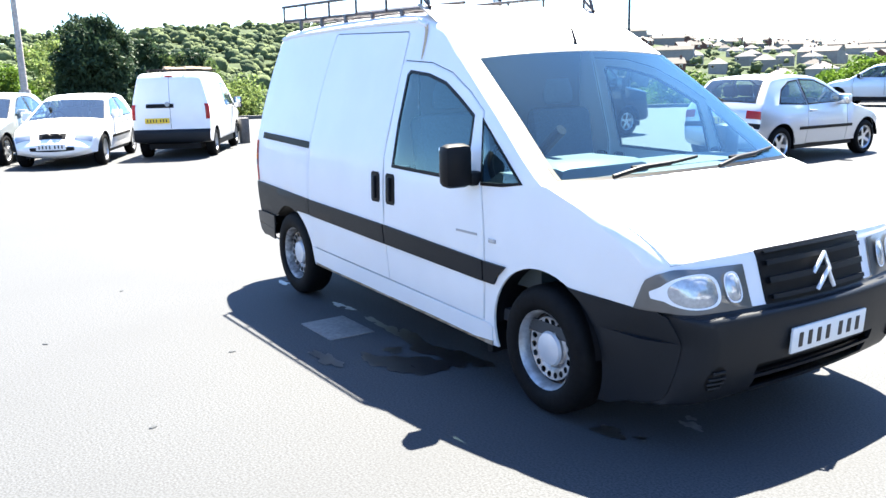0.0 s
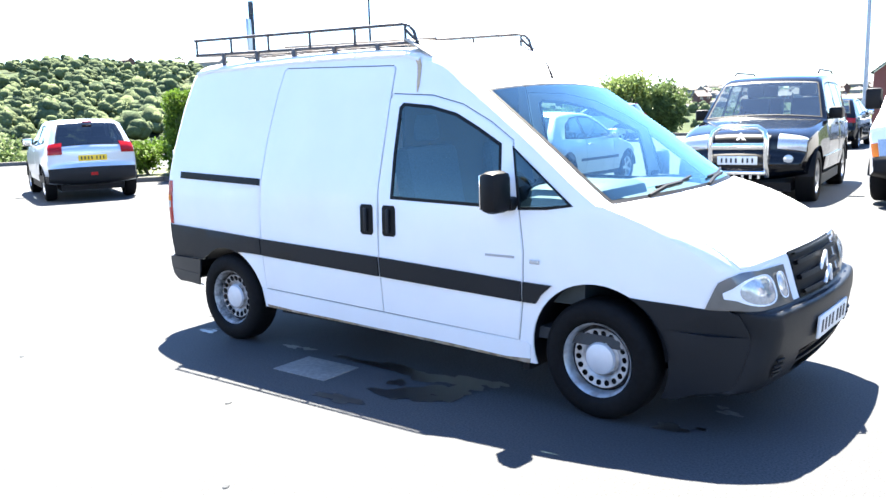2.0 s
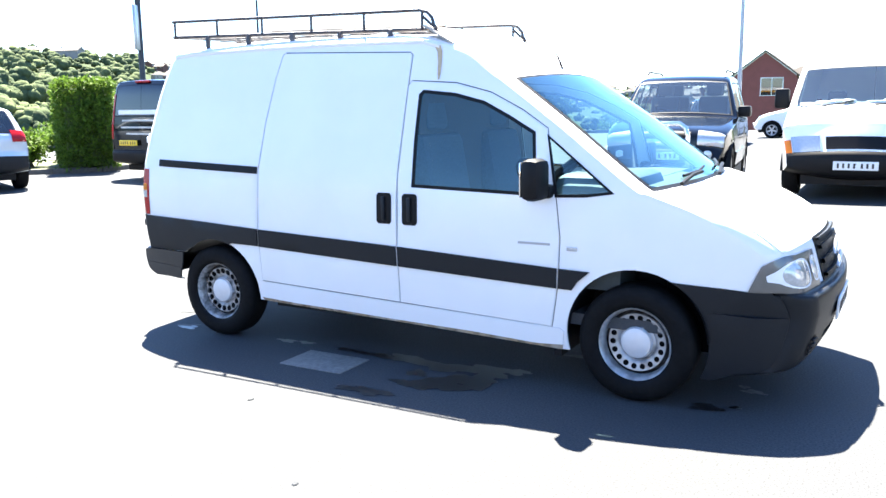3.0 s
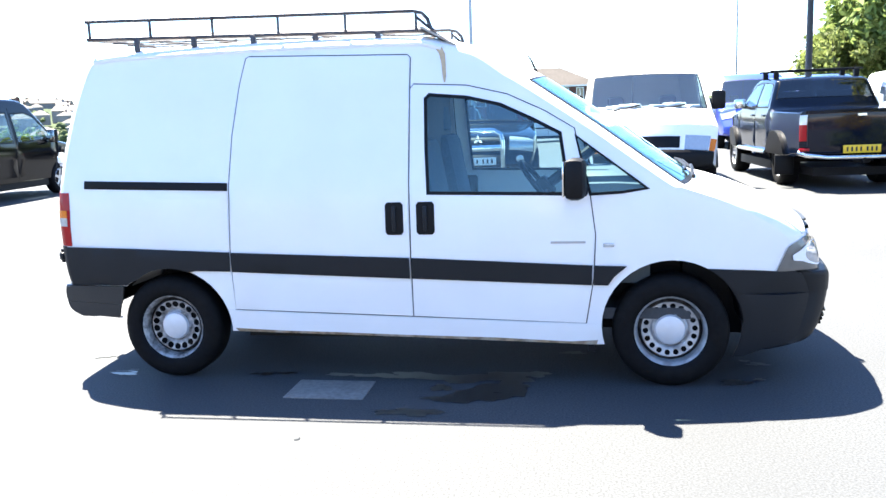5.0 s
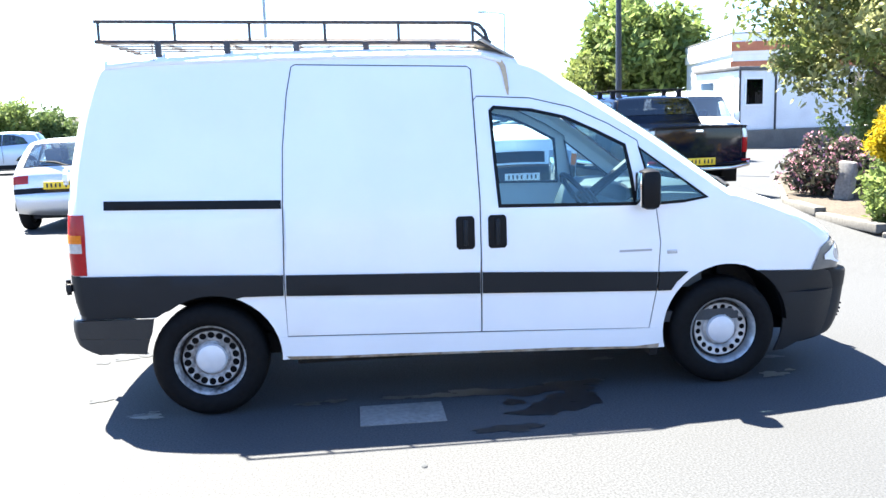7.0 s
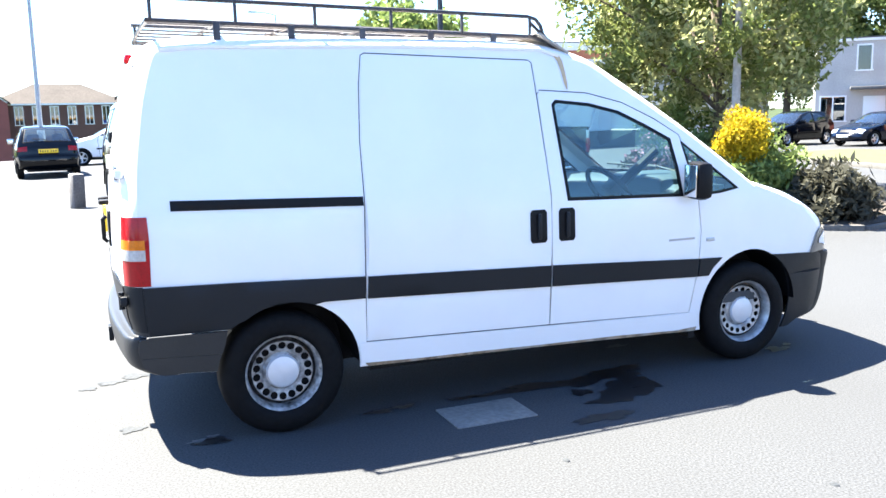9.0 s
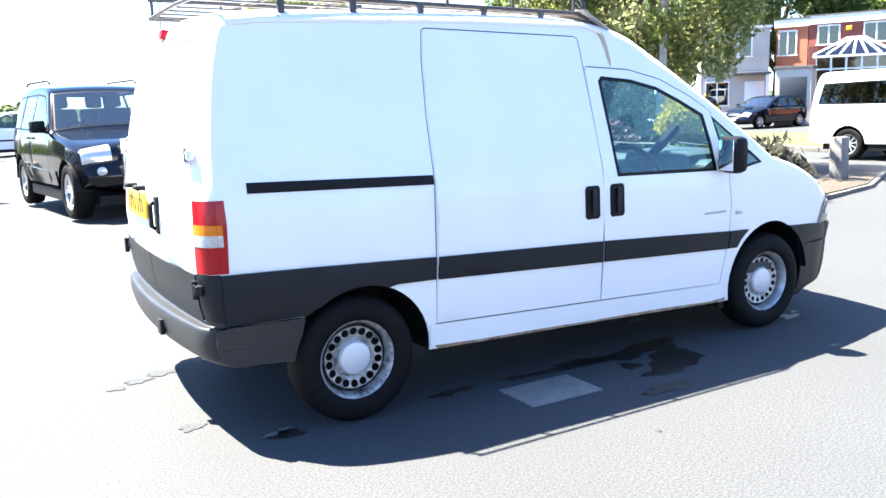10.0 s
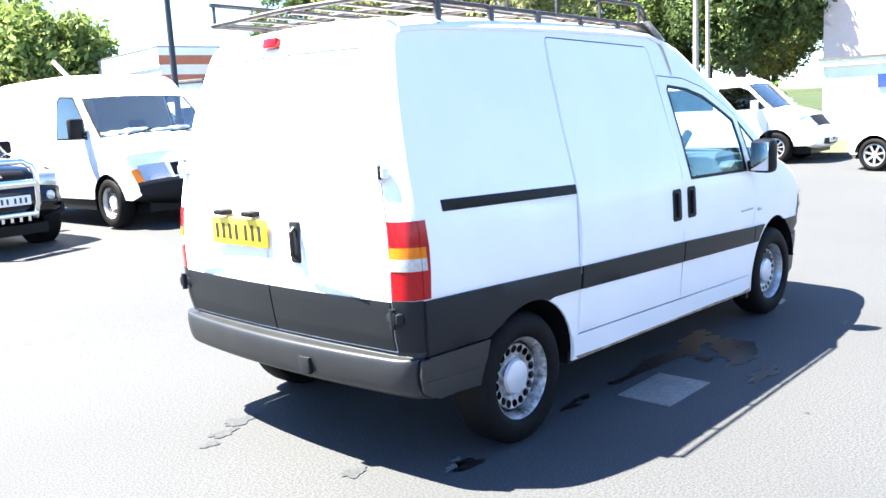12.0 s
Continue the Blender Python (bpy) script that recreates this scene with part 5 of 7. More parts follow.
def loft_van(name, label, m, paint, length, height, wheelbase, rear, width, nose_x, hood_z, screen, windows, seams, radius=0.33, style="steel", extra=(), pane=None, bumper=PLASTIC, plates=True, trims=(), seats_x=None, group="parked vans", tail=None, rear_glass=None, mirror=None):
    """A van: rear overhang, wheelbase, nose; screen: (top x, top z, base x, base z)."""
    r, h = -rear, height
    tx, tz, bx, bz = screen
    f = length - rear
    rows = [(r + 0.2, 0.32, 0.03, 0.0), (r + 0.03, 0.36, 0.04, 0.02), (r - 0.02, 0.45, 0.05, 0.02), (r - 0.02, 0.58, 0.05, 0.02), (r + 0.02, 0.64, 0.03, 0.03), (r + 0.02, 1.0, 0.03, 0.03), (r + 0.04, 1.3, 0.03, 0.04), (r + 0.09, h - 0.2, 0.03, 0.05), (r + 0.16, h - 0.06, 0.03, 0.06), (r + 0.35, h, 0.03, 0.06),
            ((r + tx) / 2, h + 0.015, 0.03, 0.06), (tx - 0.35, h - 0.01, 0.03, 0.06), (tx, tz, 0.04, 0.05), ((tx + bx) / 2, (tz + bz) / 2, 0.06, 0.04), (bx, bz, 0.07, 0.04), (bx + 0.08, bz - 0.025, 0.06, 0.04), (nose_x, hood_z, 0.07, 0.05), (nose_x + 0.09, hood_z - 0.09, 0.1, 0.03),
            (f - 0.07, 0.68, 0.12, 0.02), (f - 0.01, 0.6, 0.14, 0.02), (f, 0.46, 0.14, 0.02), (f - 0.06, 0.33, 0.12, 0.02), (f - 0.25, 0.28, 0.1, 0.0)]
    w = width / 2
    widths = [(0.2, w - 0.06), (0.4, w - 0.02), (0.9, w), (1.1, w - 0.01), (h * 0.75, w - 0.08), (h - 0.1, w - 0.17), (h, w - 0.2)]
    plan = [(r - 0.05, 0.95), (r + 0.15, 0.985), (0.3, 1), (bx - 0.2, 1), (nose_x, 0.95), (f, 0.8)]
    lamps = [("rear_bumper", 0.4, 4.0, -1, 1, bumper, 0.008, "dark rear bumper"), ("tail_lamp", *(tail or (5.0, 6.0)), 0.9, 1.0, REDLENS, 0.006, "red tail lamp", True), ("front_bumper", 18.3, 21.8, -1, 1, bumper, 0.012, "dark front bumper"),
             ("panel_gap", 4.1, 8.0, -0.006, 0.006, SEAM, -0.005), *extra]
    sc = [("windscreen", 12.2, 13.85, 0.9)] + ([("rear_window", *rear_glass, TINT)] if rear_glass else [])
    ob, sh = car(name, label, m, paint, rows, widths, plan, (0, wheelbase), windows, sc, seams, lamps, trims, style=style, radius=radius, rim=radius * 0.62, tyre=0.21, plate=[("front", f + 0.008, 0.47)] if plates else [], pane=pane,
                 mirror=None, handles=[], seats=((seats_x, 0.42), (seats_x, -0.42)) if seats_x else (), group=group, category="van")
    if mirror:
        for s in (-1, 1):
            y = s * sh.half(mirror[0], mirror[1])
            q = Bag().box(-0.05, 0.07, -0.1, 0.1, -0.14, 0.14, 0.035, pose(mirror[0], y + s * 0.14, mirror[1])).box(-0.02, 0.03, -0.08, 0.08, -0.02, 0.02, 0.01, pose(mirror[0] + 0.02, y + s * 0.02, mirror[1] - 0.06)).make("mirror", mirror[2], ob, "tall door mirror")
            Bag().box(-0.056, -0.05, -0.08, 0.08, -0.12, 0.12, 0.003, pose(mirror[0], y + s * 0.14, mirror[1])).make("mirror_glass", CHROME, q)
    return ob, sh


# older white van beside the off-road car
transit, tsh = loft_van("delivery_van", "older white delivery van with a black bumper, parked on asphalt", turned(3.25, 7.8, -89, 2.84), FAR_WHITE, 4.65, 2.08, 2.84, 1.0, 1.93, 3.36, 1.05, (2.08, 1.79, 2.72, 1.22),
                        [("door_window", [(1.55, 1.2), (1.5, 1.72), (1.55, 1.76), (1.95, 1.74), (2.3, 1.42), (2.42, 1.2)])], [[(1.45, 1.82), (1.45, 1.0), (1.4, 0.4), (2.3, 0.4)], [(2.1, 1.78), (2.5, 1.3), (2.5, 0.85)]], 0.33, "steel",
                        (("headlight", 17.4, 18.2, 0.5, 0.89, CLEARLENS, 0.01, "clear headlight", True), ("indicator", 17.5, 18.2, 0.9, 0.995, AMBER, 0.01, "amber indicator", True), ("grille", 17.45, 18.0, -0.42, 0.42, BLACKPL, 0.006, "oval dark grille")), seats_x=1.75, mirror=(2.38, 1.32, BLACKPL), pane=CARGLASS, bumper=BLACKPL)
for s in (-0.55, 0.15):
    Bag().tube([tsh.point(14.1, s, 0.02), tsh.point(13.9, s + 0.25, 0.02), tsh.point(13.75, s + 0.42, 0.015)], 0.011, 6).make("wiper", BLACKPL, transit)
for k in range(7):
    Bag().box(-0.16, 0.16, -0.1, 0.1, 0, 0.06 + 0.02 * (k % 3), 0.03, pose(2.52, -0.7 + k * 0.22, 1.2, 0, 0, 23 * k)).make("paper", PLATE_W, transit, "crumpled paper on the dashboard")
Bag().tube([(1.2, -0.45, 2.0), (0.95, -0.6, 2.32)], 0.03, 8).make("roof_tube", FAR_WHITE, transit, "pale tube tied on the roof")

# compact white van seen from behind
nv, nsh = loft_van("compact_van", "small white van with twin rear doors and a roof ladder, parked", turned(-12.4, 1.95, 151) @ Matrix.Scale(0.93, 4), FAR_WHITE, 4.4, 1.86, 2.72, 0.72, 1.72, 3.25, 0.98, (1.9, 1.72, 2.65, 1.12),
                   [("door_window", [(1.25, 1.1), (1.22, 1.58), (1.6, 1.6), (1.95, 1.48), (2.35, 1.1)])], [[(1.18, 1.68), (1.18, 1.0), (1.15, 0.4)], [(2.4, 1.1), (2.42, 0.8), (2.38, 0.4)], [(0.2, 1.68), (0.2, 0.7), (0.42, 0.4)]], 0.31, "steel",
                   (("headlight", 16.5, 17.5, 0.5, 0.97, CLEARLENS, 0.01, "clear headlight", True), ("door_trim", 5.35, 5.62, -0.1, 0.62, BLACKPL, 0.012, "black door handle bar")), seats_x=1.6, mirror=(2.2, 1.12, BLACKPL), tail=(4.6, 5.6))
number_plate(nv, pose(-0.74, 0.28, 0.83, 0, 0, -90), 0.52, 0.11, PLATE_Y)
Bag().box(-0.62, -0.57, -0.08, 0.08, 1.76, 1.79, 0.008).make("brake_light", REDLENS, nv, "red high-level brake light")
Bag().lathe([(0.001, -0.015), (0.05, -0.012), (0.055, 0)], 16, pose(-0.705, 0.05, 1.18, 0, 0, -90)).make("badge", BADGE_GREY, nv, "round badge as a plain disc")
LADDER = material("ladder_wood", (0.45, 0.33, 0.22), 0.6, 0, 0, 0.15, 14)
for y in (-0.35, 0.1):
    Bag().box(-0.5, 2.4, y - 0.02, y + 0.02, 1.93, 1.98, 0.006).make("ladder_rail", LADDER, nv, "wooden ladder rail on the roof")
for k in range(9):
    Bag().tube([(-0.35 + 0.32 * k, -0.35, 1.955), (-0.35 + 0.32 * k, 0.1, 1.955)], 0.012, 6).make("ladder_rung", LADDER, nv)
for x in (0.0, 1.6):
    Bag().box(x - 0.02, x + 0.02, -0.62, 0.62, 1.89, 1.93, 0.006).make("roof_bar", BLACKPL, nv)

# dark van with an advertisement
dark, dsh = loft_van("panel_van_dark", "long black panel van with a dark rear window, parked", turned(-10.05, 11.7, 91, 3.3), BLACK, 5.35, 2.06, 3.3, 1.1, 1.94, 3.95, 1.1, (2.55, 1.92, 3.32, 1.22),
                     [("door_window", [(1.95, 1.17), (1.92, 1.72), (2.35, 1.74), (2.6, 1.66), (3.12, 1.2)]), ("side_window", [(0.55, 1.17), (0.55, 1.72), (1.75, 1.74), (1.78, 1.17)])], [[(1.86, 1.85), (1.86, 1.0), (1.83, 0.4)], [(3.18, 1.22), (3.18, 0.8), (3.13, 0.4)]], 0.34, "five",
                     (("headlight", 16.4, 17.5, 0.5, 0.97, CLEARLENS, 0.01, "clear headlight", True),), seats_x=2.3, pane=CARGLASS, bumper=BLACKPL, mirror=(2.92, 1.26, BLACKPL), rear_glass=(6.1, 7.4, 0.86), tail=(4.6, 6.8))
number_plate(dark, pose(-1.13, 0.35, 0.78, 0, 0, -90), 0.52, 0.11, PLATE_Y)
Bag().box(-0.98, -0.92, -0.2, 0.2, 2.0, 2.04, 0.01).make("brake_light", REDLENS, dark, "red high-level brake light")
for k, (z, w) in enumerate(((1.36, 0.62), (1.22, 0.5), (1.08, 0.55), (0.95, 0.4))):
    Bag().box(-1.115 if z < 1.3 else -1.09, -1.075 if z < 1.3 else -1.055, -w, w, z, z + (0.09 if k == 0 else 0.035)).make("lettering", PLATE_W if k == 0 else BADGE_GREY, dark, "pale advertising lettering as plain bars", False)
Bag().slab([(0.25, 0.95), (0.3, 1.3), (0.42, 1.42), (0.5, 1.3), (0.52, 0.95)], -1.12, -1.1, pose(0, 0, 0, 0, 0, 90) @ pose(0, 0, 0)).make("advert_shape", PLATE_W, dark, "pale printed shape", False)

# white minibus beyond the planted island
vw, vsh = loft_van("minibus", "white minibus with dark side windows and large wheels, parked", turned(16.05, 4.05, -88, 3.0), FAR_WHITE, 4.9, 1.88, 3.0, 0.98, 1.9, 3.5, 1.06, (2.35, 1.75, 3.02, 1.2),
                   [("door_window", [(1.78, 1.18), (1.76, 1.62), (2.2, 1.64), (2.42, 1.56), (2.8, 1.19)]), ("side_window", [(-0.72, 1.2), (-0.66, 1.6), (0.5, 1.63), (1.62, 1.64), (1.64, 1.2)])],
                   [[(1.7, 1.75), (1.7, 1.0), (1.68, 0.4)], [(2.86, 1.2), (2.86, 0.8), (2.82, 0.4)], [(0.6, 1.75), (0.6, 1.0), (0.6, 0.4)]], 0.34, "ten",
                   (("headlight", 16.6, 17.6, 0.5, 0.99, CLEARLENS, 0.01, "clear headlight", True), ("grille", 16.8, 17.6, -0.48, 0.48, BLACKPL, 0.006, "black grille"), ("lower_intake", 19.6, 20.6, -0.6, 0.6, BLACKPL, 0.015)), seats_x=2.05, pane=TINT, bumper=FAR_WHITE, mirror=(2.62, 1.22, FAR_WHITE), rear_glass=(6.1, 7.4, 0.86))

# vans behind the pickup
loft_van("blue_van", "bright blue van facing the car park, parked in a row", turned(6.7, 19.0, -95, 2.93), BLUE, 4.97, 2.0, 2.93, 0.98, 1.95, 3.55, 1.1, (2.2, 1.86, 2.95, 1.22),
         [("door_window", [(1.6, 1.15), (1.57, 1.66), (2.0, 1.68), (2.25, 1.6), (2.75, 1.18)])], [[(1.53, 1.78), (1.53, 0.5)]], 0.33, "five", (("headlight", 16.4, 17.5, 0.55, 0.97, CLEARLENS, 0.01, "clear headlight", True), ("grille", 17.2, 18.0, -0.45, 0.45, BLACKPL, 0.006)), seats_x=1.95, bumper=BLUE, mirror=(2.55, 1.22, BLACKPL))
loft_van("blue_van", "second blue van standing behind a pickup", turned(9.6, 23.0, -95, 2.93), BLUE, 4.97, 2.0, 2.93, 0.98, 1.95, 3.55, 1.1, (2.2, 1.86, 2.95, 1.22),
         [("door_window", [(1.6, 1.15), (1.57, 1.66), (2.0, 1.68), (2.25, 1.6), (2.75, 1.18)])], [[(1.53, 1.78), (1.53, 0.5)]], 0.33, "five", (("headlight", 16.4, 17.5, 0.55, 0.97, CLEARLENS, 0.01, "clear headlight", True),), seats_x=1.95, bumper=BLUE, mirror=(2.55, 1.22, BLACKPL))
loft_van("white_van", "white van facing the car park behind a pickup", turned(10.9, 18.6, -97, 2.93), FAR_WHITE, 4.97, 2.0, 2.93, 0.98, 1.95, 3.55, 1.1, (2.2, 1.86, 2.95, 1.22),
         [("door_window", [(1.6, 1.15), (1.57, 1.66), (2.0, 1.68), (2.25, 1.6), (2.75, 1.18)])], [[(1.53, 1.78), (1.53, 0.5)]], 0.33, "five", (("headlight", 16.4, 17.5, 0.55, 0.97, CLEARLENS, 0.01, "clear headlight", True), ("grille", 17.2, 18.0, -0.45, 0.45, BLACKPL, 0.006)), seats_x=1.95, bumper=FAR_WHITE, mirror=(2.55, 1.22, FAR_WHITE))


PICK = [(-0.85, 0.46, 0.03, 0.0), (-1.1, 0.5, 0.03, 0.01), (-1.14, 0.6, 0.03, 0.02), (-1.15, 0.9, 0.03, 0.02), (-1.14, 1.15, 0.03, 0.02), (-1.1, 1.17, 0.02, 0.02), (-0.4, 1.18, 0.02, 0.03), (0.3, 1.19, 0.02, 0.03), (0.42, 1.2, 0.02, 0.03), (0.5, 1.38, 0.03, 0.04), (0.6, 1.62, 0.03, 0.05), (0.75, 1.69, 0.03, 0.06), (1.4, 1.72, 0.03, 0.06), (1.85, 1.69, 0.04, 0.05), (2.15, 1.48, 0.06, 0.04), (2.45, 1.25, 0.07, 0.04), (2.55, 1.22, 0.05, 0.04), (3.2, 1.14, 0.06, 0.05), (3.55, 1.02, 0.1, 0.04), (3.68, 0.8, 0.13, 0.02), (3.75, 0.58, 0.14, 0.02), (3.7, 0.44, 0.12, 0.02), (3.5, 0.4, 0.1, 0.0)]


def pickup():
    ob, sh = car("pickup_truck", "black double-cab pickup with chrome rear step, parked on asphalt", turned(5.97, 8.3, 94) @ Matrix.Scale(0.95, 4), NAVY, PICK, [(0.3, 0.82), (0.55, 0.87), (1.0, 0.88), (1.22, 0.85), (1.48, 0.77), (1.73, 0.68)], [(-1.2, 0.97), (0, 1), (2.6, 1), (3.2, 0.95), (3.7, 0.8)], (0, 2.96),
                 [("rear_door_window", [(0.62, 1.23), (0.72, 1.56), (0.85, 1.6), (1.28, 1.61), (1.3, 1.23)]), ("door_window", [(1.38, 1.23), (1.37, 1.61), (1.75, 1.58), (1.95, 1.48), (2.3, 1.22)])], [("rear_window", 8.9, 10.3, 0.9, TINT), ("windscreen", 13.1, 14.85, 0.9)],
                 [[(1.34, 1.65), (1.34, 1.05), (1.32, 0.48)], [(0.47, 1.25), (0.47, 0.52)], [(2.38, 1.22), (2.4, 0.9), (2.35, 0.48)]],
                 [("tail_lamp", 2.45, 3.25, 0.89, 1.0, REDLENS, 0.012, "red tail lamp", True), ("tail_lamp_clear", 3.25, 3.75, 0.89, 1.0, CLEARLENS, 0.014, "clear reversing lens", True), ("panel_gap", 2.2, 4.0, -0.88, -0.87, SEAM, -0.004), ("panel_gap", 2.2, 4.0, 0.87, 0.88, SEAM, -0.004), ("tailgate_badge", 3.62, 3.74, -0.07, 0.07, CHROME, 0.012)],
                 [("arch_flare", [(-0.5, 0.2)] + [(0.5 * math.cos(a), 0.37 + 0.49 * math.sin(a)) for a in np.linspace(math.pi, 0, 14)] + [(0.5, 0.2)], BLACKPL, 0.05, "", 0.05), ("arch_flare", [(2.46, 0.2)] + [(2.96 + 0.5 * math.cos(a), 0.37 + 0.49 * math.sin(a)) for a in np.linspace(math.pi, 0, 14)] + [(3.46, 0.2)], BLACKPL, 0.05, "", 0.05)],
                 style="five", radius=0.37, rim=0.23, tyre=0.26, plate=[], pane=CARGLASS, mirror=(2.15, 1.28, CHROME), handles=[(0.8, 1.08), (1.5, 1.08)], seats=((1.7, 0.38), (1.7, -0.38), (1.15, 0.35), (1.15, -0.35)), group="parked cars", category="pickup")
    number_plate(ob, pose(-1.19, 0, 0.6, 0, 0, -90), 0.52, 0.115, PLATE_Y)
    for s in (-1, 1):
        Bag().box(-1.19, -1.15, s * 0.8 - 0.07, s * 0.8 + 0.07, 0.585, 0.625, 0.008).make("reflector", REDLENS, ob, "small red reflector")
    step = Bag().tube([(-1.12, -0.86, 0.56), (-1.24, -0.8, 0.53), (-1.27, -0.5, 0.49), (-1.28, 0, 0.485), (-1.27, 0.5, 0.49), (-1.24, 0.8, 0.53), (-1.12, 0.86, 0.56)], 0.032, 10).make("rear_step", CHROME, ob, "chrome tubular rear step")
    Bag().box(-1.22, -1.0, -0.12, 0.12, 0.4, 0.52, 0.02).tube([(-1.2, 0, 0.42), (-1.3, 0, 0.42), (-1.3, 0, 0.48)], 0.02, 8).make("tow_bar", BLACKPL, ob)
    for s in (-1, 1):
        Bag().tube([(0.5, s * 0.9, 0.5), (2.3, s * 0.9, 0.5)], 0.04, 8).make("side_step", CHROME, ob, "chrome tubular side step")
        Bag().box(-0.5, -0.45, s * 0.88 - 0.14, s * 0.88 + 0.14, 0.2, 0.5, 0.01).make("mud_flap", BLACKPL, ob)
    for x in (0.95, 1.6):
        Bag().box(x - 0.03, x + 0.03, -0.74, 0.74, 1.79, 1.82, 0.01).box(x - 0.04, x + 0.04, -0.68, -0.6, 1.66, 1.81, 0.01).box(x - 0.04, x + 0.04, 0.6, 0.68, 1.66, 1.81, 0.01).make("roof_bar", BLACKPL, ob)
    return ob


pickup()


# ---- plants ----
def leaf_material(name, base, spread=0.4, through=0.35):
    m = bpy.data.materials.new(name)
    m.use_nodes = True
    n, l = m.node_tree.nodes, m.node_tree.links
    p = n["Principled BSDF"]
    geo, ramp, thin, mix = n.new("ShaderNodeNewGeometry"), n.new("ShaderNodeValToRGB"), n.new("ShaderNodeBsdfTranslucent"), n.new("ShaderNodeMixShader")
    ramp.color_ramp.elements[0].color = (*[c * (1 - spread) for c in base], 1)
    ramp.color_ramp.elements[1].color = (*[c * (1 + spread) for c in base], 1)
    l.new(geo.outputs["Random Per Island"], ramp.inputs["Fac"])
    l.new(ramp.outputs[0], p.inputs["Base Color"]), l.new(ramp.outputs[0], thin.inputs["Color"])
    p.inputs["Roughness"].default_value, p.inputs["Specular IOR Level"].default_value = 0.6, 0.12
    mix.inputs[0].default_value = through
    l.new(p.outputs[0], mix.inputs[1]), l.new(thin.outputs[0], mix.inputs[2]), l.new(mix.outputs[0], n["Material Output"].inputs["Surface"])
    return m


LEAF_MAPLE = leaf_material("maple_leaves", (0.15, 0.18, 0.055), through=0.45)
LEAF_PALE = leaf_material("pale_maple_leaves", (0.3, 0.31, 0.14), through=0.5)
LEAF_GREEN = leaf_material("broad_leaves", (0.15, 0.2, 0.06))
LEAF_DARK = leaf_material("dark_leaves", (0.09, 0.13, 0.045))
LEAF_CONIFER = leaf_material("conifer_sprays", (0.032, 0.056, 0.028), through=0.2)
LEAF_HEDGE = leaf_material("hedge_leaves", (0.085, 0.145, 0.018))
LEAF_YELLOW = leaf_material("golden_leaves", (0.36, 0.27, 0.012))
LEAF_PINK = leaf_material("pink_flowers", (0.4, 0.2, 0.26))
LEAF_GREY = leaf_material("dull_purple_leaves", (0.06, 0.06, 0.045))
BARK = material("bark", (0.09, 0.07, 0.05), 0.9, 0, 0, 0.35, 18, 0.4, 4, 0.5)
# Sprays take the crowns' paled, bluish greens, haze included.
WOOD_SPRAY = material("far_leaf_sprays_hazed", (0.095, 0.122, 0.058), 0.9, 0, 0, 0.3, 0.11, 0.7, 0.045, second=(0.04, 0.062, 0.038), spec=0.05)


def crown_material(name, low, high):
    """Foliage seen from afar: greens with haze in them, which change from crown to crown and from clump to clump."""
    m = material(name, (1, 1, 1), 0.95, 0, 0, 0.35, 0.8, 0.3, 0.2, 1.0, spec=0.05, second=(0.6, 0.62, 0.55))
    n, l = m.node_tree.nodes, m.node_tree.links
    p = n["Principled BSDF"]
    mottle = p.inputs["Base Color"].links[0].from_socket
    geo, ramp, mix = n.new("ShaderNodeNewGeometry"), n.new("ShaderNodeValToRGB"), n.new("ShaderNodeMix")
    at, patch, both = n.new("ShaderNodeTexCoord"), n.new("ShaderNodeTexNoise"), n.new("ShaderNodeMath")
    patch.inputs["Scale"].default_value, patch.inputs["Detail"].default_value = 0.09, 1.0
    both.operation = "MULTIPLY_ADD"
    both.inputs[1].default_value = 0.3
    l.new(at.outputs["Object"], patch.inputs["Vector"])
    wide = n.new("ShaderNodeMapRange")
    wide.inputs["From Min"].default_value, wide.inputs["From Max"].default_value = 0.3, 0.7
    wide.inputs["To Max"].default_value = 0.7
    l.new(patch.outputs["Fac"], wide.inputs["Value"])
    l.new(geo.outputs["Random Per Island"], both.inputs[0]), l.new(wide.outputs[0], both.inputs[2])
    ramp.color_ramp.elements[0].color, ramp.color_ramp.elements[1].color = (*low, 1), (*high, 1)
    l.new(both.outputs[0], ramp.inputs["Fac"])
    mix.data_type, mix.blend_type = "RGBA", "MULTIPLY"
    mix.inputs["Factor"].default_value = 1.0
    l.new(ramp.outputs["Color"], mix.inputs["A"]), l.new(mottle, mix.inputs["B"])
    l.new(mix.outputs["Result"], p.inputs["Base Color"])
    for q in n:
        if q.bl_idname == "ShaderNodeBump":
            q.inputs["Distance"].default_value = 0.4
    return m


# Greens paled and blued: distance haze is put into the colour.
WOODS_HAZED = crown_material("far_woods_hazed", (0.036, 0.055, 0.036), (0.145, 0.172, 0.08))


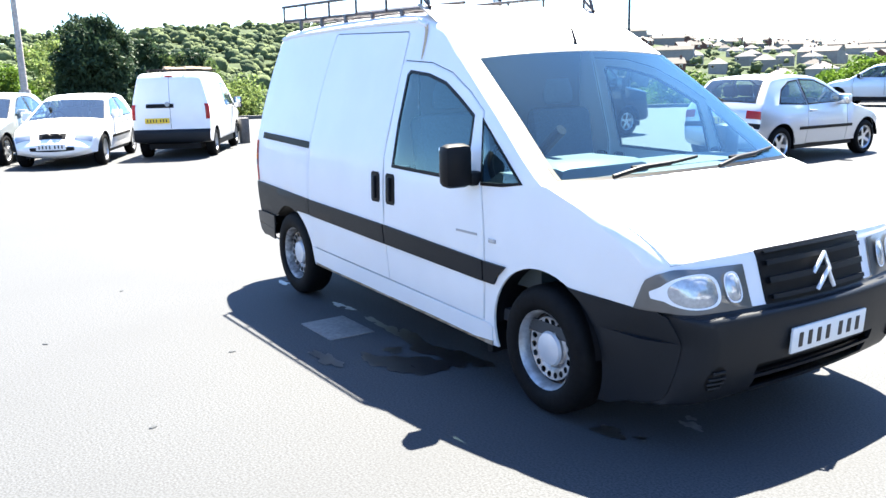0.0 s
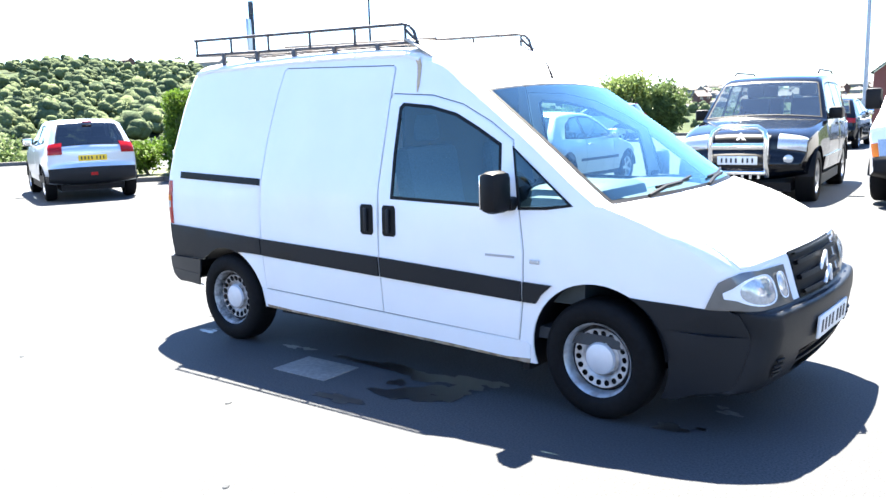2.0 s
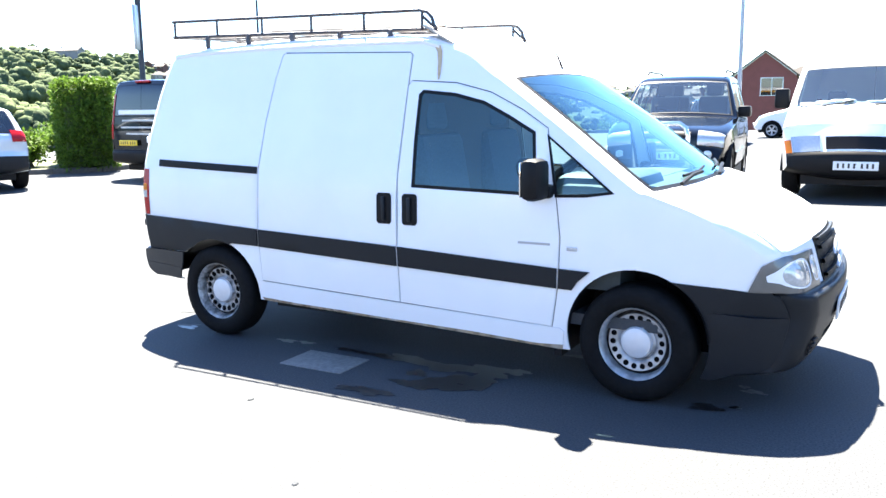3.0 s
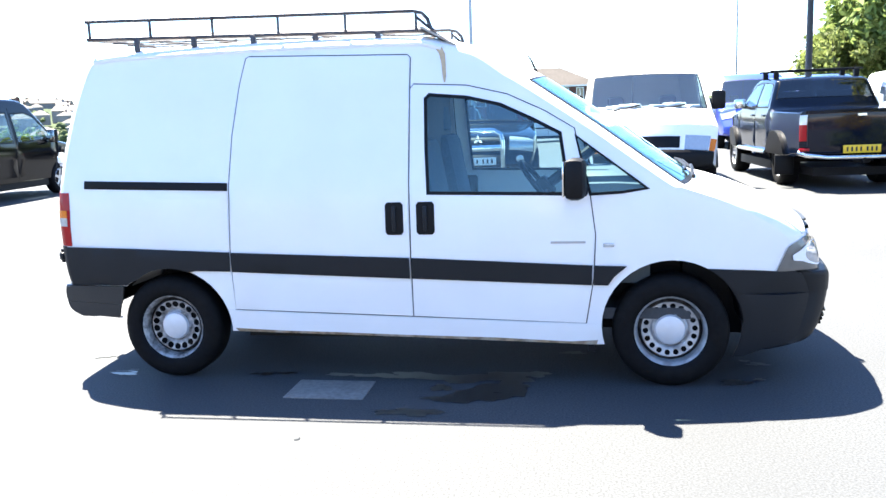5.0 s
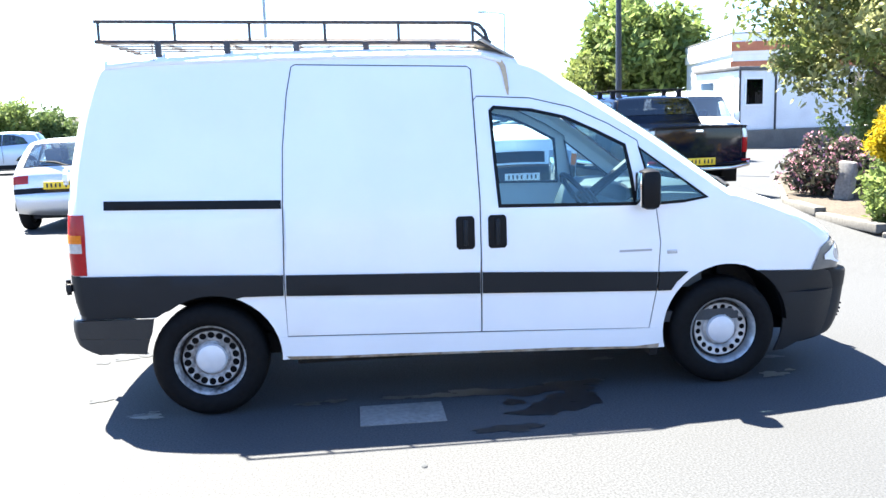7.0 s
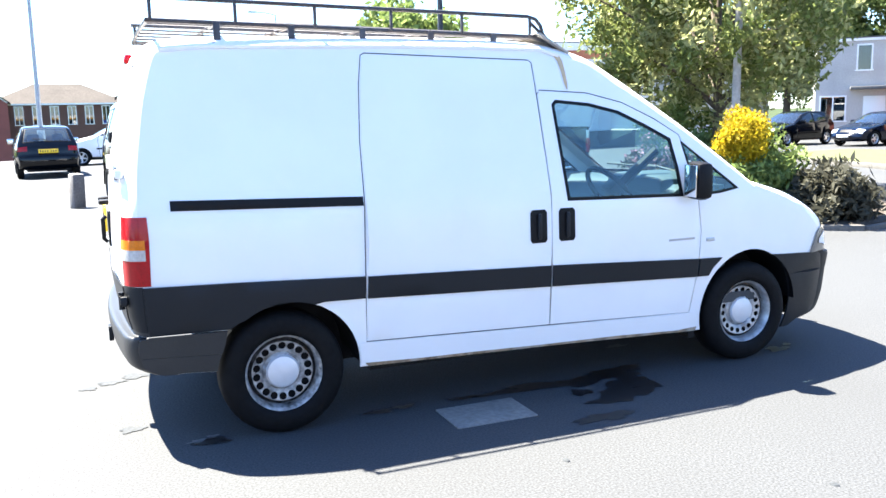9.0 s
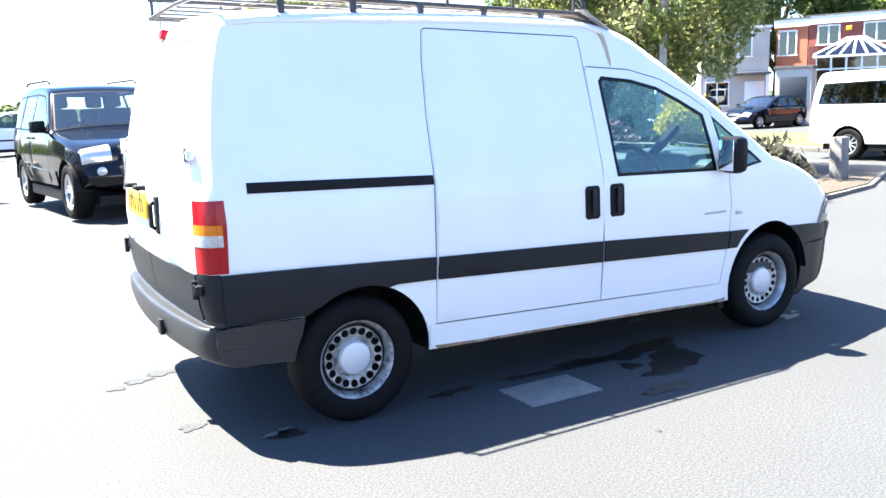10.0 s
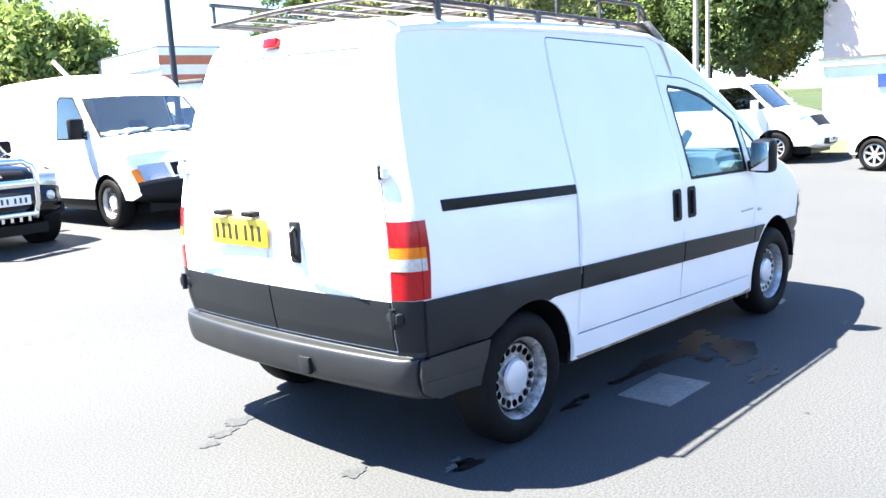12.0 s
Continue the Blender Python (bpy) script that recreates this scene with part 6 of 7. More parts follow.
def leaves(rng, clumps, per, size, flat=0.0, long=1.0):
    """Small four-sided leaves scattered through round clumps (x, y, z, r)."""
    c = np.array(clumps)
    n = len(c) * per
    at = np.repeat(c[:, :3], per, 0)
    d = rng.normal(size=(n, 3))
    d /= np.linalg.norm(d, axis=1)[:, None]
    at = at + d * (np.repeat(c[:, 3], per) * rng.random(n) ** 0.45)[:, None]
    a = rng.normal(size=(n, 3))
    a[:, 2] *= 1 - flat
    a /= np.linalg.norm(a, axis=1)[:, None]
    b = np.cross(a, rng.normal(size=(n, 3)))
    b /= np.linalg.norm(b, axis=1)[:, None]
    s = (size * (0.6 + 0.8 * rng.random(n)))[:, None]
    v = np.stack([at - a * s * long, at + b * s * 0.45, at + a * s * long, at - b * s * 0.45], 1).reshape(-1, 3)
    return v, [(4 * i, 4 * i + 1, 4 * i + 2, 4 * i + 3) for i in range(n)]


def crown_clumps(rng, centre, radii, n, r0, r1, fill=0.55):
    d = rng.normal(size=(n, 3))
    d /= np.linalg.norm(d, axis=1)[:, None]
    k = fill + (1 - fill) * rng.random(n)
    p = np.array(centre) + d * np.array(radii) * k[:, None]
    return np.c_[p, r0 + (r1 - r0) * rng.random(n)]


def tree(name, label, x, y, z, crown, radii, mat, seed, n=60, per=90, size=0.16, clump=(0.5, 0.95), trunk=0.16, limbs=7, category="tree", second=None, lean=0.0):
    """A tapered trunk with limbs and a crown of leaf clumps; crown: its centre's height."""
    rng = np.random.default_rng(seed)
    ob = thing(name, pose(x, y, z + lift(x, y)), label, category)
    top = crown + radii[2] * 0.3
    b = Bag().tube([(0, 0, -0.2), (0.03, 0.02, crown * 0.3), (lean * 0.5, 0.05, crown * 0.7), (lean, 0, top)], trunk, 10, r1=trunk * 0.3)
    cl = crown_clumps(rng, (lean * 0.5, 0, crown), radii, n, *clump)
    for k in range(limbs):
        e = cl[k * (n // limbs)][:3]
        s = np.array([lean * 0.4, 0, crown * (0.35 + 0.35 * k / limbs)])
        mid = (s + e) / 2 + np.array([0, 0, 0.15])
        b.tube([tuple(s), tuple(mid), tuple(e)], trunk * 0.45, 6, r1=trunk * 0.1)
    b.make("trunk", BARK, ob, "brown bark trunk with limbs")
    if second:
        half = len(cl) // 2
        v, f = leaves(rng, cl[:half], per, size)
        part("crown", v, f, mat, ob, "leafy crown", False)
        v, f = leaves(rng, cl[half:], per, size)
        part("crown", v, f, second, ob, "paler leafy crown", False)
    else:
        v, f = leaves(rng, cl, per, size)
        part("crown", v, f, mat, ob, "leafy crown", False)
    return ob


def bush(name, label, x, y, radii, mat, seed, n=26, per=130, size=0.05, clump=(0.16, 0.3), z=0.0, flowers=None, category="bush", long=1.0):
    rng = np.random.default_rng(seed)
    ob = thing(name, pose(x, y, z + lift(x, y)), label, category)
    cl = crown_clumps(rng, (0, 0, radii[2] * 0.95), radii, n, *clump, 0.3)
    cl[:, 2] = np.maximum(cl[:, 2], cl[:, 3] * 0.6)
    b = Bag()
    for k in range(7):
        e = cl[k * (n // 7)][:3]
        b.tube([(0.02 * k, 0, -0.05), tuple(np.array(e) * np.array([0.5, 0.5, 0.6])), tuple(e)], 0.02, 5, r1=0.006)
    b.make("stem", BARK, ob, "branching woody stem")
    v, f = leaves(rng, cl, per, size, long=long)
    part("foliage", v, f, mat, ob, "dense small leaves", False)
    if flowers:
        v, f = leaves(rng, cl, per // 2, size * 0.7)
        part("blossom", v, f, flowers, ob, "small pale pink flowers", False)
    return ob


# ---- buildings ----
BRICK_RED = material("red_brick", (0.22, 0.065, 0.055), 0.85, 0, 0, 0.2, 30, 0.3, 1.2, 0.2)
BRICK_BROWN = material("brown_brick", (0.11, 0.05, 0.038), 0.85, 0, 0, 0.2, 30, 0.3, 1.2, 0.2)
BRICK_ORANGE = material("orange_brick", (0.42, 0.15, 0.08), 0.85, 0, 0, 0.2, 30, 0.3, 1.2, 0.2)
RENDER = material("grey_render", (0.42, 0.4, 0.38), 0.9, 0, 0, 0.1, 20, 0.3, 0.8, 0.15)
RENDER_PINK = material("pale_pink_render", (0.6, 0.5, 0.45), 0.9, 0, 0, 0.08, 20, 0.2, 0.8)
WALL_WHITE = material("white_painted_wall", (0.72, 0.73, 0.74), 0.7, 0, 0, 0.05, 20, 0.2, 1.0)
TILE = material("grey_brown_roof_tiles", (0.2, 0.17, 0.15), 0.85, 0, 0, 0.2, 8, 0.4, 0.6, 0.2)
TILE_DARK = material("dull_brown_roof_tiles", (0.046, 0.04, 0.037), 0.9, 0, 0, 0.2, 6, 0.4, 0.6, 0.2, spec=0.2)
TILE_FAR = material("weathered_town_tiles", (0.082, 0.07, 0.064), 0.85, 0, 0, 0.2, 4, 0.4, 0.6, spread=0.6)
WALL_FAR = material("town_render", (0.22, 0.2, 0.19), 0.9, 0, 0, 0.1, 10, 0.3, 0.5, spread=0.35)
FELT = material("flat_roof_felt", (0.1, 0.1, 0.1), 0.9, 0, 0, 0.2, 8)
UPVC = material("white_window_frame", (0.75, 0.76, 0.76), 0.4, 0, 0, 0.03, 20)
CONCRETE = material("concrete", (0.13, 0.125, 0.115), 0.9, 0, 0, 0.15, 25, 0.4, 2, 0.2)
KERBSTONE = material("kerb_stone", (0.1, 0.096, 0.088), 0.9, 0, 0, 0.15, 25, 0.35, 2, 0.2, spread=0.1)
POST_STONE = material("weathered_post", (0.16, 0.155, 0.15), 0.9, 0, 0, 0.2, 30, 0.5, 5, 0.3)
GALV = material("galvanised_steel", (0.35, 0.36, 0.37), 0.5, 0.6, 0, 0.1, 15)
DARK_STEEL = material("dark_painted_steel", (0.03, 0.035, 0.045), 0.5, 0.3, 0, 0.1, 15)
TIMBER = material("pale_weathered_timber", (0.34, 0.31, 0.28), 0.85, 0, 0, 0.2, 12, 0.4, 2, 0.2)
HOUSEGLASS = glass("house_glass", (0.25, 0.3, 0.33))
YELLOW = material("yellow_band", (0.8, 0.42, 0.02), 0.5, 0, 0, 0.05, 20)
SOIL = material("leaf_litter_soil", (0.048, 0.038, 0.028), 0.95, 0, 0, 0.35, 25, 0.4, 3, 0.4)
GRASS = material("mown_grass", (0.06, 0.07, 0.018), 0.9, 0, 0, 0.3, 30, 0.4, 1.5, 0.4, second=(0.09, 0.085, 0.035))


def window(ob, x, z, w, h, y=0.0, panes=2, face=1):
    """A window in the wall y, which looks to -y."""
    q = Bag().box(x - w / 2 - 0.05, x + w / 2 + 0.05, y - 0.06, y + 0.02, z - 0.06, z).box(x - w / 2, x + w / 2, y - 0.04, y + 0.02, z + h - 0.07, z + h).box(x - w / 2, x - w / 2 + 0.07, y - 0.04, y + 0.02, z, z + h - 0.07).box(x + w / 2 - 0.07, x + w / 2, y - 0.04, y + 0.02, z, z + h - 0.07)
    for k in range(1, panes):
        xx = x - w / 2 + w * k / panes
        q.box(xx - 0.03, xx + 0.03, y - 0.035, y + 0.02, z, z + h - 0.07)
    fr = q.make("window", UPVC, ob, "white-framed window", False)
    Bag().box(x - w / 2 + 0.05, x + w / 2 - 0.05, y - 0.02, y - 0.012, z, z + h - 0.05).make("pane", HOUSEGLASS, fr, smooth=False)
    Bag().box(x - w / 2 + 0.05, x + w / 2 - 0.05, y - 0.006, y - 0.002, z, z + h - 0.05).make("curtain", WALL_WHITE if panes > 1 else TRIM_GREY, fr, smooth=False)


def house(name, label, m, w, d, h, wall, roof="flat", rise=2.0, tiles=None, windows=(), doors=(), chimney=None, fascia=0.3, overhang=0.25, group="houses"):
    """A house whose front is the wall y = 0 that looks to -y; roof: flat, gable_x (ridge along x), gable_y or hip."""
    ob = thing(name, m, label, "house", group)
    Bag().box(0, w, 0, d, -2.5, h).make("wall", wall, ob, smooth=False)
    o = overhang
    if roof == "flat":
        Bag().box(-o, w + o, -o, d + o, h, h + fascia).make("fascia", UPVC, ob, "white roof edge", False)
        Bag().box(-o - 0.03, w + o + 0.03, -o - 0.03, d + o + 0.03, h + fascia, h + fascia + 0.06).make("roof", FELT, ob, smooth=False)
    elif roof == "hip":
        k = min(d / 2 + o, w / 2 + o)
        vs = [(-o, -o, h), (w + o, -o, h), (w + o, d + o, h), (-o, d + o, h), (-o + k, d / 2, h + rise), (w + o - k, d / 2, h + rise)]
        Bag().add(vs, [(0, 1, 5, 4), (1, 2, 5), (2, 3, 4, 5), (3, 0, 4), (0, 3, 2, 1)]).make("roof", tiles or TILE, ob, smooth=False)
        Bag().box(-o, w + o, -o, d + o, h - 0.15, h - 0.004).make("gutter", UPVC, ob, smooth=False)
    else:
        if roof == "gable_x":
            vs = [(-o, -o, h), (w + o, -o, h), (w + o, d + o, h), (-o, d + o, h), (-o, d / 2, h + rise), (w + o, d / 2, h + rise)]
            ends = [[(0.0, 0, h), (0.0, d, h), (0.0, d / 2, h + rise * 0.93)], [(w, 0, h), (w, d, h), (w, d / 2, h + rise * 0.93)]]
        else:
            vs = [(w + o, -o, h), (w + o, d + o, h), (-o, d + o, h), (-o, -o, h), (w / 2, -o, h + rise), (w / 2, d + o, h + rise)]
            ends = [[(0, 0, h), (w, 0, h), (w / 2, 0, h + rise * 0.93)], [(0, d, h), (w, d, h), (w / 2, d, h + rise * 0.93)]]
        low = [(x, y, z - 0.14) for x, y, z in vs]
        Bag().add(vs + low, [(0, 1, 5, 4), (2, 3, 4, 5), (7, 6, 10, 11), (9, 8, 11, 10), (0, 4, 10, 6), (4, 3, 9, 10), (1, 7, 11, 5), (5, 11, 8, 2), (0, 6, 7, 1), (2, 8, 9, 3)]).make("roof", tiles or TILE, ob, smooth=False)
        for e in ends:
            Bag().add(e, [(0, 1, 2)]).make("gable", wall, ob, smooth=False)
            Bag().tube([e[0], e[2], e[1]], 0.1, 4).make("bargeboard", UPVC, ob, "white bargeboard", False)
    for q in windows:
        window(ob, *q)
    for x, dw, dh in doors:
        Bag().box(x - dw / 2, x + dw / 2, -0.05, 0.02, 0, dh, 0.01).make("door", UPVC, ob, "white front door")
    if chimney:
        Bag().box(chimney[0] - 0.4, chimney[0] + 0.4, chimney[1] - 0.3, chimney[1] + 0.3, h, chimney[2], 0.02).make("chimney", wall, ob, smooth=False)
    return ob


def facing(x, y, tx, ty):
    """The pose of a front whose left foot is x, y and whose right foot lies towards tx, ty."""
    return pose(x, y, 0, 0, 0, math.degrees(math.atan2(ty - y, tx - x)))


# brick house across the street, its gable and long roof
house("brick_house", "brown brick gable end with a white window", pose(-13.1, 83.4, -2.0, 0, 0, 4), 5.8, 9.0, 5.65, BRICK_RED, "gable_y", 2.4, TILE_DARK, [(3.6, 3.75, 2.1, 1.7)])
house("brick_building", "long low brick building with small white windows", pose(-9.2, 86.0, -2.0, 0, 0, 2), 12.3, 8.0, 5.6, BRICK_BROWN, "hip", 2.0, TILE_DARK, [(2.6 + 1.55 * k, 3.6, 0.8, 1.75) for k in range(6)])
# site cabin on its plinth, and the shop behind
plinth = Bag().box(-1.5, 9.0, -0.25, 5.5, -0.1, 0.716, 0.02, pose(16.07, 27.28, 0, 0, 0, 14)).make("plinth_wall", CONCRETE, None, "", False)
tagged(plinth, "grey concrete plinth wall under a cabin", "wall", kind="structure")
cabin = thing("site_cabin", pose(16.07, 27.28, 0.72, 0, 0, 14), "white site cabin with small windows on a plinth", "cabin")
Bag().box(0, 5.5, 0, 2.8, 0, 2.35, 0.03).make("wall", WALL_WHITE, cabin, smooth=False)
Bag().box(-0.08, 5.58, -0.08, 2.88, 2.35, 2.5, 0.02).make("roof", FELT, cabin, "dark flat roof edge")
window(cabin, 0.72, 1.02, 0.95, 1.05, 0.0, 1)
for x in (-0.03, 1.72):
    Bag().box(x, x + 0.07, -0.05, 0.0, 0.0, 2.4).make("corner_post", DARK_STEEL, cabin, "dark steel corner post", False)
Bag().box(-0.03, 0.0, 0.3, 1.15, 0.05, 2.1, 0.01).make("door", UPVC, cabin, "white cabin door")
Bag().box(-0.03, 0.0, 1.6, 2.4, 1.1, 1.95, 0.01).make("side_window", HOUSEGLASS, cabin)
shop = house("shop_building", "brick and white-fronted two-storey shop", pose(22.0, 40.9, 0, 0, 0, -8), 18, 10, 4.6, WALL_WHITE, "flat", 0, None, [(2.4, 2.0, 2.4, 1.5), (7.2, 2.0, 2.4, 1.5), (12.6, 2.0, 2.4, 1.5)], fascia=1.1, overhang=0.1)
Bag().box(-0.1, 18.1, -0.16, -0.1, 4.75, 5.25).make("brick_band", BRICK_ORANGE, shop, "orange brick band under the roof edge", False)
Bag().box(-0.1, 18.0, -0.05, -0.004, 3.75, 4.2).make("brick_band", BRICK_ORANGE, shop, "orange brick band over the windows", False)
# row of flat-roofed houses
house("grey_house", "grey rendered flat-roofed house with a dark porch", facing(32.2, 27.2, 34.5, 24.9), 3.25, 7.0, 4.65, RENDER, "flat", 0, None, [(2.1, 3.3, 0.7, 1.2, 0.0, 1), (0.8, 0.9, 1.2, 1.2)], [(2.6, 0.95, 2.05)], fascia=0.12, overhang=0.1)
porch = thing("porch_canopy", facing(32.2, 27.2, 34.5, 24.9), "dark flat porch canopy on a grey house", "canopy")
Bag().box(1.5, 3.3, -1.0, -0.004, 2.35, 2.5, 0.02).make("canopy", FELT, porch)
Bag().box(3.05, 3.2, -0.95, -0.8, 0, 2.35).make("canopy_post", UPVC, porch, smooth=False)
red = house("red_house", "red brick flat-roofed terrace with white windows", facing(36.0, 23.8, 37.57, 20.0), 4.1, 6.2, 4.7, BRICK_RED, "flat", 0, None, [(0.93, 3.72, 1.05, 0.92), (3.05, 3.72, 1.15, 0.92)], fascia=0.38, overhang=0.12)
Bag().box(1.72, 1.98, -0.1, -0.004, 4.3, 4.52, 0.02).make("alarm_box", YELLOW, red, "small yellow alarm box")
for k in range(13):
    Bag().box(0.02, 4.08, -0.012, -0.003, 2.3 + 0.11 * k, 2.31 + 0.11 * k).make("brick_course", BRICK_BROWN, red, "dark joint between brick courses", False)
house("red_house", "orange brick flat-roofed terrace with white windows", facing(35.37, 25.2, 35.97, 23.84), 1.5, 6.2, 4.65, BRICK_ORANGE, "flat", 0, None, [(0.55, 3.3, 0.9, 1.2)], fascia=0.36, overhang=0.1)
garage = thing("garage_block", facing(31.6, 21.9, 32.4, 20.5), "pale rendered lean-to beside red houses", "outbuilding")
Bag().box(0, 1.5, -1.4, 0, 0, 2.45, 0.02).make("wall", RENDER, garage, smooth=False)
Bag().box(-0.06, 1.56, -1.46, 0.06, 2.45, 2.58, 0.01).make("roof", FELT, garage, "dark flat roof", False)
Bag().box(0.2, 1.3, -1.43, -1.403, 0.9, 2.1, 0.01).make("door", DARK_STEEL, garage, "dark door")
cons = thing("conservatory", facing(33.3, 21.35, 35.05, 18.65) @ pose(0, 0, 0.65), "white conservatory with a hipped glass roof", "conservatory")
Bag().box(0, 3.2, 0, 2.5, -0.65, 0.7, 0.02).make("low_wall", BRICK_RED, cons)
Bag().add([(-0.1, -0.1, 2.4), (3.3, -0.1, 2.4), (3.3, 2.6, 2.4), (-0.1, 2.6, 2.4), (1.2, 1.25, 3.15), (2.0, 1.25, 3.15)], [(0, 1, 5, 4), (1, 2, 5), (2, 3, 4, 5), (3, 0, 4), (3, 2, 1, 0)]).make("roof", HOUSEGLASS, cons, "hipped glass roof", False)
for k in range(7):
    x = 0.55 * k - 0.1
    Bag().tube([(x, -0.1, 2.42), (1.2 + 0.8 * k / 6, 1.25, 3.17)], 0.05, 6).make("roof_bar", UPVC, cons, "white roof bar", False)
Bag().tube([(1.2, 1.25, 3.18), (2.0, 1.25, 3.18)], 0.06, 6).make("ridge", UPVC, cons, "white ridge with finials", False)
Bag().box(-0.14, 3.34, -0.14, 2.64, 2.3, 2.396).make("gutter", UPVC, cons, smooth=False)
for k in range(6):
    Bag().box(0.63 * k - (0.04 if k else 0), 0.63 * k + 0.05, -0.02, 0.06, 0.7, 2.3).make("mullion", UPVC, cons, smooth=False)
Bag().box(0.02, 3.18, -0.014, 0.05, 1.75, 1.82).make("transom", UPVC, cons, smooth=False)
Bag().box(0.02, 3.18, 0.02, 0.04, 0.72, 2.29).make("pane", HOUSEGLASS, cons, smooth=False)
# houses at the walk's end
house("brick_cottage", "orange brick house with a tiled gable roof", pose(41.0, 11.5, 0, 0, 0, -72), 7, 8, 3.8, BRICK_ORANGE, "gable_y", 2.6, TILE, [(3.4, 2.7, 1.3, 1.2), (1.8, 0.8, 1.8, 1.2)])
house("white_outbuilding", "low white painted outbuilding with a grey roof edge", pose(22.6, 5.6, 0, 0, 0, -80), 6, 4, 2.15, WALL_WHITE, "flat", 0, None, fascia=0.18, overhang=0.1)
Bag().box(0, 0.3, -0.06, 0, 1.5, 1.85, 0, pose(22.6, 5.6, 0, 0, 0, -80) @ pose(1.4, 0, 0)).make("wall_sign", BLUE)
tagged(bpy.data.objects["wall_sign"], "small blue sign on a white wall", "sign")
house("pink_building", "tall pale pink rendered building", pose(36.0, 10.2, 0, 0, 0, -78), 10, 8, 8.5, RENDER_PINK, "flat", 0, None, [(4.0, 3.0, 1.3, 1.3)], fascia=0.2)

# ---- kerbs, islands, posts ----
def kerb(points, name, label, height=0.12, width=0.15):
    ob = thing(name, pose(0, 0, 0), label, "kerb", "", "structure")
    for a, b in zip(points, points[1:]):
        a, b = Vector((*a, 0)), Vector((*b, 0))
        n = max(1, round((b - a).length / 0.9))
        for k in range(n):
            p, q = a.lerp(b, k / n), a.lerp(b, (k + 1) / n)
            m = pose(p.x, p.y, lift(p.x, p.y), 0, 0, math.degrees(math.atan2((b - a).y, (b - a).x)))
            Bag().box(0.004, (q - p).length - 0.004, -width / 2, width / 2, -0.05, height, 0.012, m).make("kerb_stone", KERBSTONE, ob)
    return ob


def bed(points, mat, z, name, label):
    """A bed of soil or turf that follows the ground."""
    xs, ys = [p[0] for p in points], [p[1] for p in points]
    vs, fs = planar([points], 0.7, (min(xs), max(xs), min(ys), max(ys)))
    keep = [tuple(f) for f in fs if inside(points, sum(vs[i].x for i in f) / 3, sum(vs[i].y for i in f) / 3)]
    used = sorted({i for f in keep for i in f})
    at = {i: k for k, i in enumerate(used)}
    verts = [(vs[i].x, vs[i].y, z + lift(vs[i].x, vs[i].y) + 0.02 * noise.noise((vs[i].x * 1.7, vs[i].y * 1.7, 0))) for i in used]
    k, n = len(verts), len(points)
    verts += [(x, y, lift(x, y) + h) for x, y in points for h in (z, -0.02)]
    faces = [tuple(at[i] for i in f) for f in keep] + [(k + 2 * i, k + 2 * i + 1, k + 2 * ((i + 1) % n) + 1, k + 2 * ((i + 1) % n)) for i in range(n)]
    faces = [f if len(f) > 3 or (Vector(verts[f[1]]) - Vector(verts[f[0]])).cross(Vector(verts[f[2]]) - Vector(verts[f[0]])).z > 0 else f[::-1] for f in faces]
    return tagged(part(name, verts, faces, mat), label, "planting bed", kind="structure")


edge = [(-27.2, -20), (-27.2, 8), (-23.8, 16), (-14.4, 30.6), (-6, 35.6)]
kerb(edge, "kerb_valley", "pale concrete kerb along the car park edge", 0.14, 0.2)
hedge_bed = [(-15.9, 6.7), (-14.3, 7.0), (-13.0, 8.7), (-13.2, 10.6), (-15.6, 12.0), (-17.2, 9.0)]
bed(hedge_bed, GRASS, 0.1, "verge_1", "dry grass island under a hedge")
kerb(hedge_bed + hedge_bed[:1], "kerb_island", "worn concrete kerb round a grass island")
island = [(8.1, 8.6), (6.95, 6.2), (6.75, 5.0), (6.75, 3.7), (8.0, 2.85), (10.3, 3.4), (12.2, 4.4), (12.6, 7.5), (11.5, 10.5), (9.7, 11.3), (8.8, 10.2)]
bed(island, SOIL, 0.07, "verge_2", "bare soil and leaf litter under shrubs")
kerb(island + island[:1], "kerb_planting", "low concrete kerb round a planted island", 0.06)
bed([(17.0, -2), (17.0, 9), (19, 17), (24, 17.5), (24, -4)], GRASS, 0.08, "verge_3", "dry grass verge beside the road")
kerb([(16.9, -2), (16.9, 9), (18.9, 17)], "kerb_verge", "pale kerb along a grass verge", 0.12)
post = thing("stone_post", pose(-14.8, 4.24, 0), "short weathered grey post at the car park edge", "post", "short posts")
Bag().box(-0.11, 0.11, -0.11, 0.11, -0.05, 0.62, 0.03).make("shaft", POST_STONE, post)
for x, y, a, t, h in ((-7.14, 13.06, 10, 2, 1.1), (-1.04, 11.78, 24, 3, 1.0), (7.62, 5.95, 40, 7, 0.95), (10.45, 3.99, 5, -2, 1.15), (-18.2, 9.9, 0, 0, 0.9), (-10.2, 22.0, 0, 0, 1.0)):
    c = copy_thing(post, pose(x, y, lift(x, y), t, 0, a))
    c.scale = (1, 1, h)
bol = thing("bollard", pose(10.08, 2.02, 0), "black bollard with yellow reflective bands", "bollard")
Bag().lathe([(0.05, 0.0), (0.05, 0.66), (0.04, 0.7), (0.001, 0.71)], 20, pose(0, 0, 0, 90, 0, 0)).make("shaft", BLACKPL, bol)
for z in (0.36, 0.58):
    Bag().lathe([(0.05, z), (0.054, z + 0.005), (0.054, z + 0.1), (0.05, z + 0.105)], 20, pose(0, 0, 0, 90, 0, 0)).make("band", YELLOW, bol, "yellow band")


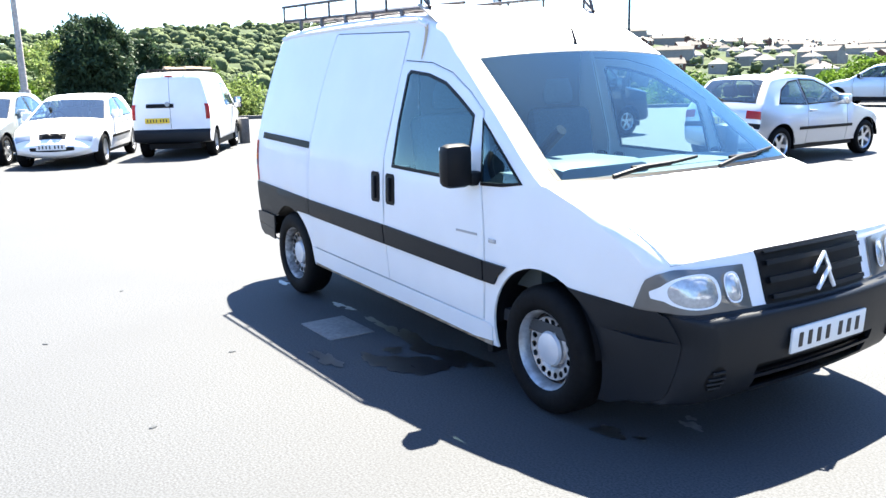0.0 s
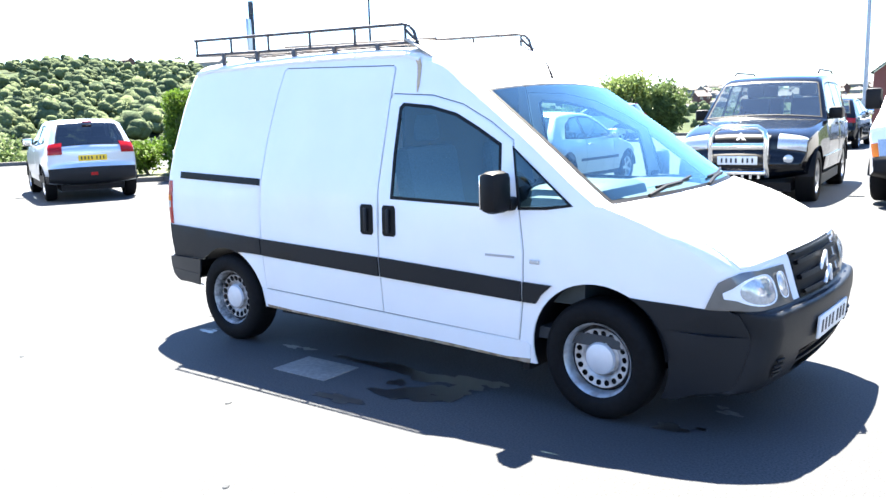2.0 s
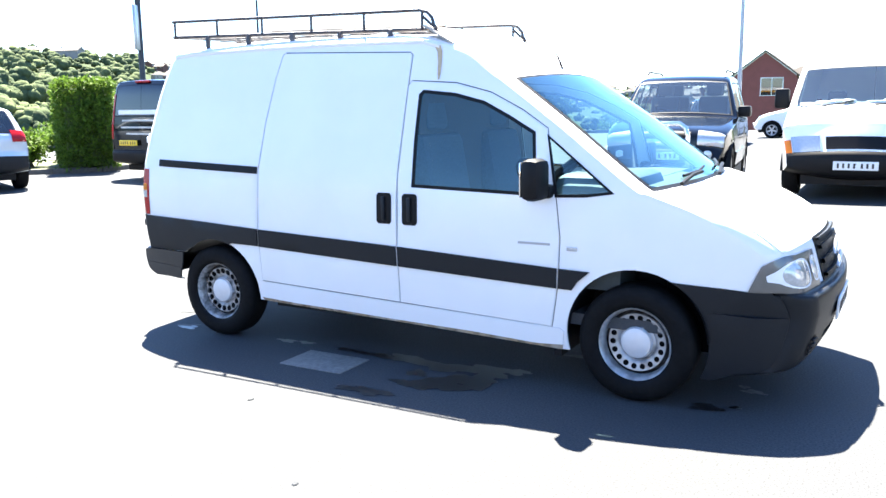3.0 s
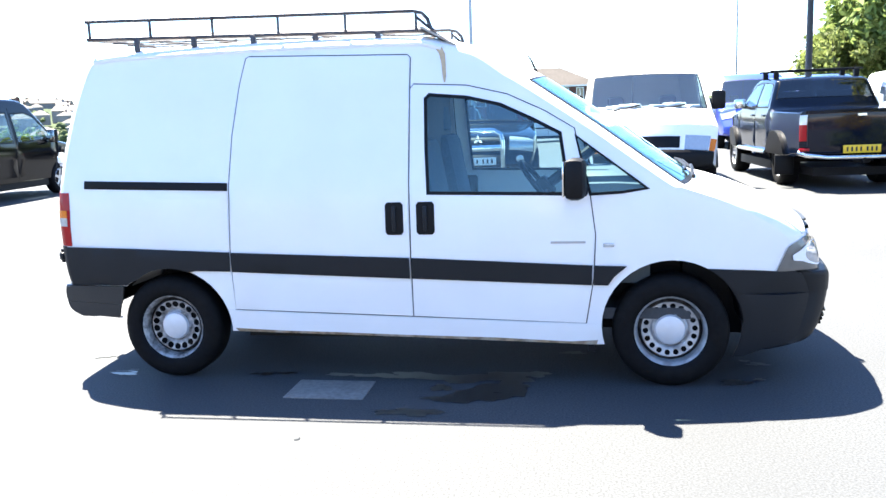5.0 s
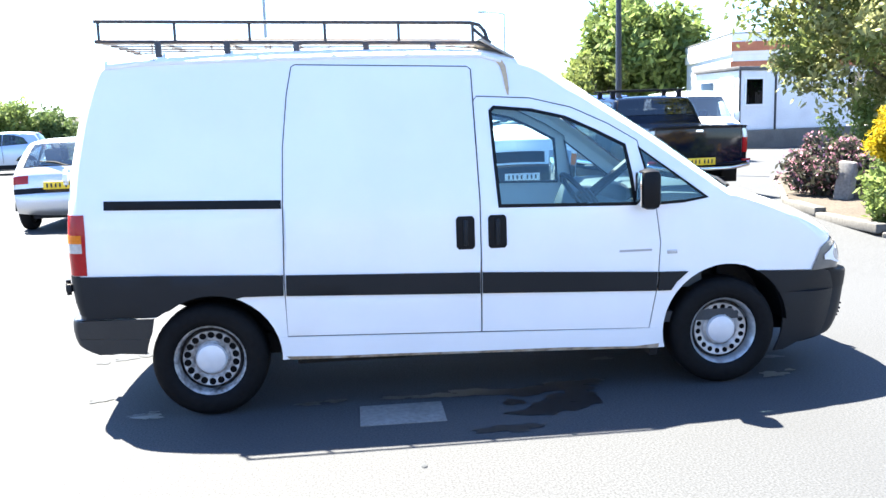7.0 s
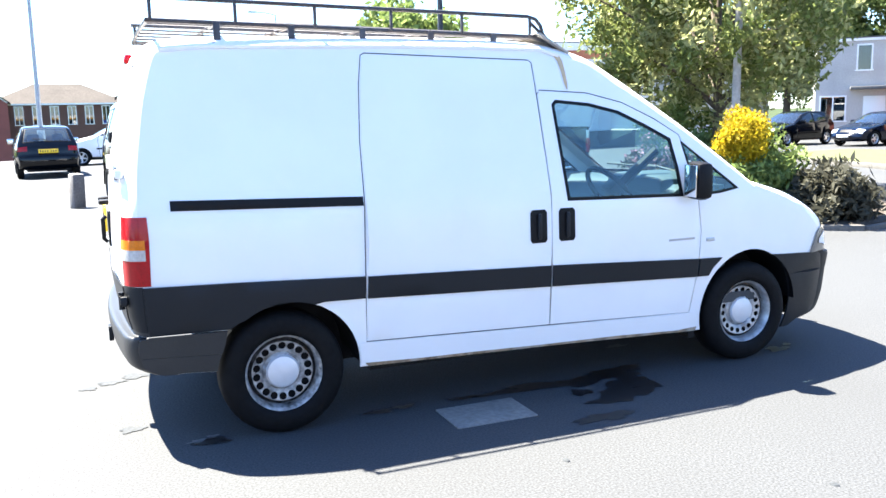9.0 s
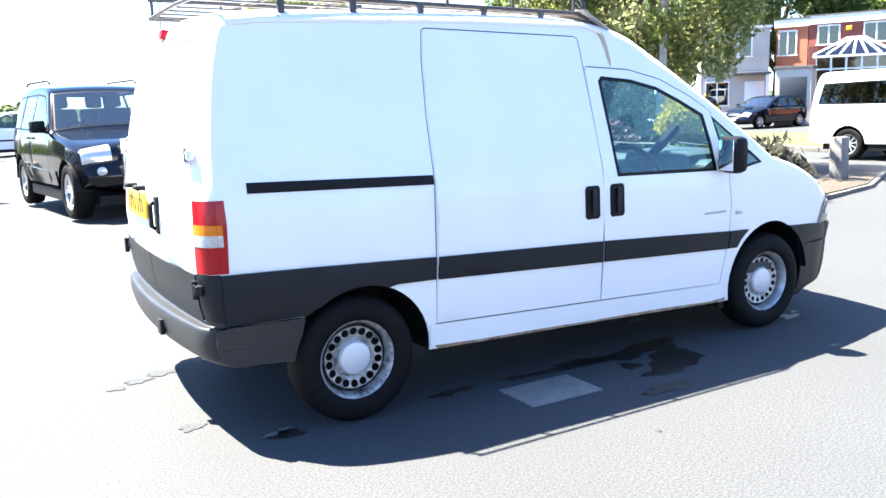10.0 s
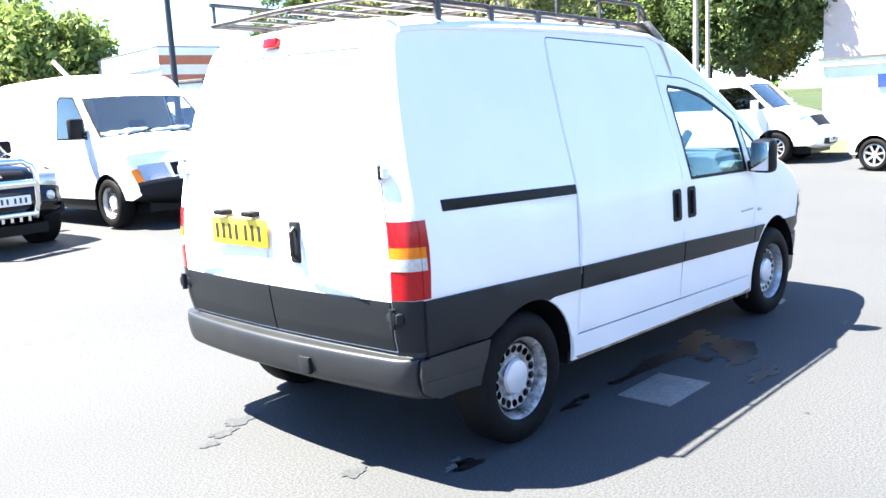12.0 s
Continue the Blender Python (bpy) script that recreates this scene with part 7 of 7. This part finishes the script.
def lamp_post(x, y, h, az, mat=GALV, arm=1.2, lean=0.0, r=0.07, label="tall steel street lamp column"):
    ob = thing("street_lamp", pose(x, y, lift(x, y), 0, lean, 0), label, "street lamp", "street lamps")
    Bag().tube([(0, 0, -0.3), (0, 0, 1.4)], r * 1.5, 10).make("base", mat, ob)
    Bag().tube([(0, 0, 1.4), (0, 0, h)], r, 10, r1=r * 0.6).make("column", mat, ob)
    if arm:
        dx, dy = math.cos(radians(az)), math.sin(radians(az))
        Bag().tube([(0, 0, h - 0.02), (dx * arm * 0.5, dy * arm * 0.5, h + 0.1), (dx * arm, dy * arm, h + 0.12)], r * 0.5, 8).make("arm", mat, ob)
        Bag().box(-0.3, 0.3, -0.12, 0.12, -0.07, 0.05, 0.03, pose(dx * (arm + 0.2), dy * (arm + 0.2), h + 0.12, 0, 0, az)).make("lantern", mat, ob)
    return ob


lamp_post(-2.3, 29.0, 7.7, 160, arm=0.5, r=0.085)
lamp_post(6.78, 13.46, 8.5, 90, DARK_STEEL, 0, r=0.07, label="slim dark steel pole")
lamp_post(12.16, 56.9, 8.9, 190, arm=1.5, r=0.08)
lamp_post(-22.3, 25, 7.5, 160, DARK_STEEL, 0.9)
lamp_post(-21.6, 0.3, 6.5, 0, TIMBER, 0, -3.0, 0.1, "leaning wooden utility pole")
lamp_post(9.14, 6.5, 6.5, 0, TIMBER, 0, 0.5, 0.07, "pale weathered timber pole among shrubs")
lamp_post(31.44, 13.83, 9, 0, TIMBER, 0, 0, 0.13, "plain wooden utility pole")
lamp_post(31.65, 13.4, 9, 0, TIMBER, 0, 0, 0.1, "plain wooden utility pole")
banner = thing("sign_post", pose(-18.4, 14.9, 0), "tall dark post with a hanging sign board", "sign post")
Bag().tube([(0, 0, -0.2), (0, 0, 5.3)], 0.09, 10).make("post", DARK_STEEL, banner)
Bag().box(-0.04, 0.04, -0.62, -0.14, 3.3, 4.7, 0.02, pose(0, 0, 0, 0, 0, 35)).make("sign_board", BADGE_GREY, banner, "grey-blue hanging board")
Bag().tube([(-0.6, 0.5, 4.75), (0, 0, 4.9), (0.6, -0.5, 4.85)], 0.03, 6).make("bracket", DARK_STEEL, banner)
fence = thing("fence", pose(-25.6, -14, 0), "dark close-boarded timber fence", "fence")
FENCE = material("dark_fence_boards", (0.06, 0.05, 0.045), 0.9, 0, 0, 0.25, 12)
for k in range(60):
    Bag().box(-0.012, 0.012, 0.25 * k, 0.25 * k + 0.24, 0.02, 1.25, 0.004).make("board", FENCE, fence, smooth=False)
for k in range(8):
    Bag().box(-0.1, -0.02, 2.1 * k, 2.1 * k + 0.1, 0, 1.3, 0.01).make("fence_post", FENCE, fence)

# ---- trees and shrubs ----
tree("maple_tree", "leafy maple with pale green and yellowish foliage", 10.05, 8.0, 0, 3.6, (2.75, 2.7, 2.35), LEAF_MAPLE, 3, 300, 110, 0.07, (0.26, 0.58), 0.12, 13, second=LEAF_PALE)
bush("flowering_bush", "rounded bush with small pink flowers", 7.6, 6.35, (0.48, 0.48, 0.45), LEAF_GREY, 11, flowers=LEAF_PINK)
bush("shrub", "dense dark green shrub under a tree", 8.75, 7.0, (0.75, 0.7, 0.5), LEAF_DARK, 12, 30)
bush("shrub", "tall green shrub under a tree", 9.9, 8.6, (1.1, 1.0, 0.95), LEAF_GREEN, 13, 36)
bush("golden_bush", "round bright golden-yellow bush", 7.2, 4.12, (0.34, 0.34, 0.3), LEAF_YELLOW, 14, 46, 190, 0.03, (0.12, 0.22), 0.8)
bush("shrub", "dark green shrub below a golden bush", 7.2, 4.05, (0.4, 0.4, 0.42), LEAF_GREEN, 15, 30, 150)
bush("shrub", "dark green shrub behind a golden bush", 7.8, 4.2, (0.4, 0.4, 0.55), LEAF_GREEN, 17, 26, 140)
bush("spreading_shrub", "low dull purple-brown spreading shrub", 8.0, 3.45, (0.6, 0.5, 0.36), LEAF_GREY, 16, 34, 120, 0.05, (0.16, 0.32), long=1.5)
tree("broadleaf_tree", "large dense green broadleaf tree", 21.6, 54.9, 0, 6.0, (4.2, 4.2, 3.8), LEAF_GREEN, 21, 120, 110, 0.3, (0.9, 1.7), 0.3)
tree("broadleaf_tree", "pale grey-green tree beside a taller one", 17.6, 52.5, 0, 3.2, (2.6, 2.6, 2.2), LEAF_MAPLE, 22, 60, 100, 0.2, (0.6, 1.0), 0.2)
bush("conifer", "large dense dark green conifer", -27.6, 3.45, (1.3, 1.3, 2.05), LEAF_CONIFER, 31, 330, 150, 0.075, (0.18, 0.42), 0.0, category="tree", long=1.4)
bush("conifer", "tall dark green conifer behind a larger one", -33.0, 6.9, (1.0, 1.0, 2.1), LEAF_CONIFER, 32, 170, 130, 0.08, (0.2, 0.45), -0.8, category="tree", long=1.4)
bush("conifer", "dark green conifer at the edge of a wood", -32.6, 8.5, (1.1, 1.1, 1.75), LEAF_CONIFER, 33, 170, 130, 0.08, (0.2, 0.45), -0.6, category="tree", long=1.4)
bush("shrub", "pale yellow-green shrub over a dark fence", -27.9, 0.5, (1.0, 1.0, 1.1), LEAF_HEDGE, 34, 90, 120, 0.07, (0.2, 0.4), 0.1)
for k, (x, y, cz, r, mat) in enumerate(((-33, 8.2, 1.0, 1.9, LEAF_DARK), (-36, 11.5, 0.3, 1.8, LEAF_GREEN), (-34, 14.0, -0.8, 1.7, LEAF_DARK), (-31, -3.5, 1.6, 1.8, LEAF_HEDGE), (-33, -7.5, 1.3, 1.7, LEAF_HEDGE), (-38, 4.5, 2.4, 2.4, LEAF_GREEN), (-32, 21, -0.4, 1.8, LEAF_HEDGE), (-24, 30, -0.2, 1.9, LEAF_HEDGE), (-28, 26, -0.4, 1.7, LEAF_GREEN),
                                        (-14.6, 35.0, 1.6, 1.5, LEAF_GREEN), (-13.2, 36.0, 1.5, 1.3, LEAF_DARK), (-16.8, 34.0, 0.5, 1.5, LEAF_HEDGE), (-10.6, 41.5, 0.0, 1.5, LEAF_HEDGE), (-19.5, 34.5, 0.0, 1.8, LEAF_HEDGE))):
    tree("hedgerow_tree", "small bushy green tree below the car park edge", x, y, land(x, y), cz - land(x, y) * 0.6, (r, r, r * 0.95), mat, 40 + k, 60, 150, 0.1, (0.35, 0.65), 0.12)
for k, (x, y, h, r, mat) in enumerate(((39, 36, 6.5, 4.5, LEAF_GREEN), (44, 32, 7.5, 5.0, LEAF_DARK), (49, 28, 7.0, 5.0, LEAF_GREEN), (33, 41, 6.0, 4.5, LEAF_DARK), (52, 23, 8.0, 5.2, LEAF_DARK), (48, 17.5, 6.5, 4.2, LEAF_GREEN), (56, 31, 8, 5, LEAF_GREEN), (53, 19.0, 6.5, 4.0, LEAF_GREEN), (35.5, 13.6, 6.2, 3.4, LEAF_DARK))):
    tree("broadleaf_tree", "tall leafy tree behind the houses", x, y, 0, h, (r, r, r * 0.95), mat, 70 + k, 130, 230, 0.15, (0.6, 1.2), 0.28)
bush("shrub", "bright green shrub on a grass verge", 20.9, 6.9, (0.8, 0.8, 0.85), LEAF_HEDGE, 91, 26, 110, 0.07, (0.2, 0.4))


def clipped_hedge(name, label, m, w, d, h, seed):
    rng = np.random.default_rng(seed)
    ob = thing(name, m, label, "hedge")
    Bag().box(-w / 2 + 0.12, w / 2 - 0.12, -d / 2 + 0.12, d / 2 - 0.12, 0, h - 0.12, 0.1).make("core", LEAF_DARK, ob, "dark inner twigs")
    pts = []
    for _ in range(1500):
        k = rng.integers(5)
        x, y, z = rng.uniform(-w / 2, w / 2), rng.uniform(-d / 2, d / 2), rng.uniform(0.05, h)
        p = [(-w / 2, y, z), (w / 2, y, z), (x, -d / 2, z), (x, d / 2, z), (x, y, h)][k]
        pts.append((*(np.array(p) + rng.normal(size=3) * 0.035), 0.13))
    v, f = leaves(rng, pts, 14, 0.045)
    part("foliage", v, f, LEAF_HEDGE, ob, "clipped green leaves", False)
    return ob


clipped_hedge("hedge", "tall clipped green hedge on a grass island", pose(-14.05, 9.15, 0.1, 0, 0, 54), 1.15, 2.4, 1.98, 5)
bush("shrub", "low yellow-green shrub before a hedge", -14.9, 8.2, (0.5, 0.7, 0.4), LEAF_HEDGE, 95, 22, 90, 0.06, z=0.1)


# ---- valley woods and town ----
def woods():
    """Crowns of a far wood: each a dome of many lumpy clumps, with leafy sprays on the nearer ones."""
    rng = np.random.default_rng(8)
    bm = bmesh.new()
    bmesh.ops.create_icosphere(bm, subdivisions=2, radius=1.0)
    bm.verts.index_update()
    bv, bf = np.array([q.co for q in bm.verts]), np.array([[q.index for q in g.verts] for g in bm.faces])
    bm.free()
    kinds = []
    for _ in range(60):
        lump = sum(np.sin(bv @ (rng.normal(size=(3, 3)) * w) + rng.uniform(0, 6.28, 3)).sum(1) * g for w, g in ((2.4, 0.06), (5.0, 0.06)))
        kinds.append(bv * (1 + lump[:, None] + 0.16 * (rng.random((len(bv), 1)) - 0.5)))
    V, F, count, sprays = [], [], 0, []
    for _ in range(5200):
        az = rng.uniform(84, 192)
        r = math.sqrt(rng.uniform(95 ** 2, (960 if az < 139 else 800) ** 2)) if rng.random() < 0.78 else rng.uniform(95, 420)
        town = 92 < az < 139 and r > 190
        if (town and rng.random() < 0.6) or (az < 139 and r < 190 and rng.random() < 0.5):
            continue
        x, y = 2 + r * math.cos(radians(az)), r * math.sin(radians(az))
        if noise.noise((x * 0.012, y * 0.012, 3.0)) > 0.5:
            continue
        size = (2.6 + 3.2 * rng.random() ** 1.6) * (0.6 if town else 1.0) * (0.6 + 0.4 * min(1, r / 260)) * (1 + 0.3 * noise.noise((x * 0.02, y * 0.02, 9.0)))
        tall = 0.8 + 0.55 * rng.random() + (0.7 if rng.random() < 0.06 else 0.0)
        base = land(x, y) + size * 0.35
        n = 13 if r < 260 else 9 if r < 520 else 6
        d = rng.normal(size=(n, 3))
        d[:, 2] = np.abs(d[:, 2]) * 0.9 + 0.05
        d /= np.linalg.norm(d, axis=1)[:, None]
        d[0] = (0, 0, 0.35)
        for k in range(n):
            rad = size * (0.62 if k == 0 else rng.uniform(0.24, 0.46))
            at = np.array([x, y, base]) + d[k] * np.array([size, size, size * tall * 1.25]) * (1 if k == 0 else rng.uniform(0.5, 0.8))
            q = kinds[rng.integers(len(kinds))] * np.array([rad, rad, rad * rng.uniform(0.75, 1.1)]) + at
            V.append(q)
            F.append(bf + count)
            count += len(q)
            if r < 420 and k:
                pick = rng.integers(0, len(q), 26 if r < 250 else 12)
                sprays.append((q[pick] + rng.normal(size=(len(pick), 3)) * 0.08 * rad, 0.24 if r < 250 else 0.34))
    ob = part("woodland", np.concatenate(V), np.concatenate(F).tolist(), WOODS_HAZED, None, "", False)
    ob.data.polygons.foreach_set("use_smooth", [True] * len(ob.data.polygons))
    tagged(ob, "dense green woodland on a far hillside", "woods", kind="stuff")
    P = np.concatenate([p for p, _ in sprays])
    S = np.concatenate([np.full(len(p), k) for p, k in sprays])
    a = rng.normal(size=P.shape)
    a /= np.linalg.norm(a, axis=1)[:, None]
    b = np.cross(a, rng.normal(size=P.shape))
    b /= np.linalg.norm(b, axis=1)[:, None]
    s = (S * (0.6 + 0.8 * rng.random(len(P))))[:, None]
    v = np.stack([P - a * s, P + b * s * 0.6, P + a * s, P - b * s * 0.6], 1).reshape(-1, 3)
    far = part("woodland_foliage", v, np.arange(4 * len(P)).reshape(-1, 4).tolist(), WOOD_SPRAY, None, "", False)
    return tagged(far, "leafy sprays over the crowns of a far wood", "woods", kind="stuff")


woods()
far_town = "houses of the far town"
plain = house("town_house", "small far brick house with a pale tiled roof", pose(0, 0, 0), 8.0, 7.0, 4.6, BRICK_BROWN, "gable_x", 2.4, TILE_FAR, [(2.0, 3.1, 1.4, 1.2, 0.0, 1), (6.0, 3.1, 1.4, 1.2, 0.0, 1)], chimney=(6.9, 3.5, 7.9), group=far_town)
pale = house("town_house", "small far pale house with a tiled hipped roof", pose(0, 0, 0), 10.0, 8.0, 3.6, WALL_FAR, "hip", 2.8, TILE_FAR, [(2.2, 1.4, 1.8, 1.3, 0.0, 1)], chimney=(3.4, 4.0, 7.0), group=far_town)
long = house("town_terrace", "row of far pale-roofed houses on a slope", pose(0, 0, 0), 24.0, 7.5, 4.4, WALL_FAR, "gable_x", 2.6, TILE_FAR, chimney=(8.0, 3.7, 7.8), group=far_town)
rng = random.Random(5)
spots = []
for row in range(15):
    r = 300 + row * 46
    step = (20.0 if row < 5 else 25.0) / r * 57.3
    az = 93.0 + rng.uniform(0, step)
    while az < 138.5:
        if rng.random() < (0.35 if row < 4 else 0.8):
            spots.append((az + rng.uniform(-0.15, 0.15) * step, r + rng.uniform(-9, 9)))
        az += step
for k in range(8):
    spots.append((144 + k * 1.1, 690 + rng.uniform(-20, 20)))
sources = (plain, pale, long)
for i, (az, r) in enumerate(spots):
    x, y = 2 + r * math.cos(radians(az)), r * math.sin(radians(az))
    pick = rng.random()
    src = sources[0 if pick < 0.3 else 1 if pick < 0.82 else 2]
    m = pose(x, y, land(x, y) + 0.6, 0, 0, az - 90 + rng.choice((-38, -8, 5, 22, 60)) + rng.uniform(-8, 8)) @ Matrix.Scale(rng.uniform(0.8, 1.05), 4)
    if i < 3:
        sources[i].matrix_world = m
    else:
        copy_thing(src, m)


# ---- marks on the ground ----
OIL = material("oil_stain", (0.012, 0.012, 0.013), 0.35, 0, 0, 0.2, 20)
PATCH = material("pale_patch", (0.16, 0.155, 0.145), 0.9, 0, 0, 0.18, 40, 0.4, 5, 0.2)
# Pale flecks painted for light reflected by bits of water.
GLINT = material("dry_mark", (0.1, 0.1, 0.1), 0.9, 0, 0, 0.2, 30)


def stain(name, label, spots, mat, z, seed, n=26):
    """A blot: lobes with ragged rims, melted into one sheet."""
    rng = random.Random(seed)
    loops = []
    for x, y, rx, ry in spots:
        ph = [rng.uniform(0, 6.28) for _ in range(4)]
        loops.append([(x + rx * k * math.cos(a), y + ry * k * math.sin(a)) for a, k in ((a, 1 + 0.22 * math.sin(3 * a + ph[0]) + 0.16 * math.sin(5 * a + ph[1]) + 0.1 * math.sin(9 * a + ph[2])) for a in [i * math.tau / n for i in range(n)])])
    vs, fs = planar(loops, 5.0, (90, 91, 90, 91))
    keep = [tuple(f) for f in fs if any(inside(q, sum(vs[i].x for i in f) / 3, sum(vs[i].y for i in f) / 3) for q in loops)]
    b = Bag().add([(v.x, v.y, z) for v in vs], [f if (vs[f[1]] - vs[f[0]]).cross(vs[f[2]] - vs[f[0]]) > 0 else f[::-1] for f in keep])
    used = sorted({i for f in b.f for i in f})
    at = {i: k for k, i in enumerate(used)}
    return tagged(part(name, [b.v[i] for i in used], [tuple(at[i] for i in f) for f in b.f], mat, None, "", False), label, "stain")


stain("oil_stain", "large dark oily stain on asphalt under a van", [(1.0, -0.75, 0.12, 0.025), (1.2, -0.76, 0.14, 0.035), (1.42, -0.74, 0.16, 0.06), (1.66, -0.78, 0.2, 0.07), (1.9, -0.74, 0.2, 0.08), (1.95, -0.92, 0.14, 0.12), (1.82, -1.06, 0.16, 0.1), (1.68, -1.12, 0.12, 0.06), (1.6, -0.95, 0.06, 0.05), (2.08, -0.68, 0.1, 0.05)], OIL, 0.004, 3)
stain("oil_stain", "small dark oily stain on asphalt", [(1.42, -1.34, 0.1, 0.03), (1.55, -1.33, 0.12, 0.05)], OIL, 0.004, 4)
stain("oil_stain", "small round oil spot on asphalt", [(-0.35, -0.80, 0.075, 0.045)], OIL, 0.004, 5)
stain("oil_stain", "thin dark drip marks on asphalt", [(0.5, -0.76, 0.07, 0.03), (0.64, -0.74, 0.06, 0.025)], OIL, 0.004, 6)
stain("oil_stain", "dark oil drip on asphalt", [(3.17, -0.76, 0.08, 0.05), (3.3, -0.7, 0.03, 0.02)], OIL, 0.004, 7)
stain("oil_stain", "faint oil spot on bright asphalt", [(-0.7, -0.46, 0.06, 0.04)], ASPHALT_DARK, 0.004, 8)
stain("dry_mark", "pale fleck painted as a glint of water on asphalt", [(-0.4, -0.77, 0.06, 0.02), (-0.34, -0.73, 0.03, 0.015)], GLINT, 0.004, 9)
stain("dry_mark", "pale fleck painted as a glint of water on asphalt", [(2.3, -0.24, 0.07, 0.03)], GLINT, 0.004, 10)
stain("dry_mark", "pale fleck painted as a glint of water on asphalt", [(3.34, -0.42, 0.06, 0.03), (3.28, -0.36, 0.03, 0.02)], GLINT, 0.004, 12)
stain("damp_mark", "faint damp splash on bright asphalt", [(-0.62, 0.5, 0.1, 0.05), (-0.78, 0.42, 0.07, 0.04), (-0.9, 0.35, 0.05, 0.03)], ASPHALT_DARK, 0.004, 13)
plate = Bag().box(0.772, 1.215, -1.163, -0.862, -0.02, 0.006, 0.004, None).make("cover_slab", PATCH)
tagged(plate, "pale rectangular concrete patch set in asphalt", "patch")
for k, (x, y) in enumerate(((1.05, -1.72), (1.9, -2.4), (-0.9, -1.9), (3.6, -1.9), (0.2, -2.6))):
    Bag().lathe([(0.001, 0.008), (0.012, 0.006), (0.016, 0.0)], 7, pose(x, y, 0.0, 90, 0, 31 * k) @ Matrix.Diagonal((1, 1, 1.5, 1))).make("pebble", ASPHALT_DARK)
    tagged(bpy.data.objects["pebble" if k == 0 else f"pebble.{k:03d}"], "small loose grey pebble on asphalt", "pebble", "pebbles")

# ---- the building that the van's glass mirrors ----
back = house("showroom", "long low showroom with a white roof edge", pose(26, -24, 0, 0, 0, 180), 52, 9, 3.0, BRICK_BROWN, "flat", 0, None, [(3 + 4 * k, 0.7, 2.8, 1.9, 0.0, 3) for k in range(12)], [(25.0, 1.0, 2.1)], fascia=0.7)
Bag().box(0.3, 51.7, -0.36, -0.29, 2.72, 2.95).make("fascia_band", YELLOW, back, "yellow band below the roof edge", False)
